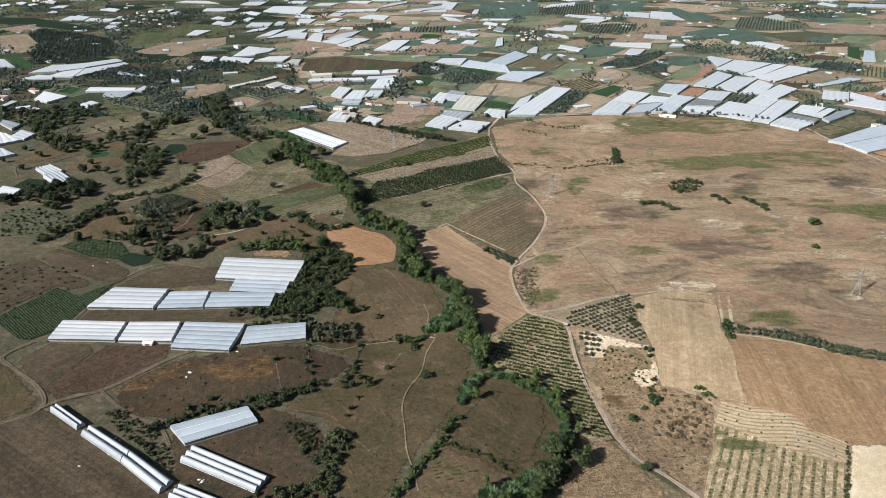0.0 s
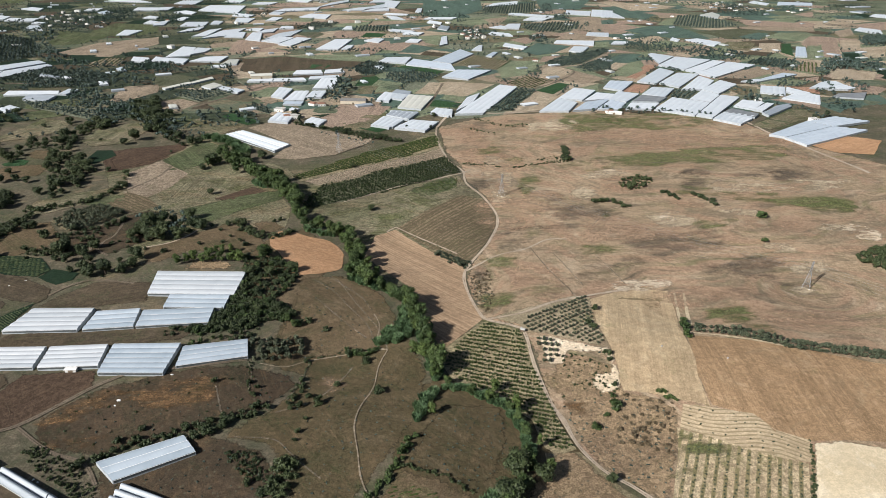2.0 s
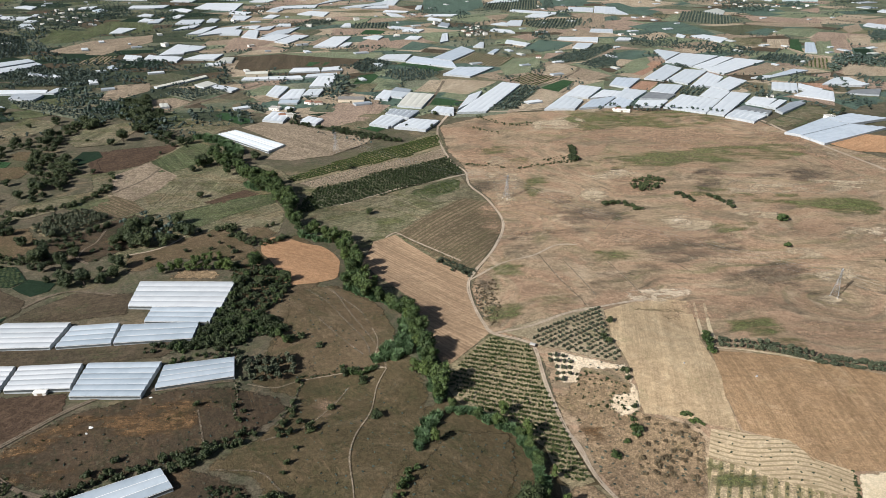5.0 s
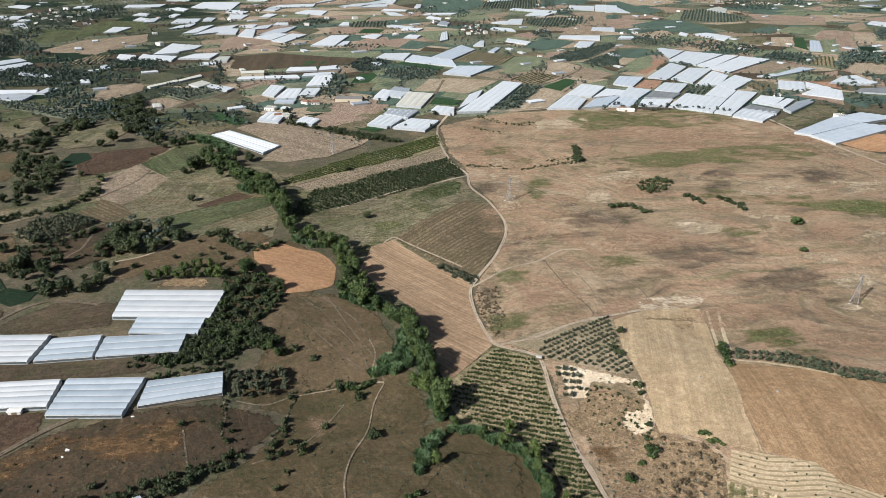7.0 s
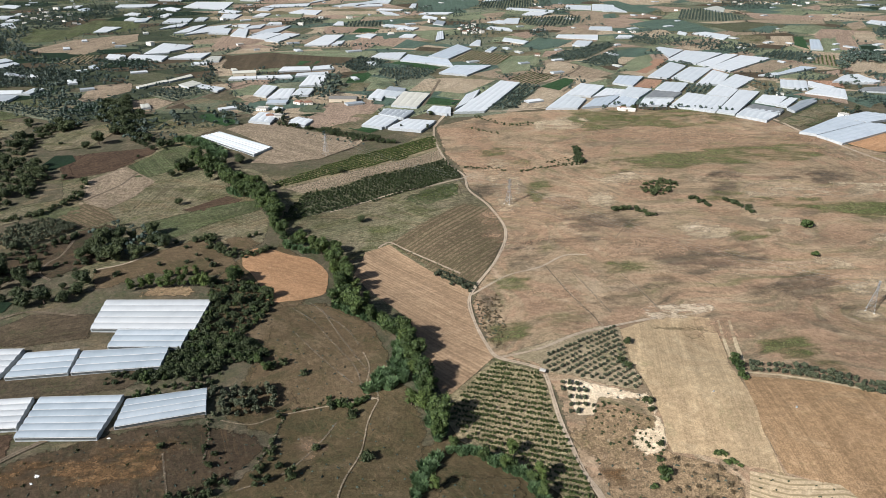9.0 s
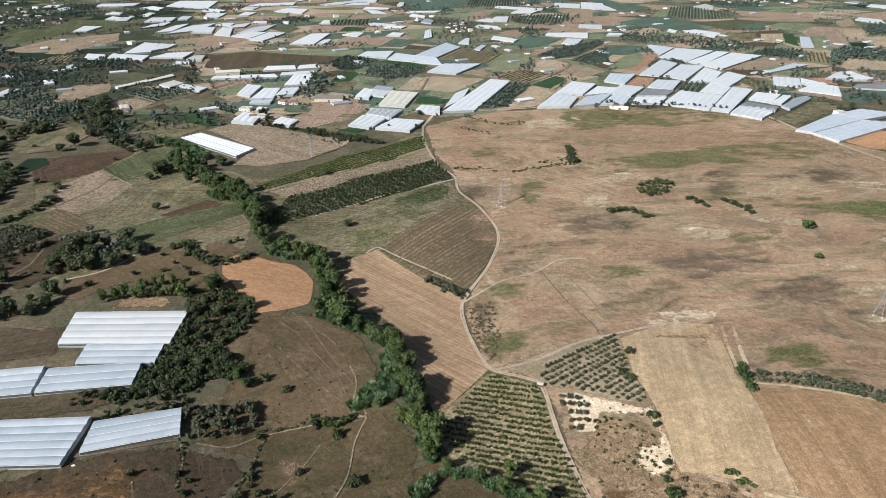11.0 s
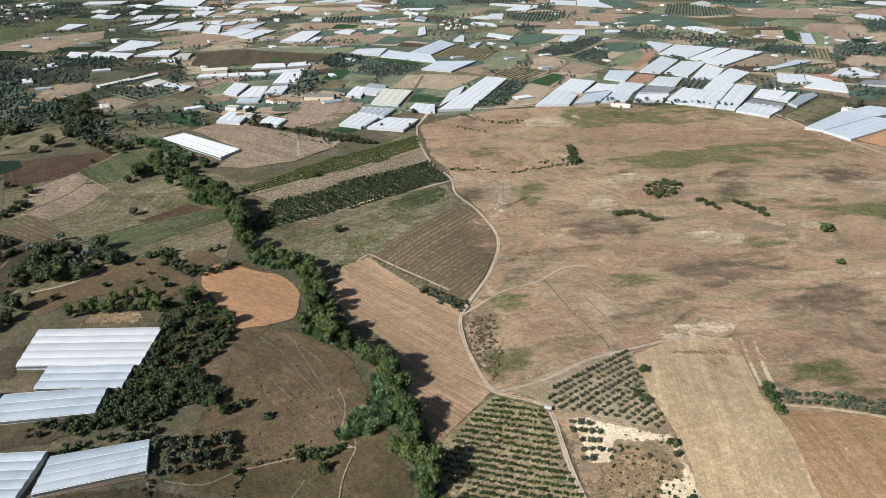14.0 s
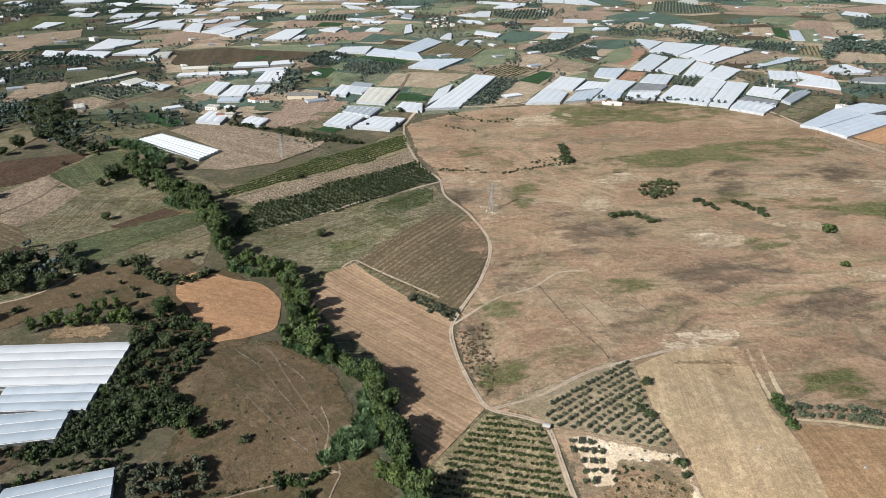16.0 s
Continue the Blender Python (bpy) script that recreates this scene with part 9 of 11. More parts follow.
field('tilled_field', M['tan_green'], [(579, 1100), (615, 1125), (644, 1110), (598, 1021), (583, 1048)], 'weedy tan field of the plain', -117.3)
field('tilled_field', M['red_far'], [(704, 1112), (760, 1110), (726, 1055)], 'bare red-brown field of the plain', -121.7)
field('tilled_field', M['pink_far'], [(614, 1017), (642, 1027), (684, 987), (665, 956)], 'bare pinkish-brown field of the plain', 129.9)
field('tilled_field', M['tan_green'], [(566, 912), (632, 970), (650, 932), (626, 892.7), (535.6, 872.8)], 'weedy tan field of the plain', -167.6)
field('tilled_field', M['pink_far'], [(762, 1178), (818, 1205), (785, 1151)], 'bare pinkish-brown field of the plain', -121.4)
field('tilled_field', M['pink_far'], [(1548, 2392), (1414, 2292), (1431, 2201)], 'bare pinkish-brown field of the plain', 58.5)
field('tilled_field', M['pink_far'], [(1026, 1608), (1139, 1754), (1200, 1730), (994, 1397), (973, 1420)], 'bare pinkish-brown field of the plain', -121.7)
field('tilled_field', M['pink_far'], [(1202, 1730), (1242, 1707), (1138, 1548), (1075, 1514)], 'bare pinkish-brown field of the plain', 59.5)
field('crop_field', M['crop_far'], [(1038, 1465), (1083, 1480), (1045, 1395), (984, 1375)], 'dark green crop field of the plain', 59)
field('tilled_field', M['pink_far'], [(1130, 1530), (1191, 1565), (1113, 1430), (1054, 1409)], 'bare pinkish-brown field of the plain', -120)
field('tilled_field', M['straw_far'], [(879, 1268), (920, 1284), (972, 1252), (906, 1171), (828, 1177)], 'pale straw-coloured field of the plain', -129.2)
field('meadow', M['meadow_far'], [(982, 1517), (1079, 1606), (978, 1436), (926, 1407)], 'yellowish green meadow of the plain', -120.7)
field('tilled_field', M['pink_far'], [(1474, 2036), (1719, 2154), (1510, 1902), (1392, 1903)], 'bare pinkish-brown field of the plain', -129.7)
field('tilled_field', M['tan_far'], [(1268, 1851), (1378, 1931), (1300, 1800), (1213, 1730)], 'tan tilled field of the plain', -120.8)
field('crop_field', M['crop_far'], [(779, 1018), (740, 1012), (727, 984), (737, 967)], 'dark green crop field of the plain', 50.5)
field('meadow', M['meadow_far'], [(1419, 1849), (1499, 1889), (1365, 1727), (1329, 1728)], 'yellowish green meadow of the plain', -129.6)
field('tilled_field', M['tan_green'], [(-480, 805.2), (-481.9, 837.7), (-465.6, 884.7), (-442, 902), (-421.6, 874.4), (-417.3, 855.2), (-443.8, 821.2), (-466.5, 807.4)], 'weedy tan field of the plain', 70.9)
field('crop_field', M['crop_bright'], [(-428.9, 732.3), (-415.5, 746.7), (-402.9, 742), (-402.2, 726.2), (-421.7, 724.7)], 'bright green crop field of the plain', 47.1)
field('tilled_field', M['pasture_tan'], [(-425.9, 681.9), (-424, 722.6), (-384.1, 730.9), (-371.5, 712.8), (-370.8, 694.1), (-396.1, 680.1)], 'dry brown pasture', 11.8)
field('crop_field', M['crop'], [(-343.6, 738.9), (-344, 775), (-326.9, 776.7), (-315.9, 756.2), (-328.4, 726.3)], 'dark green crop field of the plain', 90.6)
field('tilled_field', M['brown'], [(-317, 740.5), (-317.2, 779.3), (-278.9, 793.5), (-242.8, 807.4), (-245.5, 777.3), (-262.2, 750.2), (-288.7, 717.5), (-297.7, 705.8)], 'dark burnt field', -129)
field('tilled_field', M['tan_green'], [(-380.3, 811.8), (-378.4, 864.1), (-335.4, 887.5), (-310.1, 858), (-317.6, 801.2), (-356.1, 787.9)], 'weedy tan field of the plain', -97.5)
field('tilled_field', M['pasture_tan'], [(-419.6, 762.8), (-413.8, 780.5), (-393.8, 775.5), (-379.5, 751.2), (-390.3, 737)], 'dry brown pasture', 138.6)
field('crop_field', M['crop'], [(-454.1, 629), (-451.7, 655.5), (-432.8, 654.2), (-419.8, 636.7), (-428.6, 615.9)], 'dark green crop field of the plain', 152.8)
field('grassland', M['rough_grass'], [(-541.7, 751.5), (-508.5, 778.3), (-495.9, 768.3), (-519.2, 736.9)], 'rough olive-green grassland of the plain', 38.9)
field('tilled_field', M['pasture_tan'], [(-496.1, 704.1), (-482.8, 770), (-448, 756.9), (-455, 718.7), (-481.5, 695.8)], 'dry brown pasture', 78.6)
field('tilled_field', M['tan_green'], [(-352.7, 615.9), (-317.9, 644.2), (-273.2, 672), (-263, 645.4), (-291.3, 622.1), (-326.3, 584.1)], 'weedy tan field of the plain', 31.9)
field('meadow', M['meadow'], [(-295.9, 616.3), (-298.1, 632.1), (-268.1, 647.9), (-258.8, 629.8), (-276.8, 614.6)], 'yellowish green meadow of the plain', 27.8)
field('tilled_field', M['row_stubble'], [(-275.8, 619.8), (-266.7, 652.7), (-244.2, 639.6), (-226.3, 616.9), (-246.9, 595.8)], 'brown stubble in rows', 140.3)
field('vine_field', M['vine_soil'], [(-307.1, 576.1), (-297.3, 594.8), (-281, 610.6), (-260.6, 610), (-249, 598.6), (-265.7, 571.1), (-278.8, 556.6), (-287.5, 558.3)], 'striped field of thin vine rows', -121.3)
stand('olive_grove', 'olive_tree', grid_spots([(-307.1, 576.1), (-297.3, 594.8), (-281, 610.6), (-260.6, 610), (-249, 598.6), (-265.7, 571.1), (-278.8, 556.6), (-287.5, 558.3)], 57, 5.0, 4.6, 0.1, 0.03, 1.05, 1), 'dark olive trees in a square grove', 'orchard', False)
field('tilled_field', M['pasture_tan'], [(-340.3, 507.1), (-333.3, 542.6), (-332.3, 567.9), (-306, 576.2), (-287.2, 551.4), (-268, 537.1), (-282.5, 523.1), (-309.3, 504.8)], 'dry brown pasture', 78.8)
field('grassland', M['rough_grass'], [(-430.9, 572.7), (-404.5, 584.2), (-371.4, 574.4), (-349.6, 553.9), (-354.1, 523.3), (-392.6, 511.1)], 'rough olive-green grassland of the plain', 121.9)
field('tilled_field', M['scrub'], [(-291.9, 544.1), (-264.6, 568.3), (-248, 595.7), (-225.4, 613.8), (-202, 542.7), (-227.4, 511.4), (-266.6, 509.5)], 'brown stony scrub slope', -71.8)
field('meadow', M['meadow'], [(-260.8, 742), (-243.9, 781.8), (-228.2, 812.8), (-200.7, 789.6), (-195.1, 751.1), (-225.8, 713.8), (-233.3, 697.5)], 'yellowish green meadow of the plain', 121.7)
field('tilled_field', M['tan_far'], [(-282.5, 702.5), (-260.3, 740.7), (-219.8, 702.8), (-228.5, 672), (-244, 640), (-265.5, 628.3)], 'tan tilled field of the plain', 102.9)
field('tilled_field', M['tan_green'], [(-218.6, 679.8), (-205.7, 696.2), (-150.2, 684.9), (-152.8, 668), (-178.2, 645.4), (-206.6, 633.7), (-226.6, 616.5)], 'weedy tan field of the plain', 82.8)
field('tilled_field', M['brown'], [(-179, 634.8), (-145.3, 664.2), (-124.3, 651.4), (-134.8, 638), (-158.4, 619.7)], 'dark burnt field', 41.1)
field('meadow', M['meadow'], [(-207.1, 609.4), (-159.2, 636.7), (-114, 651.1), (-106.7, 625.7), (-144.4, 597.7), (-171.4, 567.2), (-199.6, 593.1)], 'yellowish green meadow of the plain', 29.7)
field('tilled_field', M['pasture_tan'], [(-167.1, 510.6), (-194, 484.1), (-210.1, 518.5), (-172.7, 551.3), (-148.6, 573.7), (-111.4, 538.6), (-103, 516.5), (-119.4, 506.1)], 'dry brown pasture', -43.3)
field('tilled_field', M['brown'], [(-305.6, 698), (-342.1, 773.5), (-315.5, 777.6), (-268.2, 780.6), (-253.6, 756.5), (-266.9, 728.6)], 'dark burnt field', 115.8)
field('tilled_field', M['scrub_tan'], [(-166, 478.3), (-160.5, 493.4), (-150, 496.9), (-132.3, 492.8), (-118.9, 474.8)], 'tan dry grass bank', 175.8)
field('tilled_field', M['pasture_tan'], [(-133.8, 575.3), (-108.5, 573.1), (-94.8, 561.6), (-102.8, 545.8), (-117.6, 550.1)], 'dry brown pasture', 122.7)
field('tilled_field', M['tan_green'], [(-165, 708.8), (-156.9, 733.7), (-132.2, 731.2), (-101.9, 693.8), (-109.1, 682.2)], 'weedy tan field of the plain', 154.6)
far_roof('film', -745, 1160, -744, 1236, -713, 1243, -700, 1177)
far_roof('film', -700, 1177, -713, 1243, -682, 1269, -669, 1211)
far_roof('film', -688, 1269, -656, 1309, -633, 1287, -672, 1217)
far_roof('film', -697, 1129, -692, 1172, -667, 1206, -651, 1132)
far_roof('film', -665, 1206, -625, 1275, -609, 1259, -649, 1132)
far_roof('film', -717, 1147, -687, 1138, -678, 1116, -732, 1109)
far_roof('film', -641, 1027, -587, 996, -598, 956, -628, 976)
far_roof('film', -583, 1058, -508, 1058, -501, 1037, -578, 1032)
far_roof('film', -501, 1037, -500, 1070, -484, 1068, -489, 1035)
far_roof('film_grey', -545, 1042, -499, 1026, -499, 993, -538, 1006)
far_roof('film', -536, 969, -517, 955, -525, 933, -544, 949)
far_roof('film', -655, 935, -654, 962, -644, 960, -648, 930)
far_roof('film', -601, 928, -589, 925, -590, 915, -603, 920)
far_roof('film', -832, 1211, -882, 1290, -864, 1285, -801, 1214)
far_roof('film', -1080, 1881, -1104, 1986, -1051, 1964, -1050, 1884)
far_roof('film', -1055, 1897, -1092, 2002, -1036, 1966, -1022, 1901)
far_roof('film', -1007, 1877, -1023, 1940, -986, 1931, -977, 1880)
far_roof('film', -968, 1869, -978, 1932, -946, 1936, -934, 1873)
far_roof('film', -915, 1826, -921, 1862, -890, 1853, -893, 1828)
far_roof('film', -883, 1727, -903, 1792, -882, 1794, -833, 1711)
far_roof('film', -954, 1949, -964, 1989, -953, 1990, -941, 1950)
far_roof('film', -1092, 2207, -1046, 2179, -1031, 2116, -1103, 2155)
far_roof('film', -1275, 2182, -1285, 2252, -1252, 2256, -1234, 2188)
far_roof('film_far_blue', -1206, 2046, -1224, 2106, -1191, 2079, -1183, 2049)
far_roof('film', -1402, 2349, -1411, 2398, -1374, 2404, -1337, 2319)
far_roof('film', -1399, 2310, -1365, 2277, -1368, 2240, -1397, 2272)
far_roof('film', -1479, 2298, -1438, 2248, -1433, 2195, -1473, 2243)
far_roof('film', -1467, 2359, -1431, 2325, -1414, 2270, -1467, 2320)
far_roof('film', -940, 2470, -872, 2480, -798, 2398, -960, 2415)
far_roof('film', -776, 2149, -788, 2232, -725, 2240, -700, 2159)
far_roof('film', -910, 2132, -916, 2180, -882, 2202, -872, 2137)
far_roof('film_far_blue', -846, 2140, -812, 2097, -821, 2050, -854, 2092)
far_roof('film', -637, 1640, -648, 1730, -605, 1724, -610, 1643)
far_roof('film', -646, 1856, -650, 1919, -608, 1885, -607, 1848)
far_roof('film', -489, 1309, -500, 1355, -466, 1344, -453, 1300)
far_roof('film', -452, 1313, -458, 1358, -448, 1352, -435, 1308)
far_roof('film_far_blue', -484, 1250, -464, 1217, -472, 1211, -488, 1232)
far_roof('film', -686, 1968, -684, 2024, -651, 1999, -646, 1959)
far_roof('film_grey', -593, 1186, -554, 1164, -550, 1148, -590, 1170)
far_roof('film', -549, 1170, -530, 1155, -531, 1144, -547, 1154)
far_roof('film', -717, 2371, -715, 2472, -650, 2482, -645, 2361)
far_roof('film', -718, 2157, -725, 2240, -685, 2263, -679, 2178)
far_roof('film', -587, 2174, -589, 2331, -472, 2329, -456, 2112)
far_roof('film', -622, 2170, -579, 2127, -577, 2066, -644, 2119)
far_roof('film', -588, 1939, -586, 2007, -566, 1996, -564, 1929)
far_roof('film', -540, 1809, -546, 1892, -488, 1899, -479, 1815)
far_roof('film', -476, 1851, -479, 1926, -453, 1916, -450, 1854)
far_roof('film', -513, 1693, -506, 1756, -474, 1805, -475, 1738)
far_roof('film', -608, 1813, -623, 1884, -597, 1912, -585, 1827)
far_roof('film', -433, 1604, -415, 1734, -366, 1782, -377, 1657)
far_roof('film', -462, 1629, -450, 1741, -425, 1776, -432, 1642)
far_roof('film', -387, 1627, -382, 1716, -352, 1709, -342, 1622)
far_roof('film', -362, 1761, -344, 1785, -322, 1787, -323, 1733)
far_roof('film', -332, 1596, -336, 1711, -310, 1693, -294, 1573)
far_roof('film', -327, 1691, -316, 1755, -285, 1791, -288, 1716)
far_roof('film', -290, 1600, -270, 1697, -221, 1765, -236, 1652)
far_roof('film', -292, 1573, -263, 1649, -225, 1624, -247, 1543)
far_roof('film', -247, 1526, -219, 1634, -183, 1619, -216, 1505)
far_roof('film', -283, 1780, -282, 1826, -252, 1829, -246, 1784)
far_roof('film', -439, 1353, -441, 1484, -410, 1471, -397, 1370)
far_roof('film', -401, 1384, -408, 1471, -375, 1459, -379, 1414)
far_roof('film', -456, 1352, -389, 1338, -386, 1287, -454, 1326)
far_roof('film', -382, 1313, -365, 1360, -321, 1370, -325, 1311)
far_roof('film_cream', -316, 1280, -312, 1331, -292, 1333, -287, 1282)
far_roof('film', -325, 1274, -302, 1269, -300, 1251, -328, 1256)
far_roof('film_cream', -361, 1079, -331, 1124, -324, 1111, -354, 1072)
far_roof('film_cream', -328, 1120, -305, 1166, -298, 1152, -322, 1111)
far_roof('film', -168, 1229, -125, 1232, -119, 1199, -171, 1190)
far_roof('film', -117, 1232, -89, 1245, -81, 1213, -117, 1199)
far_roof('film', -238, 1149, -149, 1163, -141, 1140, -239, 1130)
far_roof('film', -138, 1172, -90, 1186, -87, 1166, -139, 1149)
far_roof('film', -125, 1078, -118, 1153, -88, 1161, -92, 1084)
far_roof('film_cream', -303, 1090, -291, 1120, -271, 1099, -283, 1069)
far_roof('film', -270, 1094, -230, 1068, -237, 1047, -274, 1075)
far_roof('film', -183, 1028, -179, 1090, -156, 1076, -163, 1013)
far_roof('film', -160, 999, -151, 1060, -128, 1061, -130, 1000)
far_roof('film', -129, 1017, -123, 1060, -100, 1062, -105, 1018)
far_roof('film_far_blue', -156, 995, -129, 993, -131, 977, -158, 979)
far_roof('film', -165.3, 890.1, -159, 934, -133, 922, -137.2, 877.9)
far_roof('film', -115.5, 880.7, -110, 905, -86.9, 896.4, -94.7, 869.7)
far_roof('film', -142, 960, -131, 953, -133, 939, -145, 950)
far_roof('film', -158, 1463, -127, 1606, -86, 1610, -110, 1459)
far_roof('film', -104, 1468, -94, 1516, -79, 1525, -85, 1469)
far_roof('film', -59, 1595, -32, 1634, -11, 1618, -24, 1564)
far_roof('film', -121, 1776, -114, 1844, -99, 1846, -94, 1778)
far_roof('film', -154, 2231, -104, 2307, -57, 2350, -82, 2241)
far_roof('film', -101, 2255, -53, 2369, 2, 2474, 2, 2340)
far_roof('film', -86, 2207, -46, 2297, 2, 2304, 2, 2235)
far_roof('film', -70, 2484, -52, 2605, 2, 2613, 2, 2515)
far_roof('film', -203, 2465, -144, 2591, -144, 2515, -236, 2307)
far_roof('film', -336, 2258, -228, 2308, -229, 2221, -360, 2171)
far_roof('film', -362, 2108, -358, 2156, -319, 2161, -327, 2098)
far_roof('film', -263, 2047, -237, 2124, -174, 2102, -182, 2000)
far_roof('film', -345, 1941, -337, 2024, -306, 2013, -316, 1945)
far_roof('film', -420, 1894, -433, 1998, -381, 1990, -384, 1898)
far_roof('film', -464, 2387, -455, 2448, -386, 2458, -403, 2377)
far_roof('film', -358, 2558, -275, 2571, -285, 2473, -367, 2503)
far_roof('film', -572, 2472, -563, 2527, -512, 2535, -510, 2420)
far_roof('film', -456, 2112, -397, 2074, -403, 2016, -458, 2052)
far_roof('film', -22, 1004, -8, 1058, 7, 1049, -2, 992)
far_roof('film', -21, 1323, -6, 1369, 46, 1374, 31, 1302)
far_roof('film_far_blue', 49, 1354, 120, 1296, 123, 1235, 32, 1290)
far_roof('film_far_blue', 93, 1174, 126, 1240, 191, 1239, 138, 1154)
far_roof('film_far_blue', 85, 1331, 156, 1475, 179, 1419, 120, 1302)
far_roof('film', 92, 920, 186, 1112, 214, 1095, 133, 925)
far_roof('film', 95, 937, 120, 1020, 145, 1052, 125, 984)
far_roof('film_cream', 11, 960, 30, 1042, 68, 1025, 45, 948)
far_roof('film', -6, 1020, 3, 1052, 30, 1034, 19, 1006)
far_roof('film_grey', 11, 1077, 35, 1061, 31, 1038, 3, 1052)
far_roof('film', 57, 929, 67, 955, 91, 945, 87, 910)
far_roof('film', 1, 945, 40, 930, 23.1, 898, -4, 914)
far_roof('film', -4.8, 868.2, -3, 908, 19, 894.8, 3, 862.8)
far_roof('film', 31.1, 895.6, 66.4, 883.8, 49.3, 856.5, 10.8, 868)
far_roof('film', 10, 1800, 69, 1763, 53, 1730, 2, 1756)
far_roof('film', 47, 1750, 90, 1734, 74, 1692, 34, 1708)
far_roof('film', 37, 1578, 51, 1624, 79, 1617, 67, 1572)
far_roof('film', 114, 1526, 129, 1659, 144, 1680, 135, 1553)
far_roof('film', 275, 1851, 312, 1891, 332, 1869, 317, 1822)
far_roof('film', 306, 1832, 342, 1931, 379, 1935, 353, 1826)
far_roof('film', 270, 1763, 310, 1736, 312, 1687, 252, 1720)
far_roof('film', 273, 1574, 317, 1521, 301, 1488, 261, 1532)
far_roof('film_far_blue', 202, 1393, 225, 1444, 234, 1438, 214, 1387)
far_roof('film', 181, 1470, 205, 1535, 214, 1535, 203, 1464)
far_roof('film_grey', 129, 1813, 145, 1884, 166, 1851, 153, 1783)
far_roof('film', 123, 2065, 210, 2075, 189, 2031, 103, 2021)
far_roof('film', 119, 1995, 152, 1947, 146, 1909, 108, 1942)
far_roof('film', 389, 2530, 497, 2631, 474, 2501, 341, 2405)
far_roof('film', 396, 2220, 530, 2143, 510, 2097, 382, 2171)
far_roof('film', 403, 2028, 441, 2103, 498, 2081, 456, 2008)
far_roof('film', 575, 2195, 608, 2314, 688, 2290, 651, 2173)
far_roof('film', 650, 2158, 707, 2345, 773, 2318, 715, 2136)
far_roof('film', 408, 1622, 502, 1621, 480, 1551, 393, 1585)
far_roof('film', 398, 1466, 426, 1530, 461, 1525, 423, 1446)
far_roof('film', 508, 1716, 527, 1768, 583, 1763, 564, 1702)
far_roof('film', -18, 2337, -9, 2600, 44, 2542, 21, 2324)
far_roof('film', -7, 2169, 65, 2147, 55, 2115, -16, 2121)
far_roof('film', 10, 2010, -7, 2093, 28, 2068, 49, 2001)
far_roof('film', 85, 2213, 98, 2317, 114, 2319, 102, 2183)
far_roof('film', 218, 936, 264, 1014, 288, 986, 260, 930)
far_roof('film', 264, 1014, 309, 1087, 341, 1069, 300, 1002)
far_roof('film_far_blue', 267, 934, 300, 987, 348, 1012, 305, 945)
far_roof('film', 301, 998, 338, 1053, 365, 1042, 350, 1012)
far_roof('film_far_blue', 307, 945, 347, 1005, 363, 984, 340, 942)
far_roof('film', 581, 1445, 615, 1406, 548, 1318, 566, 1430)
far_roof('film', 539, 1300, 615, 1400, 678, 1365, 572, 1253)
far_roof('film', 574, 1253, 680, 1359, 702, 1348, 585, 1220)
far_roof('film', 584, 1220, 703, 1342, 747, 1309, 600, 1180)
far_roof('film', 438, 1141, 529, 1270, 545, 1233, 467, 1126)
far_roof('film', 474, 1130, 545, 1222, 583, 1210, 497, 1097)
far_roof('film', 493, 1079, 575, 1193, 585, 1152, 533, 1079)
far_roof('film', 529, 1079, 598, 1157, 612, 1121, 543, 1047)
far_roof('film_far_blue', 362, 1093, 391, 1149, 431, 1141, 386, 1068)
far_roof('film', 340, 1004, 378, 1064, 408, 1046, 367, 991)
far_roof('film', 413, 1046, 449, 1097, 484, 1087, 440, 1020)
far_roof('film_dark', 377, 995, 408, 1038, 444, 1020, 419, 991)
far_roof('film', 352, 950, 371, 984, 417, 983, 390, 945)
far_roof('film', 394, 945, 452, 1019, 498, 982, 434.6, 894.8)
far_roof('film', 474, 1004, 526, 1074, 541, 1038, 501, 987)
far_roof('film', 436.2, 894.8, 543, 1039, 570, 1028, 452.4, 877.9)
far_roof('film', 480, 907, 509.9, 873.8, 484.8, 851.7, 454.9, 878.2)
far_roof('film_dark', 516, 946, 538, 909, 516.7, 882, 486, 916)
far_roof('film', 528, 965, 564, 1008, 592, 991, 548, 941)
far_roof('film', 547, 941, 593, 987, 603, 982, 556, 931)
far_roof('film_grey', 568, 937, 597, 967, 630, 982, 590, 939)
far_roof('film', 623, 1061, 651, 1111, 689, 1099, 655, 1039)
far_roof('film', 672, 1067, 692, 1100, 711, 1059, 679, 1038)
far_roof('film', 637, 1019, 696, 1067, 716, 1040, 680, 982)
far_roof('film', 633, 1147, 667, 1165, 704, 1167, 659, 1140)
far_roof('film_far_blue', 664, 1154, 758, 1227, 781, 1215, 706, 1167)
far_roof('film', 706, 1650, 727, 1689, 733, 1652, 716, 1624)
far_roof('film', 790, 1676, 823, 1616, 776, 1553, 745, 1653)
far_roof('film', 528, 1572, 551, 1617, 584, 1611, 572, 1576)
far_roof('film_cream', 1038, 2221, 1127, 2313, 1117, 2231, 1055, 2119)
far_roof('film', 675, 2131, 738, 2331, 759, 2317, 746, 2111)
far_roof('film_far_blue', 1534, 2610, 1619, 2752, 1753, 2726, 1681, 2609)
far_roof('film', 1529, 2785, 1537, 2673, 1487, 2603, 1466, 2707)
far_roof('film_far_blue', 897, 1416, 982, 1555, 1002, 1549, 922, 1411)
far_roof('film', 732, 1096, 795, 1154, 817, 1151, 809, 1089)
far_roof('film', 1354, 1877, 1392, 1905, 1423, 1877, 1369, 1799)
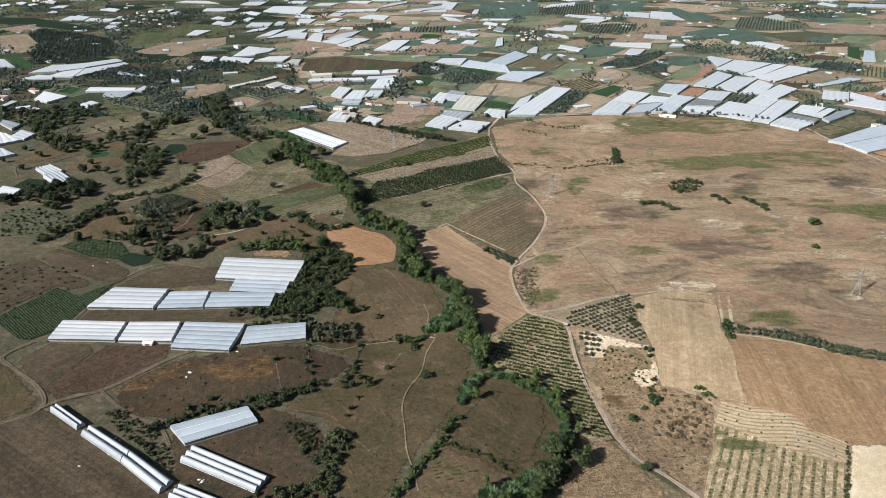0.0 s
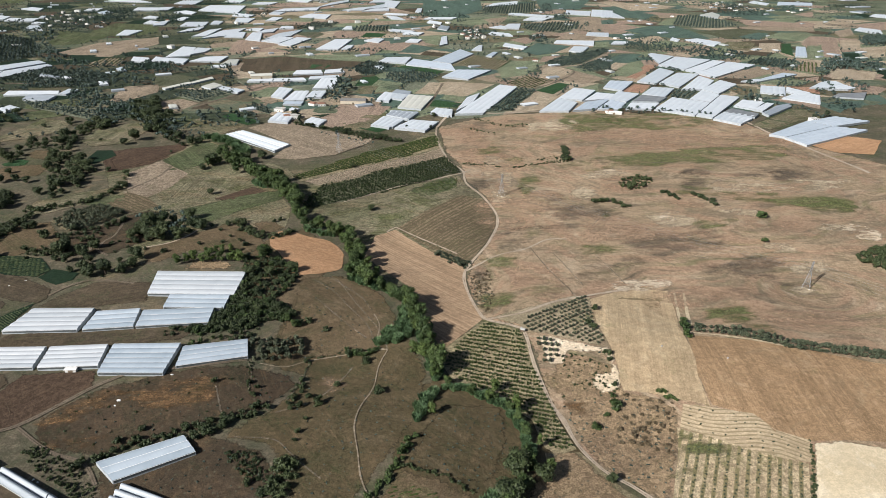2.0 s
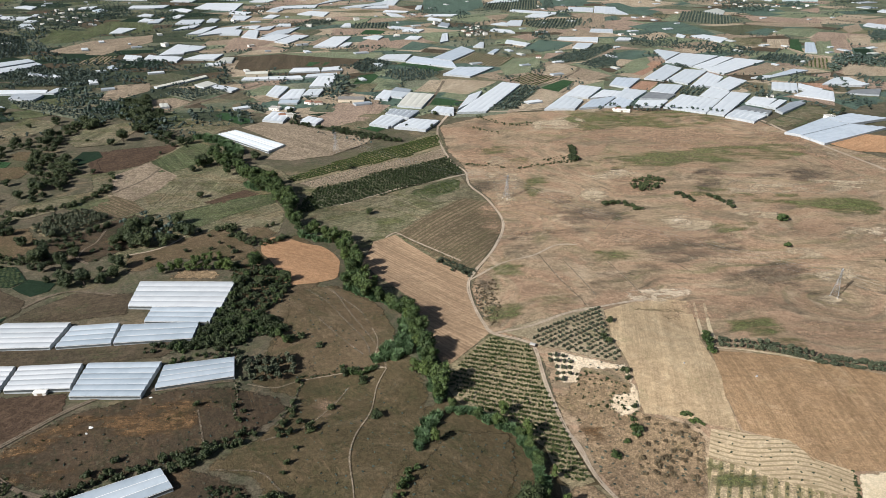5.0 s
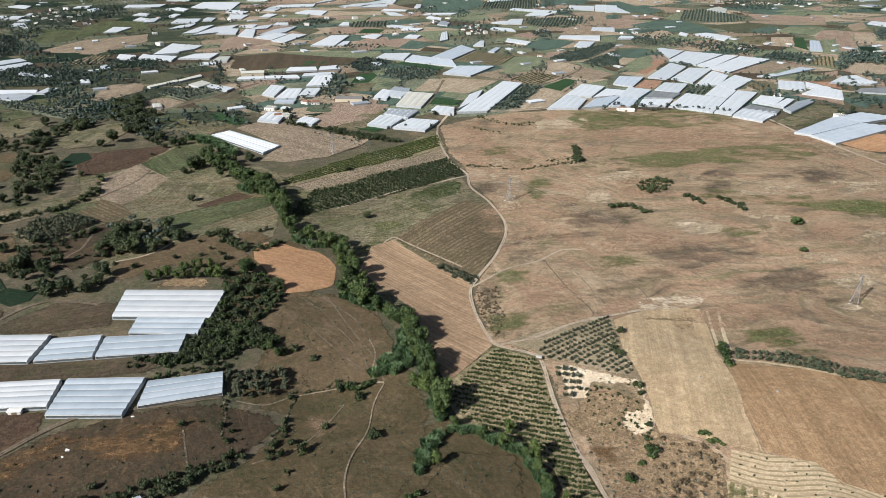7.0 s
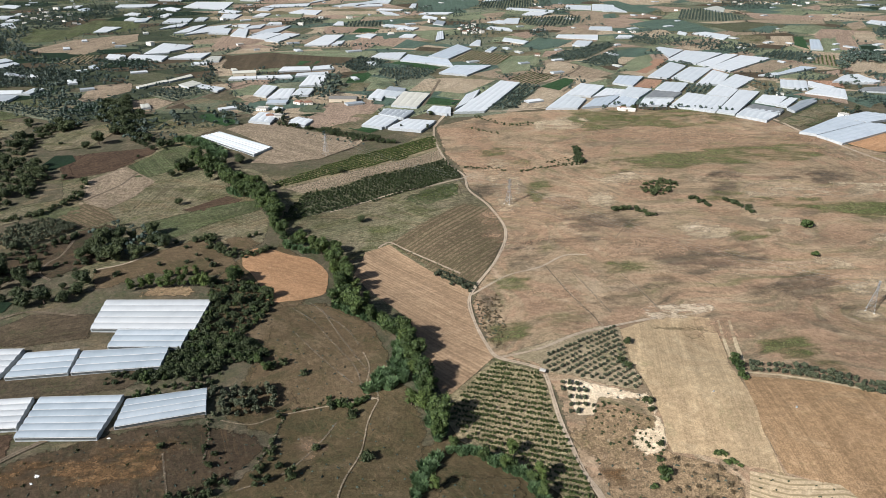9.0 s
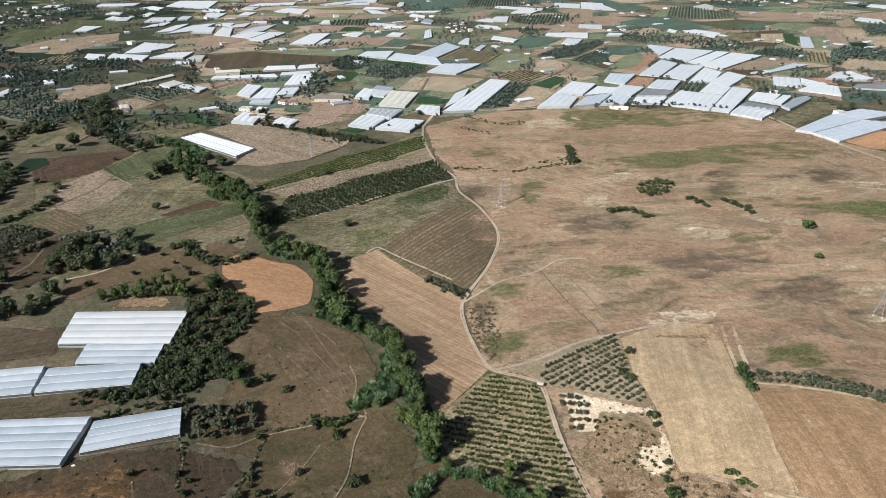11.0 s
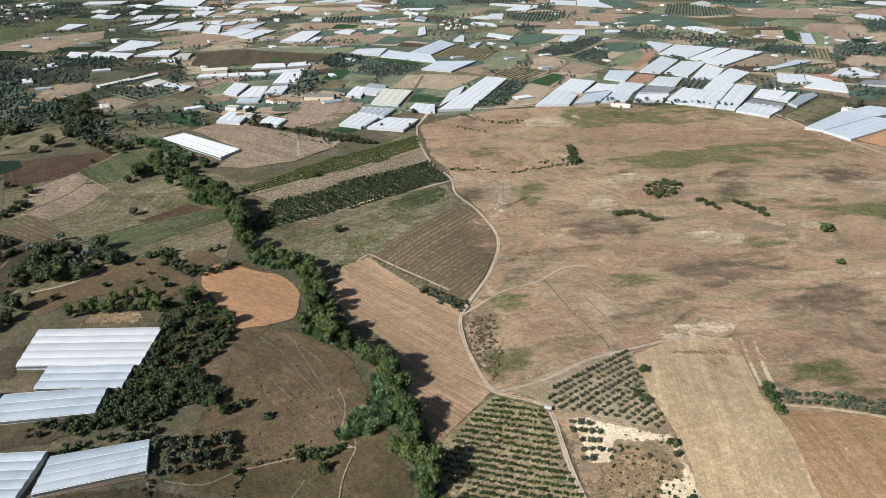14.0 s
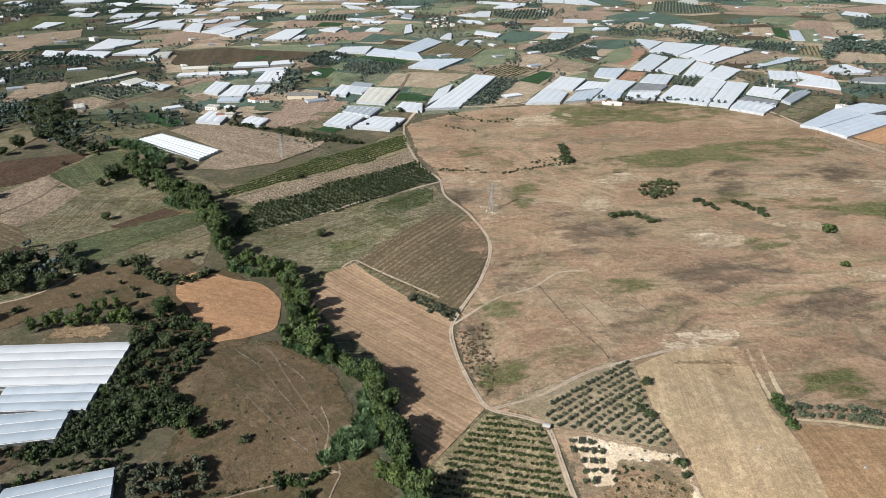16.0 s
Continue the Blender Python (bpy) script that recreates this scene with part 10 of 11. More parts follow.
far_roof('film_dark', 759, 1055, 814, 1062, 780, 1020, 733, 1034)
far_roof('film_grey', -608.3, 866.2, -570, 845, -568.9, 820.6, -601.2, 848.3)
far_roof('film', -548.6, 755.1, -581.6, 807.7, -563.2, 801.5, -529.2, 776.1)
far_roof('film', -555.2, 820, -527.2, 802.3, -527.6, 778.3, -551.2, 791.5)
far_roof('film', -520.5, 710.1, -542.5, 745.2, -529.8, 742.3, -507.4, 725.3)
greenhouse([(-458.4, 681.2), (-437.5, 664), (-424.5, 678.2), (-447.8, 694.3)], 5, 'row of white plastic tunnels', 'film_tunnel', 1.2, 2.2, True, group='plastic tunnels', name='plastic_tunnel')
greenhouse([(-438.5, 660.3), (-413.7, 637.8), (-395.6, 646.9), (-427.5, 676.6)], 5, 'row of white plastic tunnels', 'film_tunnel', 1.2, 2.2, True, group='plastic tunnels', name='plastic_tunnel')
far_roof('film', -461.6, 628, -436.3, 618.4, -435.1, 599.3, -455.1, 605.5)
stand('farm_wood', 'oak', loose_spots([(-759, 1101), (-620, 1095), (-602, 1077), (-625, 1033), (-664, 1037), (-692, 995)], 11, 0.8, 0), 'dark broadleaf trees between the farms', 'wood', True)
stand('farm_wood', 'oak', loose_spots([(-574, 902), (-557, 973), (-502, 930), (-494.5, 888.1), (-516.1, 832.5), (-534.9, 832.4)], 12, 0.8, 1), 'dark broadleaf trees between the farms', 'wood', False)
stand('farm_wood', 'oak', loose_spots([(-900, 1737), (-883, 1795), (-765, 1648), (-733, 1515), (-619, 1339), (-625, 1289), (-669, 1335), (-777, 1554)], 10, 0.85, 2), 'dark broadleaf trees between the farms', 'wood', True)
stand('farm_wood', 'oak', loose_spots([(-499, 1059), (-472, 1083), (-407, 1010), (-358, 909), (-358.6, 875.5), (-386.4, 886.4), (-422, 957), (-459, 975)], 9, 0.8, 3), 'dark broadleaf trees between the farms', 'wood', True)
stand('farm_wood', 'oak', loose_spots([(-377, 974), (-346, 1012), (-305.4, 881.6), (-340.7, 892.8)], 9, 0.8, 4), 'dark broadleaf trees between the farms', 'wood', False)
stand('farm_wood', 'pine', loose_spots([(-976, 1785), (-963, 1884), (-870, 1708), (-894, 1655)], 10, 0.9, 5), 'tall dark pines between the farms', 'wood', True)
stand('farm_wood', 'pine', loose_spots([(-779, 1918), (-827, 2113), (-778, 2151), (-707, 2008), (-707, 1875)], 9, 1, 6), 'tall dark pines between the farms', 'wood', True)
stand('farm_wood', 'oak', loose_spots([(-951, 1978), (-872, 2139), (-701, 1816), (-764, 1678), (-844, 1743)], 15, 0.8, 7), 'dark broadleaf trees between the farms', 'wood', True)
stand('farm_wood', 'oak', loose_spots([(-485, 1285), (-435, 1302), (-401, 1193), (-458, 1177), (-514, 1216), (-569, 1223), (-622, 1307)], 12, 0.8, 8), 'dark broadleaf trees between the farms', 'wood', True)
stand('farm_wood', 'oak', loose_spots([(-647, 922), (-602, 915), (-566.5, 888.4), (-534.9, 832.4), (-578.1, 887.7), (-610.8, 889.5), (-632.4, 898.5)], 9, 0.7, 9), 'dark broadleaf trees between the farms', 'wood', False)
stand('farm_wood', 'oak', loose_spots([(-858, 1353), (-911, 1499), (-871, 1462), (-833, 1355)], 9, 0.8, 10), 'dark broadleaf trees between the farms', 'wood', True)
stand('farm_wood', 'oak', loose_spots([(-815, 1192), (-767, 1164), (-753, 1166), (-743, 1123), (-769, 1118)], 10, 0.8, 11), 'dark broadleaf trees between the farms', 'wood', True)
stand('farm_wood', 'oak', loose_spots([(-477, 1175), (-383, 1134), (-375, 1107), (-434, 1083)], 12, 0.8, 12), 'dark broadleaf trees between the farms', 'wood', True)
stand('farm_wood', 'oak', loose_spots([(-1313, 1962), (-1314, 2162), (-1172, 2099), (-1081, 1991), (-1191, 1949)], 16, 0.7, 13), 'dark broadleaf trees between the farms', 'wood', True)
stand('farm_wood', 'oak', loose_spots([(-978, 1452), (-963, 1469), (-908, 1398), (-925, 1368)], 12, 0.7, 14), 'dark broadleaf trees between the farms', 'wood', True)
stand('farm_wood', 'pine', loose_spots([(-314, 1264), (-305, 1300), (-271, 1190), (-256, 1096), (-273, 1105)], 8, 0.9, 15), 'tall dark pines between the farms', 'wood', True)
stand('farm_wood', 'pine', loose_spots([(-101, 1099), (-88, 1162), (-59, 1126), (-65, 1048), (-75, 983), (-93, 1000)], 6, 1, 16), 'tall dark pines between the farms', 'wood', True)
stand('farm_wood', 'oak', loose_spots([(-433, 1260), (-413, 1305), (-375, 1248), (-371, 1195), (-407, 1193)], 9, 0.8, 17), 'dark broadleaf trees between the farms', 'wood', True)
stand('farm_wood', 'oak', loose_spots([(-336, 926), (-303, 926), (-282.8, 871.4), (-293.4, 842.4), (-308.5, 841.9)], 8, 0.8, 18), 'dark broadleaf trees between the farms', 'wood', False)
stand('farm_wood', 'pine', loose_spots([(-123, 1036), (-106, 1053), (-99, 1000), (-116, 993)], 7, 0.8, 19), 'tall dark pines between the farms', 'wood', True)
stand('farm_wood', 'pine', loose_spots([(-32, 1042), (-16, 1050), (-10, 973), (-30, 966)], 8, 0.8, 20), 'tall dark pines between the farms', 'wood', True)
stand('farm_wood', 'pine', loose_spots([(-136, 928), (-126, 934), (-116.3, 887.3), (-128, 879.3)], 7, 0.8, 21), 'tall dark pines between the farms', 'wood', False)
stand('farm_wood', 'pine', loose_spots([(-205, 1146), (-166, 1121), (-162, 1095), (-198, 1103)], 6, 0.55, 22), 'tall dark pines between the farms', 'wood', True)
stand('farm_wood', 'oak', loose_spots([(-226, 1141), (-215, 1145), (-206, 1102), (-217, 1100)], 9, 0.7, 23), 'dark broadleaf trees between the farms', 'wood', True)
stand('farm_wood', 'oak', loose_spots([(-500, 1899), (-447, 1984), (-422, 2165), (-367, 2050), (-430, 1907)], 12, 0.7, 24), 'dark broadleaf trees between the farms', 'wood', True)
stand('farm_wood', 'oak', loose_spots([(-375, 2049), (-384, 2203), (-388, 2288), (-344, 1917)], 14, 0.7, 25), 'dark broadleaf trees between the farms', 'wood', True)
stand('farm_wood', 'oak', loose_spots([(-66, 1480), (-16, 1477), (-16, 1418), (-59, 1435)], 10, 0.6, 26), 'dark broadleaf trees between the farms', 'wood', True)
stand('farm_wood', 'oak', loose_spots([(-232, 1443), (-188, 1485), (-167, 1527), (-169, 1433)], 16, 0.6, 27), 'dark broadleaf trees between the farms', 'wood', True)
stand('farm_wood', 'oak', loose_spots([(-664, 2014), (-606, 2079), (-570, 1891), (-623, 1910)], 12, 0.7, 28), 'dark broadleaf trees between the farms', 'wood', True)
stand('farm_wood', 'oak', loose_spots([(-50, 1217), (3, 1278), (3, 1210), (-43, 1175)], 8, 0.6, 29), 'dark broadleaf trees between the farms', 'wood', True)
stand('farm_wood', 'pine', loose_spots([(181, 2031), (226, 2153), (242, 2053), (206, 1942)], 10, 0.8, 30), 'tall dark pines between the farms', 'wood', True)
stand('farm_wood', 'oak', loose_spots([(343, 1662), (392, 1706), (387, 1621), (347, 1557)], 9, 0.8, 31), 'dark broadleaf trees between the farms', 'wood', True)
stand('farm_wood', 'oak', loose_spots([(93, 2183), (153, 2274), (161, 2115), (104, 2036)], 12, 0.7, 32), 'dark broadleaf trees between the farms', 'wood', True)
stand('farm_wood', 'oak', loose_spots([(176, 1798), (269, 1864), (300, 1677), (228, 1563), (165, 1591)], 12, 0.7, 33), 'dark broadleaf trees between the farms', 'wood', True)
stand('farm_wood', 'oak', loose_spots([(263, 1197), (277, 1207), (269, 1157), (255, 1157)], 8, 0.6, 34), 'dark broadleaf trees between the farms', 'wood', True)
stand('farm_wood', 'oak', loose_spots([(556, 2475), (597, 2521), (547, 2258), (508, 2236)], 10, 0.7, 35), 'dark broadleaf trees between the farms', 'wood', True)
stand('farm_wood', 'oak', loose_spots([(524, 2160), (579, 2197), (557, 2076), (506, 2042)], 10, 0.7, 36), 'dark broadleaf trees between the farms', 'wood', True)
stand('farm_wood', 'oak', loose_spots([(521, 1868), (581, 1971), (576, 1921), (512, 1779)], 11, 0.7, 37), 'dark broadleaf trees between the farms', 'wood', True)
stand('farm_wood', 'oak', loose_spots([(279, 1065), (314, 1110), (317, 1088), (277, 1038)], 8, 0.7, 38), 'dark broadleaf trees between the farms', 'wood', True)
stand('farm_wood', 'oak', loose_spots([(53, 930), (76, 914), (92, 909), (68, 906)], 9, 0.6, 39), 'dark broadleaf trees between the farms', 'wood', False)
stand('farm_wood', 'pine', loose_spots([(530, 1509), (605, 1632), (680, 1562), (664, 1461), (587, 1454)], 8, 0.9, 40), 'tall dark pines between the farms', 'wood', True)
stand('farm_wood', 'oak', loose_spots([(658, 1475), (738, 1543), (800, 1458), (777, 1388), (699, 1349), (656, 1411)], 9, 0.7, 41), 'dark broadleaf trees between the farms', 'wood', True)
stand('farm_wood', 'oak', loose_spots([(1164, 2371), (1350, 2586), (1376, 2399), (1259, 2219), (1141, 2204)], 12, 0.8, 42), 'dark broadleaf trees between the farms', 'wood', True)
stand('farm_wood', 'oak', loose_spots([(1103, 2724), (1250, 2700), (1372, 2631), (1243, 2454), (1122, 2554)], 16, 0.8, 43), 'dark broadleaf trees between the farms', 'wood', True)
stand('farm_wood', 'oak', loose_spots([(1453, 2540), (1580, 2577), (1484, 2413), (1366, 2345)], 14, 0.8, 44), 'dark broadleaf trees between the farms', 'wood', True)
stand('farm_wood', 'oak', loose_spots([(561, 1383), (583, 1385), (559, 1332), (548, 1344)], 7, 0.7, 45), 'dark broadleaf trees between the farms', 'wood', True)
stand('farm_wood', 'oak', loose_spots([(547, 1272), (570, 1275), (541, 1218), (533, 1228)], 7, 0.6, 46), 'dark broadleaf trees between the farms', 'wood', True)
stand('farm_wood', 'oak', loose_spots([(585, 1109), (604, 1088), (606, 1021), (590, 1006), (581, 1060)], 8, 0.7, 47), 'dark broadleaf trees between the farms', 'wood', True)
stand('farm_wood', 'oak', loose_spots([(571, 1022), (597, 1038), (585, 1006), (563, 997)], 6, 0.7, 48), 'dark broadleaf trees between the farms', 'wood', True)
stand('farm_wood', 'oak', loose_spots([(648, 1153), (670, 1156), (644, 1111), (632, 1118)], 6, 0.7, 49), 'dark broadleaf trees between the farms', 'wood', True)
stand('farm_wood', 'oak', loose_spots([(720, 1160), (742, 1162), (714, 1114), (694, 1112)], 8, 0.6, 50), 'dark broadleaf trees between the farms', 'wood', True)
stand('farm_wood', 'oak', loose_spots([(324, 957), (344, 959), (338, 928), (317, 933)], 7, 0.5, 51), 'dark broadleaf trees between the farms', 'wood', False)
stand('farm_wood', 'oak', loose_spots([(543, 1402), (568, 1411), (541, 1331), (519, 1317)], 10, 0.7, 52), 'dark broadleaf trees between the farms', 'wood', True)
stand('farm_wood', 'oak', loose_spots([(822, 1340), (868, 1332), (776, 1240), (775, 1267)], 9, 0.7, 53), 'dark broadleaf trees between the farms', 'wood', True)
stand('farm_wood', 'oak', loose_spots([(904, 1334), (953, 1360), (1035, 1329), (968, 1248), (896, 1269), (823, 1200), (826, 1226)], 8, 0.9, 54), 'dark broadleaf trees between the farms', 'wood', True)
stand('farm_wood', 'oak', loose_spots([(1225, 1686), (1354, 1801), (1347, 1706), (1229, 1563), (1162, 1565)], 9, 0.7, 55), 'dark broadleaf trees between the farms', 'wood', True)
stand('farm_wood', 'oak', loose_spots([(839, 1171), (854, 1119), (834, 1086), (808, 1099)], 8, 0.7, 56), 'dark broadleaf trees between the farms', 'wood', True)
stand('farm_wood', 'oak', loose_spots([(756, 1128), (767, 1083), (775, 1045), (742, 1027), (724, 1065)], 9, 0.7, 57), 'dark broadleaf trees between the farms', 'wood', True)
stand('farm_wood', 'oak', loose_spots([(980, 1380), (997, 1387), (994, 1433), (967, 1388)], 8, 0.7, 58), 'dark broadleaf trees between the farms', 'wood', True)
stand('farm_wood', 'oak', loose_spots([(724, 1010), (725, 972), (703, 926), (695, 956)], 8, 0.7, 59), 'dark broadleaf trees between the farms', 'wood', True)
stand('farm_wood', 'scrub_bush', loose_spots([(-143.8, 391.9), (-132.1, 395.5), (-123.5, 402.5), (-119.1, 416.7), (-102.8, 427.9), (-84.9, 427.4), (-71.3, 417.5), (-67, 405.4), (-79.5, 403.7), (-90.8, 401.2), (-99.8, 392.4), (-113.1, 391.9), (-129.5, 388.8)], 2.6, 1, 60), 'dark scrub filling a hollow', 'wood', False)
stand('farm_wood', 'green_bush', loose_spots([(-123.5, 402.5), (-119.1, 416.7), (-102.8, 427.9), (-84.9, 427.4), (-71.3, 417.5), (-67, 405.4), (-79.5, 403.7), (-90.8, 401.2), (-99.8, 392.4)], 4.5, 1.1, 61), 'green bushes in the scrub wood', 'wood', False)
stand('farm_wood', 'scrub_bush', loose_spots([(-145.6, 567.6), (-137.1, 573.1), (-123, 553), (-101.4, 540.8), (-91.7, 552.6), (-90.6, 547.1), (-103.1, 533.2), (-121, 538.1), (-136.3, 557.6)], 3.2, 1, 62), 'dark scrub filling a hollow', 'wood', False)
stand('farm_wood', 'oak', loose_spots([(-450.8, 605.9), (-431.9, 632.8), (-417, 643.7), (-382.8, 641.7), (-356.7, 625.3), (-363, 602.8), (-386.2, 592.9), (-367.6, 568.7), (-386.1, 572.6), (-407.2, 589.9), (-433.2, 577.6)], 7, 0.75, 63), 'dark broadleaf trees between the farms', 'wood', False)
stand('farm_wood', 'oak', loose_spots([(-352.4, 641.5), (-342.8, 675.1), (-320.8, 679.9), (-314.6, 659.8), (-332, 636.4)], 8, 0.7, 64), 'dark broadleaf trees between the farms', 'wood', False)
stand('farm_wood', 'scrub_bush', loose_spots([(-345.1, 536.3), (-344.3, 565.8), (-332, 591.5), (-327.9, 594.6), (-330.2, 548.3), (-339.9, 516.8), (-354.2, 497.9), (-360.2, 508.4)], 3.6, 1.2, 65), 'dark scrub filling a hollow', 'wood', False)
stand('farm_wood', 'oak', loose_spots([(-490.3, 772.2), (-474.5, 809.9), (-462.2, 799.9), (-439.1, 754.1), (-456.5, 735.2), (-477.2, 746)], 9, 0.75, 66), 'dark broadleaf trees between the farms', 'wood', False)
stand('farm_wood', 'oak', loose_spots([(-437.1, 750.1), (-434.7, 788.2), (-426.5, 801.2), (-413.7, 766.2), (-419.7, 735.4)], 8, 0.8, 67), 'dark broadleaf trees between the farms', 'wood', False)
stand('farm_wood', 'oak', loose_spots([(-433.9, 801.4), (-403.9, 833.5), (-405.9, 866), (-429.6, 894.3), (-420.1, 894.5), (-376.8, 804.2), (-371.5, 766.2), (-405, 778)], 8, 0.75, 68), 'dark broadleaf trees between the farms', 'wood', False)
stand('farm_wood', 'oak', loose_spots([(-380.5, 723.9), (-382.4, 758.9), (-348.7, 752.8), (-320.2, 714.9), (-313.4, 680.4), (-353.8, 678.6)], 8, 0.7, 69), 'dark broadleaf trees between the farms', 'wood', False)
stand('farm_wood', 'oak', loose_spots([(-403.8, 861), (-397.3, 893.8), (-365.6, 894.7), (-358.6, 875.5), (-380.1, 849.7), (-387.5, 830.5)], 7, 0.7, 70), 'dark broadleaf trees between the farms', 'wood', False)
stand('farm_wood', 'scrub_bush', loose_spots([(-305.9, 519.6), (-273.5, 526.9), (-258.6, 540.9), (-246.5, 523.1), (-259.3, 504.9), (-298, 503.2)], 5, 1.1, 71), 'dark scrub filling a hollow', 'wood', False)
stand('farm_wood', 'oak', loose_spots([(-289.5, 829.7), (-301.4, 868.5), (-257.7, 822.5), (-232.4, 810.8), (-226.4, 787), (-256.5, 792)], 8, 0.7, 72), 'dark broadleaf trees between the farms', 'wood', False)
stand('farm_wood', 'scrub_bush', loose_spots([(-344.6, 599.9), (-323.5, 610.1), (-304.4, 619.6), (-291.2, 638.3), (-279.6, 655.8), (-274.8, 668.7), (-272.7, 662.7), (-288.3, 630.7), (-303.9, 611.6), (-331.4, 596.2)], 3.5, 1.2, 73), 'dark scrub filling a hollow', 'wood', False)
stand('farm_wood', 'scrub_bush', loose_spots([(-284.5, 636.4), (-283, 683.6), (-286, 710.8), (-283, 705.7), (-274.8, 668.7)], 5, 1.2, 74), 'dark scrub filling a hollow', 'wood', False)
stand('farm_wood', 'low_shrub', loose_spots([(-424.3, 563.5), (-398.2, 574.6), (-366.2, 565.9), (-348.6, 548.2), (-351.9, 520.4), (-389.8, 507.9)], 4.5, 1.2, 75), 'low dark weeds on rough grass', 'wood', False)
stand('farm_wood', 'scrub_bush', loose_spots([(-235.5, 534.9), (-214.1, 579.1), (-201.8, 543.4), (-220.1, 520.8)], 6, 1.1, 76), 'dark scrub filling a hollow', 'wood', False)
stand('farm_wood', 'oak', loose_spots([(-622.9, 883.3), (-576.5, 885), (-534.4, 866.4), (-519.8, 832.5), (-534.4, 824.9), (-610.9, 863.9)], 9, 0.6, 77), 'dark broadleaf trees between the farms', 'wood', False)
stand('farm_wood', 'scrub_bush', loose_spots([(-291.6, 544.8), (-261.7, 562), (-245.1, 583.6), (-242.9, 577.5), (-256, 547.7), (-276, 532.9)], 5, 1.1, 78), 'dark scrub filling a hollow', 'wood', False)
stand('farm_wood', 'oak', loose_spots([(-549.8, 838.9), (-525.1, 832.5), (-492.7, 783.1), (-497.9, 766.9), (-516.5, 781.2)], 9, 0.7, 79), 'dark broadleaf trees between the farms', 'wood', False)
house(-946, 2016, 10.1, 7.3, 3.6, 21, 'white farmhouse with a red tiled roof', 'white_wall', 'tile', True)
house(-911, 1992, 9.7, 7.0, 3.6, 30, 'white farmhouse with a red tiled roof', 'white_wall', 'tile', True)
house(-908, 2021, 13.8, 10.1, 3.4, -12, 'white flat-roofed farmhouse among the plots', 'white_wall', 'slab', False)
house(-846, 1868, 11.7, 8.5, 3.4, -27, 'white flat-roofed farmhouse among the plots', 'white_wall', 'slab', False)
house(-853, 1795, 10.2, 7.4, 3.4, -7, 'white flat-roofed farmhouse among the plots', 'white_wall', 'slab', False)
house(-818, 1846, 13.2, 9.6, 3.6, -3, 'white farmhouse with a red tiled roof', 'white_wall', 'tile', True)
house(-828, 1921, 12.2, 8.9, 3.6, -29, 'white flat-roofed farmhouse among the plots', 'white_wall', 'slab', False)
house(-825, 1975, 13.4, 9.8, 3.6, 24, 'white flat-roofed farmhouse among the plots', 'white_wall', 'slab', False)
house(-756, 1878, 10.2, 7.4, 3.6, -29, 'white farmhouse with a red tiled roof', 'white_wall', 'tile', True)
house(-918, 2110, 14.0, 10.2, 6.4, -2, 'white flat-roofed farmhouse among the plots', 'white_wall', 'slab', False)
house(-944, 2076, 8.8, 6.4, 6.4, -1, 'white flat-roofed farmhouse among the plots', 'white_wall', 'slab', False)
house(-877, 1889, 13.5, 9.8, 3.6, 14, 'white flat-roofed farmhouse among the plots', 'white_wall', 'slab', False)
house(-868, 1943, 12.1, 8.8, 3.4, -11, 'white flat-roofed farmhouse among the plots', 'white_wall', 'slab', False)
house(-781, 1839, 10.5, 7.6, 3.4, -30, 'white flat-roofed farmhouse among the plots', 'white_wall', 'slab', False)
house(-740, 1796, 9.1, 6.6, 3.6, 26, 'white flat-roofed farmhouse among the plots', 'white_wall', 'slab', False)
house(-922, 1936, 11.7, 8.5, 3.6, -22, 'white flat-roofed farmhouse among the plots', 'white_wall', 'slab', False)
house(-662, 1034, 14.3, 10.4, 3.6, -15, 'white farmhouse with a red tiled roof', 'white_wall', 'tile', True)
house(-682, 985, 12.3, 8.9, 3.4, 5, 'white flat-roofed farmhouse among the plots', 'white_wall', 'slab', False)
house(-693, 1013, 11.2, 8.1, 6.4, 31, 'white flat-roofed farmhouse among the plots', 'white_wall', 'slab', False)
house(-606, 915, 9.9, 7.2, 3.4, -11, 'white flat-roofed farmhouse among the plots', 'white_wall', 'slab', False)
house(-654, 1023, 10.3, 7.5, 3.4, -25, 'white flat-roofed farmhouse among the plots', 'white_wall', 'slab', False)
house(-673, 975, 10.6, 7.7, 3.6, -37, 'white farmhouse with a red tiled roof', 'white_wall', 'tile', True)
house(-770, 1270, 9.0, 6.6, 3.6, 1, 'white flat-roofed farmhouse among the plots', 'white_wall', 'slab', False)
house(-1045, 1697, 8.9, 6.5, 3.4, 12, 'white flat-roofed farmhouse among the plots', 'white_wall', 'slab', False)
house(-463, 1474, 13.5, 9.8, 6.4, -31, 'white flat-roofed farmhouse among the plots', 'white_wall', 'slab', False)
house(-603, 1921, 10.4, 7.6, 3.6, -3, 'white farmhouse with a red tiled roof', 'white_wall', 'tile', True)
house(-614, 1870, 9.6, 6.9, 3.4, 2, 'white flat-roofed farmhouse among the plots', 'white_wall', 'slab', False)
house(-114, 980, 12.0, 8.7, 3.6, -35, 'white farmhouse with a red tiled roof', 'white_wall', 'tile', True)
house(-101, 977, 11.3, 8.2, 3.6, 6, 'white farmhouse with a red tiled roof', 'white_wall', 'tile', True)
house(-158, 951, 14.3, 10.4, 3.6, -14, 'white flat-roofed farmhouse among the plots', 'white_wall', 'slab', False)
house(189, 1722, 11.1, 8.1, 3.4, -33, 'white farmhouse with a red tiled roof', 'white_wall', 'tile', True)
house(210, 1755, 9.1, 6.6, 6.4, -21, 'white farmhouse with a red tiled roof', 'white_wall', 'tile', True)
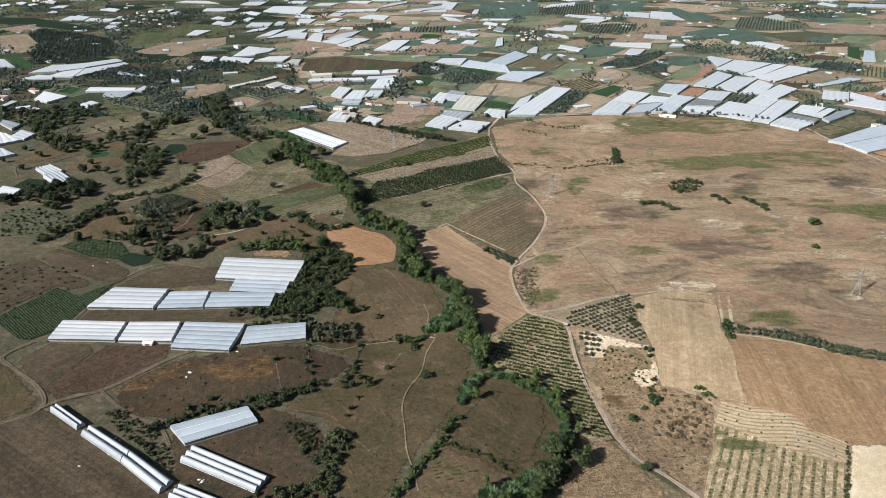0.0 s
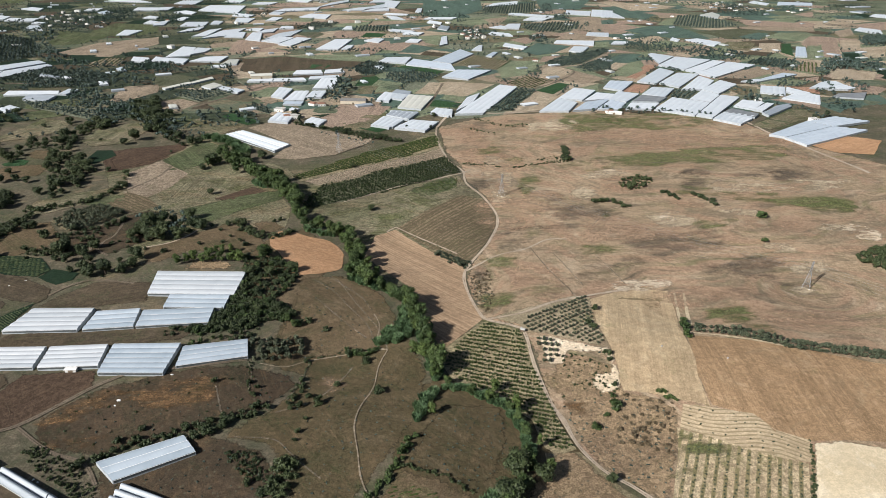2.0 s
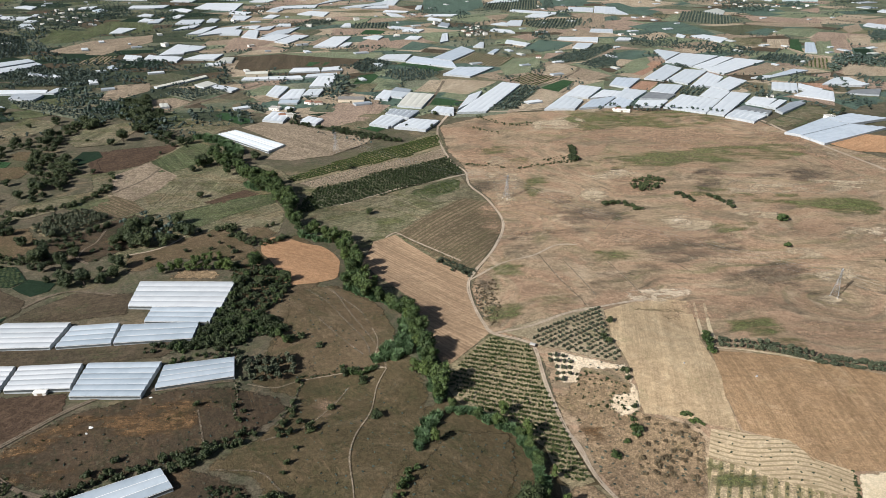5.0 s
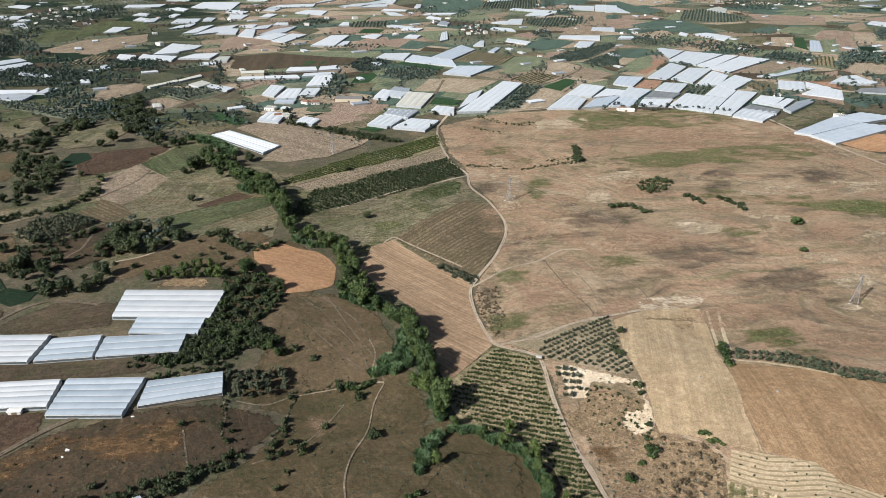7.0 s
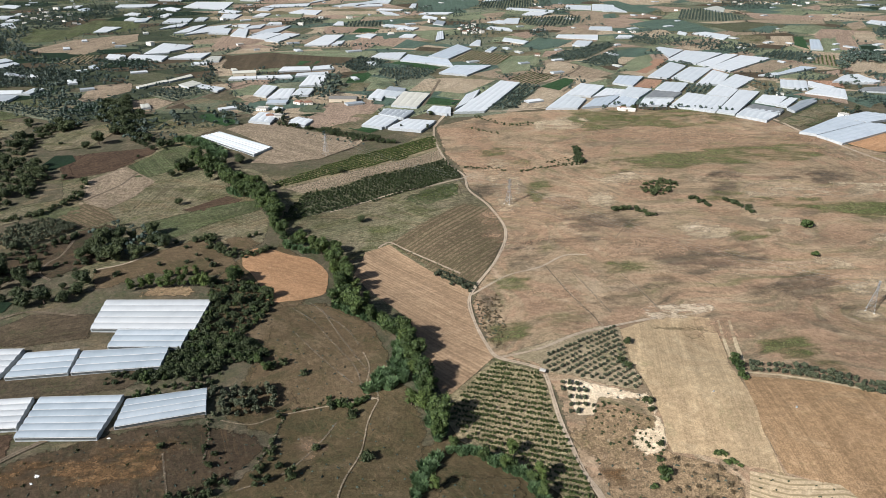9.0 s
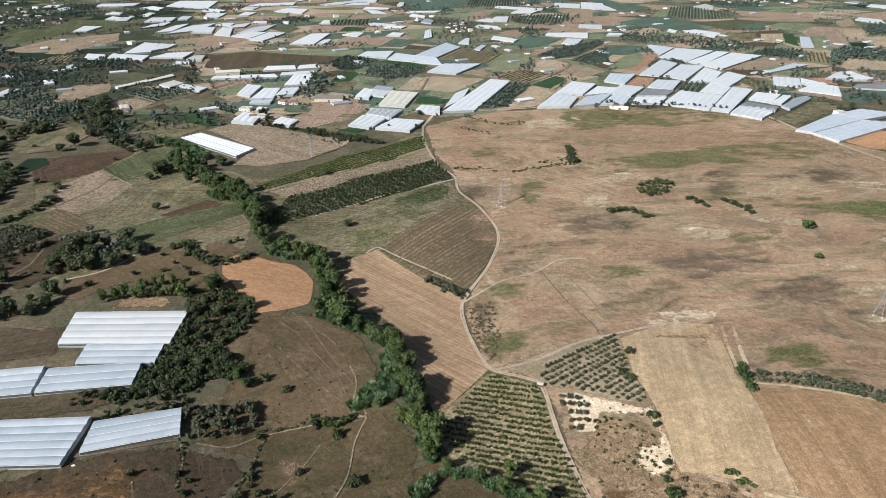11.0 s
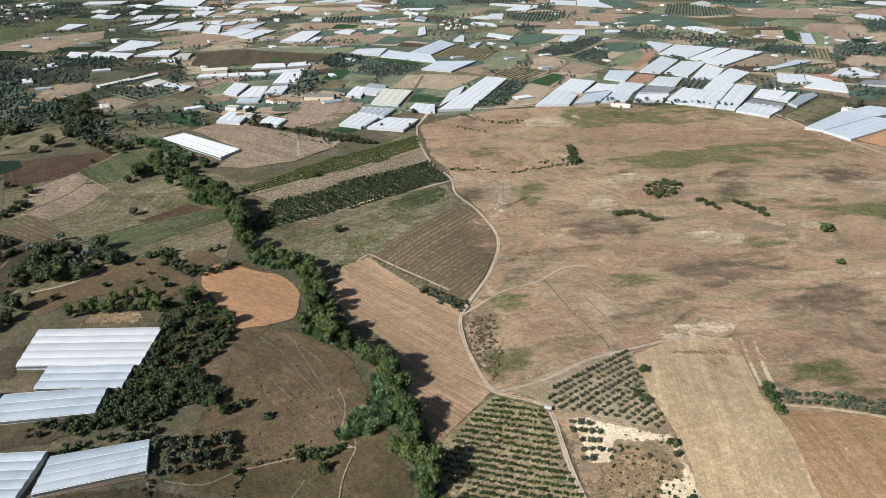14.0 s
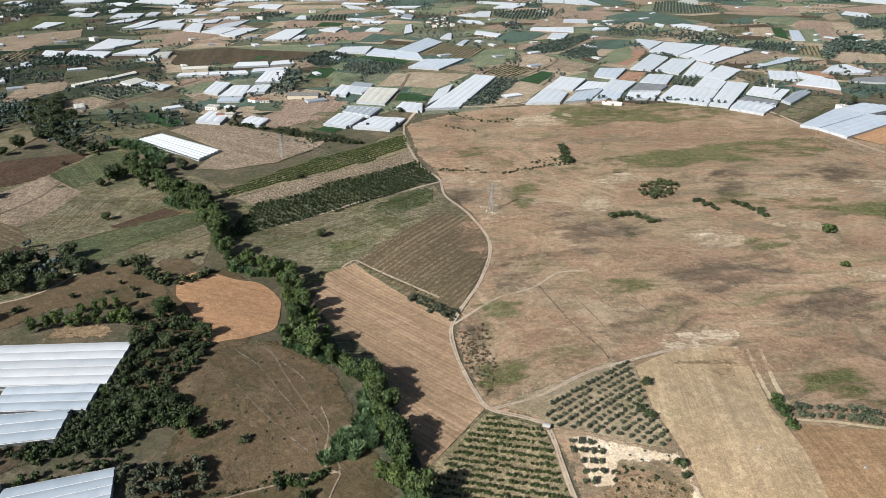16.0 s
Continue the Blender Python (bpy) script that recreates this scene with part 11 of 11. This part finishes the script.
house(230, 1778, 12.1, 8.8, 6.4, -9, 'white flat-roofed farmhouse among the plots', 'white_wall', 'slab', False)
house(191, 1645, 10.6, 7.7, 6.4, -3, 'white farmhouse with a red tiled roof', 'white_wall', 'tile', True)
house(213, 1657, 13.1, 9.5, 3.4, 21, 'white flat-roofed farmhouse among the plots', 'white_wall', 'slab', False)
house(231, 1687, 9.9, 7.2, 3.6, -36, 'white flat-roofed farmhouse among the plots', 'white_wall', 'slab', False)
house(234, 1659, 10.0, 7.3, 6.4, 14, 'white flat-roofed farmhouse among the plots', 'white_wall', 'slab', False)
house(170, 1946, 13.4, 9.7, 3.4, -36, 'white flat-roofed farmhouse among the plots', 'white_wall', 'slab', False)
house(298, 1349, 10.2, 7.4, 3.4, -11, 'white farmhouse with a red tiled roof', 'white_wall', 'tile', True)
house(20, 1638, 11.1, 8.1, 3.6, -34, 'white flat-roofed farmhouse among the plots', 'white_wall', 'slab', False)
house(-287, 1474, 13.7, 10.0, 3.4, 32, 'white flat-roofed farmhouse among the plots', 'white_wall', 'slab', False)
house(-406, 1869, 11.0, 8.0, 6.4, -35, 'white flat-roofed farmhouse among the plots', 'white_wall', 'slab', False)
house(-425, 2111, 11.5, 8.4, 3.4, 33, 'white farmhouse with a red tiled roof', 'white_wall', 'tile', True)
house(-378, 2117, 13.7, 10.0, 3.6, -3, 'white flat-roofed farmhouse among the plots', 'white_wall', 'slab', False)
house(-162, 1921, 12.4, 9.0, 6.4, 0, 'white flat-roofed farmhouse among the plots', 'white_wall', 'slab', False)
house(-201, 1787, 13.3, 9.7, 6.4, -6, 'white flat-roofed farmhouse among the plots', 'white_wall', 'slab', False)
house(926, 2172, 10.7, 7.8, 3.6, -31, 'white flat-roofed farmhouse among the plots', 'white_wall', 'slab', False)
house(1296, 2630, 13.5, 9.8, 6.4, -16, 'white flat-roofed farmhouse among the plots', 'white_wall', 'slab', False)
house(1277, 2545, 9.0, 6.6, 3.4, -6, 'white flat-roofed farmhouse among the plots', 'white_wall', 'slab', False)
house(1232, 2539, 12.5, 9.1, 3.4, 19, 'white farmhouse with a red tiled roof', 'white_wall', 'tile', True)
house(1270, 2467, 11.9, 8.7, 3.6, -13, 'white flat-roofed farmhouse among the plots', 'white_wall', 'slab', False)
house(1357, 2517, 13.2, 9.6, 3.4, -39, 'white farmhouse with a red tiled roof', 'white_wall', 'tile', True)
house(1338, 2439, 12.2, 8.8, 3.6, 8, 'white flat-roofed farmhouse among the plots', 'white_wall', 'slab', False)
house(1370, 2443, 13.6, 9.9, 3.4, -20, 'white flat-roofed farmhouse among the plots', 'white_wall', 'slab', False)
house(1379, 2600, 12.5, 9.1, 6.4, 20, 'white flat-roofed farmhouse among the plots', 'white_wall', 'slab', False)
house(1253, 2392, 13.8, 10.1, 3.4, -36, 'white flat-roofed farmhouse among the plots', 'white_wall', 'slab', False)
house(1403, 2412, 12.6, 9.2, 6.4, -8, 'white farmhouse with a red tiled roof', 'white_wall', 'tile', True)
house(1446, 2382, 12.1, 8.8, 3.6, -30, 'white farmhouse with a red tiled roof', 'white_wall', 'tile', True)
house(606, 1676, 13.0, 9.5, 3.4, -2, 'white flat-roofed farmhouse among the plots', 'white_wall', 'slab', False)
house(576, 1673, 13.4, 9.8, 3.4, 29, 'white flat-roofed farmhouse among the plots', 'white_wall', 'slab', False)
house(322, 931, 11.3, 8.2, 3.6, 9, 'white farmhouse with a red tiled roof', 'white_wall', 'tile', True)
house(592, 1010, 10.1, 7.3, 3.6, -28, 'white flat-roofed farmhouse among the plots', 'white_wall', 'slab', False)
house(776, 2054, 9.2, 6.7, 3.6, 25, 'white flat-roofed farmhouse among the plots', 'white_wall', 'slab', False)
house(-87, 1930, 14.3, 10.4, 6.4, 16, 'white flat-roofed farmhouse among the plots', 'white_wall', 'slab', False)
house(2, 1776, 9.2, 6.7, 3.4, -2, 'white flat-roofed farmhouse among the plots', 'white_wall', 'slab', False)
house(127, 1856, 13.9, 10.1, 3.4, 31, 'white flat-roofed farmhouse among the plots', 'white_wall', 'slab', False)
house(505, 2330, 9.7, 7.1, 3.4, -21, 'white flat-roofed farmhouse among the plots', 'white_wall', 'slab', False)
house(129, 1892, 10.6, 7.7, 3.6, 29, 'white flat-roofed farmhouse among the plots', 'white_wall', 'slab', False)
house(228, 1726, 14.2, 10.3, 3.4, -40, 'white farmhouse with a red tiled roof', 'white_wall', 'tile', True)
house(210, 1695, 12.4, 9.0, 3.4, 22, 'white farmhouse with a red tiled roof', 'white_wall', 'tile', True)
house(1523, 2427, 13.1, 9.5, 6.4, -31, 'white flat-roofed farmhouse among the plots', 'white_wall', 'slab', False)
house(1446, 2348, 11.7, 8.5, 3.6, 5, 'white flat-roofed farmhouse among the plots', 'white_wall', 'slab', False)
shed(-222, 1172, 36, 16, 5, 11, 'long cream farm shed in the plain', 'cream_wall', 'film_cream')
shed(-55, 996, 38, 16, 5, -3, 'long grey-roofed farm shed in the plain', 'cream_wall', 'asphalt')
plant('oak', -312.4, 811.5, 1.3, 'solitary dark round tree in the fields', 'tree', 'trees in the fields')
plant('oak', -320.2, 797.9, 0.8, 'solitary dark round tree in the fields', 'tree', 'trees in the fields')
plant('oak', -405, 701.6, 0.6, 'solitary dark round tree in the fields', 'tree', 'trees in the fields')
plant('oak', -388.2, 679.3, 0.7, 'solitary dark round tree in the fields', 'tree', 'trees in the fields')
plant('oak', -374.7, 674.8, 0.7, 'solitary dark round tree in the fields', 'tree', 'trees in the fields')
plant('oak', -401.9, 674.8, 0.9, 'solitary dark round tree in the fields', 'tree', 'trees in the fields')
plant('oak', -331.1, 633, 0.6, 'solitary dark round tree in the fields', 'tree', 'trees in the fields')
plant('oak', -279.2, 557.5, 0.6, 'solitary dark round tree in the fields', 'tree', 'trees in the fields')
plant('oak', -296.8, 540.8, 0.8, 'solitary dark round tree in the fields', 'tree', 'trees in the fields')
plant('oak', -315.9, 561.8, 0.7, 'solitary dark round tree in the fields', 'tree', 'trees in the fields')
plant('oak', -221.9, 539.4, 0.9, 'solitary dark round tree in the fields', 'tree', 'trees in the fields')
plant('oak', -210.7, 561.9, 1, 'solitary dark round tree in the fields', 'tree', 'trees in the fields')
plant('oak', -246.8, 522.4, 0.8, 'solitary dark round tree in the fields', 'tree', 'trees in the fields')
plant('oak', -505.5, 742.4, 0.6, 'solitary dark round tree in the fields', 'tree', 'trees in the fields')
plant('oak', -476.2, 720.8, 0.8, 'solitary dark round tree in the fields', 'tree', 'trees in the fields')
plant('oak', -473.8, 682.5, 0.6, 'solitary dark round tree in the fields', 'tree', 'trees in the fields')
plant('oak', -508.1, 702.2, 0.6, 'solitary dark round tree in the fields', 'tree', 'trees in the fields')
plant('oak', -446.3, 869.6, 0.6, 'solitary dark round tree in the fields', 'tree', 'trees in the fields')
plant('oak', -455.4, 757.6, 0.7, 'solitary dark round tree in the fields', 'tree', 'trees in the fields')
plant('oak', -320.6, 560.2, 0.6, 'solitary dark round tree in the fields', 'tree', 'trees in the fields')
plant('oak', -304.2, 705.8, 0.5, 'solitary dark round tree in the fields', 'tree', 'trees in the fields')
plant('oak', -354.5, 815.3, 0.4, 'solitary dark round tree in the fields', 'tree', 'trees in the fields')
plant('oak', -318, 704.4, 0.4, 'solitary dark round tree in the fields', 'tree', 'trees in the fields')
plant('oak', -200.4, 727.7, 1.25, 'solitary dark round tree in the fields', 'tree', 'trees in the fields')
plant('oak', -209.1, 716.2, 0.7, 'solitary dark round tree in the fields', 'tree', 'trees in the fields')
plant('oak', -149, 748.7, 1, 'solitary dark round tree in the fields', 'tree', 'trees in the fields')
plant('oak', -164.1, 741.8, 0.8, 'solitary dark round tree in the fields', 'tree', 'trees in the fields')
plant('oak', -182.8, 647.4, 0.62, 'solitary dark round tree in the fields', 'tree', 'trees in the fields')
plant('oak', -147.7, 564.3, 0.5, 'solitary dark round tree in the fields', 'tree', 'trees in the fields')
plant('oak', -257.5, 769.2, 0.3, 'solitary dark round tree in the fields', 'tree', 'trees in the fields')
plant('oak', -321.3, 508.7, 0.7, 'solitary dark round tree in the fields', 'tree', 'trees in the fields')
plant('oak', -274.2, 515.3, 0.8, 'solitary dark round tree in the fields', 'tree', 'trees in the fields')
plant('oak', -250, 572.8, 0.5, 'solitary dark round tree in the fields', 'tree', 'trees in the fields')
plant('oak', -254.3, 566.8, 0.5, 'solitary dark round tree in the fields', 'tree', 'trees in the fields')
plant('oak', -245.6, 579, 0.4, 'solitary dark round tree in the fields', 'tree', 'trees in the fields')
track('track', [(-232.2, 508.1), (-244.4, 519.1), (-245, 534.2), (-240.7, 545.4), (-242.8, 568.4), (-247.5, 592.5)], 2.4, 'brown dusty path through the scrub', material=M['dirt_brown'])
track('track', [(-267.1, 550.4), (-258.8, 537.5), (-249.9, 518.9)], 2.4, 'brown dusty path through the scrub', material=M['dirt_brown'])
track('track', [(-466.7, 660.1), (-483.2, 683.7), (-483.5, 699.2), (-454.7, 705.9), (-437.9, 737)], 2.4, 'brown dusty path through the scrub', material=M['dirt_brown'])
track('track', [(-304.4, 578.9), (-288.7, 567.6), (-270.7, 550.1)], 2.4, 'brown dusty path through the scrub', material=M['dirt_brown'])
track('track', [(-268.1, 656.9), (-249.3, 696.2), (-244, 722.8)], 2.4, 'brown dusty path through the scrub', material=M['dirt_brown'])
track('lane', [(-766, 1112), (-708, 1113), (-654, 1121), (-593, 1117)], 5, 'pale lane between the plots of the plain', ruts=False, material=M['dirt_brown'])
track('lane', [(-597, 1116), (-564, 1128), (-549, 1152)], 4, 'pale lane between the plots of the plain', ruts=False, material=M['dirt_brown'])
track('lane', [(229, 1074), (300, 1154), (352, 1248), (309, 1313), (292, 1343)], 5, 'pale lane between the plots of the plain', ruts=False, material=M['dirt_brown'])
track('lane', [(54, 966), (66, 1014), (91, 1127)], 5, 'pale lane between the plots of the plain', ruts=False, material=M['dirt_brown'])
track('lane', [(-157, 946), (-156, 995), (-152, 1071)], 4, 'pale lane between the plots of the plain', ruts=False, material=M['dirt_brown'])
track('lane', [(268, 1039), (291, 1077), (309, 1121)], 4, 'pale lane between the plots of the plain', ruts=False, material=M['dirt_brown'])
track('lane', [(-227, 1496), (-163, 1780), (-139, 1862)], 4, 'pale lane between the plots of the plain', ruts=False, material=M['dirt_brown'])
track('lane', [(-305, 932), (-276, 982), (-227, 1067), (-202, 1113)], 6, 'brown lane of the plain', ruts=False, material=M['dirt_brown'])
track('lane', [(562, 1489), (617, 1435), (653, 1404)], 5, 'pale lane between the plots of the plain', ruts=False, material=M['dirt_brown'])

def patchwork(lo, hi, size, turn, seed):
    """Small plots, hedges and strips that fill the ground between the larger fields of the plain."""
    rng = np.random.default_rng(seed)
    c, s = math.cos(radians(turn)), math.sin(radians(turn))
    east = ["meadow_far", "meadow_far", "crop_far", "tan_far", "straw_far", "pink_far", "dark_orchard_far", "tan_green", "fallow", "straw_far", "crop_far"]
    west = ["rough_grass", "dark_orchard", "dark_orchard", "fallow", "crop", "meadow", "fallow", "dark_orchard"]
    names = {"tan_far": "tan", "straw_far": "straw-coloured", "pink_far": "pinkish-brown", "fallow": "brown fallow", "tan_green": "weedy tan", "meadow": "green", "meadow_far": "pale green", "crop": "dark green", "crop_far": "hazy green", "rough_grass": "rough olive-green", "dark_orchard": "dark weedy", "dark_orchard_far": "haze-paled"}
    hedges = []
    for i in range(-40, 41):
        for j in range(-40, 41):
            q = [(i + a + 0.3 * math.sin(7.1 * (i + a) + 3.3 * (j + b)), j + b + 0.25 * math.sin(5.3 * (j + b) - 2.9 * (i + a))) for a, b in ((0, 0), (1, 0), (1, 1), (0, 1))]
            p = [(60 + size * (u * c - 0.62 * v * s), (lo + hi) / 2 + size * (u * s + 0.62 * v * c)) for u, v in q]
            mx, my = sum(a[0] for a in p) / 4, sum(a[1] for a in p) / 4
            if not (lo <= my < hi and inside(mx, my, HAND)):
                continue
            kinds = west if mx < -0.25 * my else east
            tone = kinds[rng.integers(len(kinds))]
            if rng.uniform() < 0.86:
                field("plot", M[tone], p, names[tone] + " plot between the farms", turn + 90 * rng.integers(2), "zone", "field", 1.5)
            for a, b in ((p[0], p[1]), (p[0], p[3])):
                if rng.uniform() < (0.75 if mx < -0.25 * my else 0.3):
                    hedges += line_spots([a, b], 7 if my < 1500 else 10, 4, 0.5, int(my) % 991)
            if rng.uniform() < 0.3 and clear(mx, my, 22):
                w, k = rng.uniform(10, 30), radians(turn + 90 * rng.integers(2))
                a, b = (w * math.cos(k), w * math.sin(k)), (-0.5 * w * math.sin(k), 0.5 * w * math.cos(k))
                far_roof(["film", "film", "film_grey", "film_cream"][rng.integers(4)], mx, my, mx + a[0], my + a[1], mx + a[0] + b[0], my + a[1] + b[1], mx + b[0], my + b[1])
            if rng.uniform() < (0.4 if mx < -0.25 * my else 0.2):
                hedges += loose_spots([(a[0] * 0.6 + mx * 0.4, a[1] * 0.6 + my * 0.4) for a in p], 14, 0.6, int(mx * 3) % 983)
    hedges = [h for h in hedges if not any(a < h[0] < b and inside(h[0], h[1], q) for a, b, q in PLOTS)]
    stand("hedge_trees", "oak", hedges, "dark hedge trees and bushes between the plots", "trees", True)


patchwork(900, 1500, 78.0, 24.0, 3)
patchwork(1500, 3000, 120.0, 24.0, 8)



# ---- the far plain: a patchwork of plots, plastic roofs, farmhouses and hedges ----
def far_plain(x0, x1, y0, y1, size, turn, seed):
    rng = np.random.default_rng(seed)
    c, s = math.cos(radians(turn)), math.sin(radians(turn))
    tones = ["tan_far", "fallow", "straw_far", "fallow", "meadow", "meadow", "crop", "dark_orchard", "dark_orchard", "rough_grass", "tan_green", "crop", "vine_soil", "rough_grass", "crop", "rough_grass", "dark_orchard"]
    names = {"tan_far": "tan", "fallow": "brown fallow", "straw_far": "straw-coloured", "meadow": "green", "crop": "dark green", "dark_orchard": "dark planted", "rough_grass": "rough green", "tan_green": "weedy tan", "vine_soil": "brown striped"}
    trees, rows = [], []
    nu, nv = int((x1 - x0) / size) + 1, int((y1 - y0) / (size * 0.8)) + 1
    cx, cy = (x0 + x1) / 2, (y0 + y1) / 2

    def corner(i, j):
        q = noise.noise_vector((i * 0.73 + seed, j * 0.91, 0.5))
        u, v = (i - nu / 2 + 0.35 * q.x) * size, (j - nv / 2 + 0.3 * q.y) * size * 0.8
        return cx + u * c - v * s, cy + u * s + v * c

    for i in range(nu):
        for j in range(nv):
            p = [corner(i, j), corner(i + 1, j), corner(i + 1, j + 1), corner(i, j + 1)]
            mx, my = sum(q[0] for q in p) / 4, sum(q[1] for q in p) / 4
            if abs(mx - 60) > 0.66 * my + 150 or inside(mx, my, HAND):
                continue
            built = rng.uniform()
            tone = tones[rng.integers(len(tones))]
            if mx < -150 and tone in ("tan_far", "straw_far", "tan_green") and rng.uniform() < 0.7:
                tone = "dark_orchard"
            if built < 0.93:
                field(tone + "_field", M[tone], p, names[tone] + " field in the far plain", turn + 90 * rng.integers(2), "zone", cell=60)
            if tone == "dark_orchard":
                rows += loose_spots(p, size * 0.1, 1.9, int(mx) % 997)
            if built > 0.5 and my > 1550 and clear(mx, my, 60):
                k = rng.uniform(0.35, 0.95)
                f = rng.uniform(0.25, 0.6)
                o = [(q[0] * 0.86 + mx * 0.14, q[1] * 0.86 + my * 0.14) for q in p]
                a, b, d = o[0], (o[0][0] + (o[1][0] - o[0][0]) * k, o[0][1] + (o[1][1] - o[0][1]) * k), (o[0][0] + (o[3][0] - o[0][0]) * f, o[0][1] + (o[3][1] - o[0][1]) * f)
                e = (b[0] + d[0] - a[0], b[1] + d[1] - a[1])
                greenhouse([a, b, e, d], max(2, int(math.hypot(d[0] - a[0], d[1] - a[1]) / 8.5)), "white plastic greenhouse in the far plain", ["film", "film", "film_far_blue", "film_grey"][rng.integers(4)], 3.0, 0.65, group="greenhouses of the far plain")
            if 0.08 < built < 0.26 and my > 1550 and clear(mx, my, 40):
                for _ in range(int(rng.integers(3, 8))):
                    hx, hy = mx + rng.normal() * size * 0.25, my + rng.normal() * size * 0.2
                    house(hx, hy, rng.uniform(10, 18), rng.uniform(8, 12), rng.uniform(4, 8), rng.uniform(-30, 30), "white farmhouse in the far plain", "white_wall", "slab" if rng.uniform() < 0.7 else "tile", False, 2)
            for a, b in ((p[0], p[1]), (p[0], p[3])):
                if rng.uniform() < 0.25:
                    trees += line_spots([a, b], 13, 6, 0.6, int(my) % 991)
            if 0.3 < built < 0.42:
                trees += loose_spots([(q[0] * 0.6 + mx * 0.4, q[1] * 0.6 + my * 0.4) for q in p], 16, 0.7, int(mx * 3) % 983)
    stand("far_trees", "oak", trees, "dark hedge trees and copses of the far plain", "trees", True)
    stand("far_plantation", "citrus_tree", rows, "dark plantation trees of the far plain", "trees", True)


far_plain(-1500, 1900, 1000, 1650, 105.0, 14.0, 5)
far_plain(-2100, 2500, 1650, 3000, 150.0, 20.0, 6)
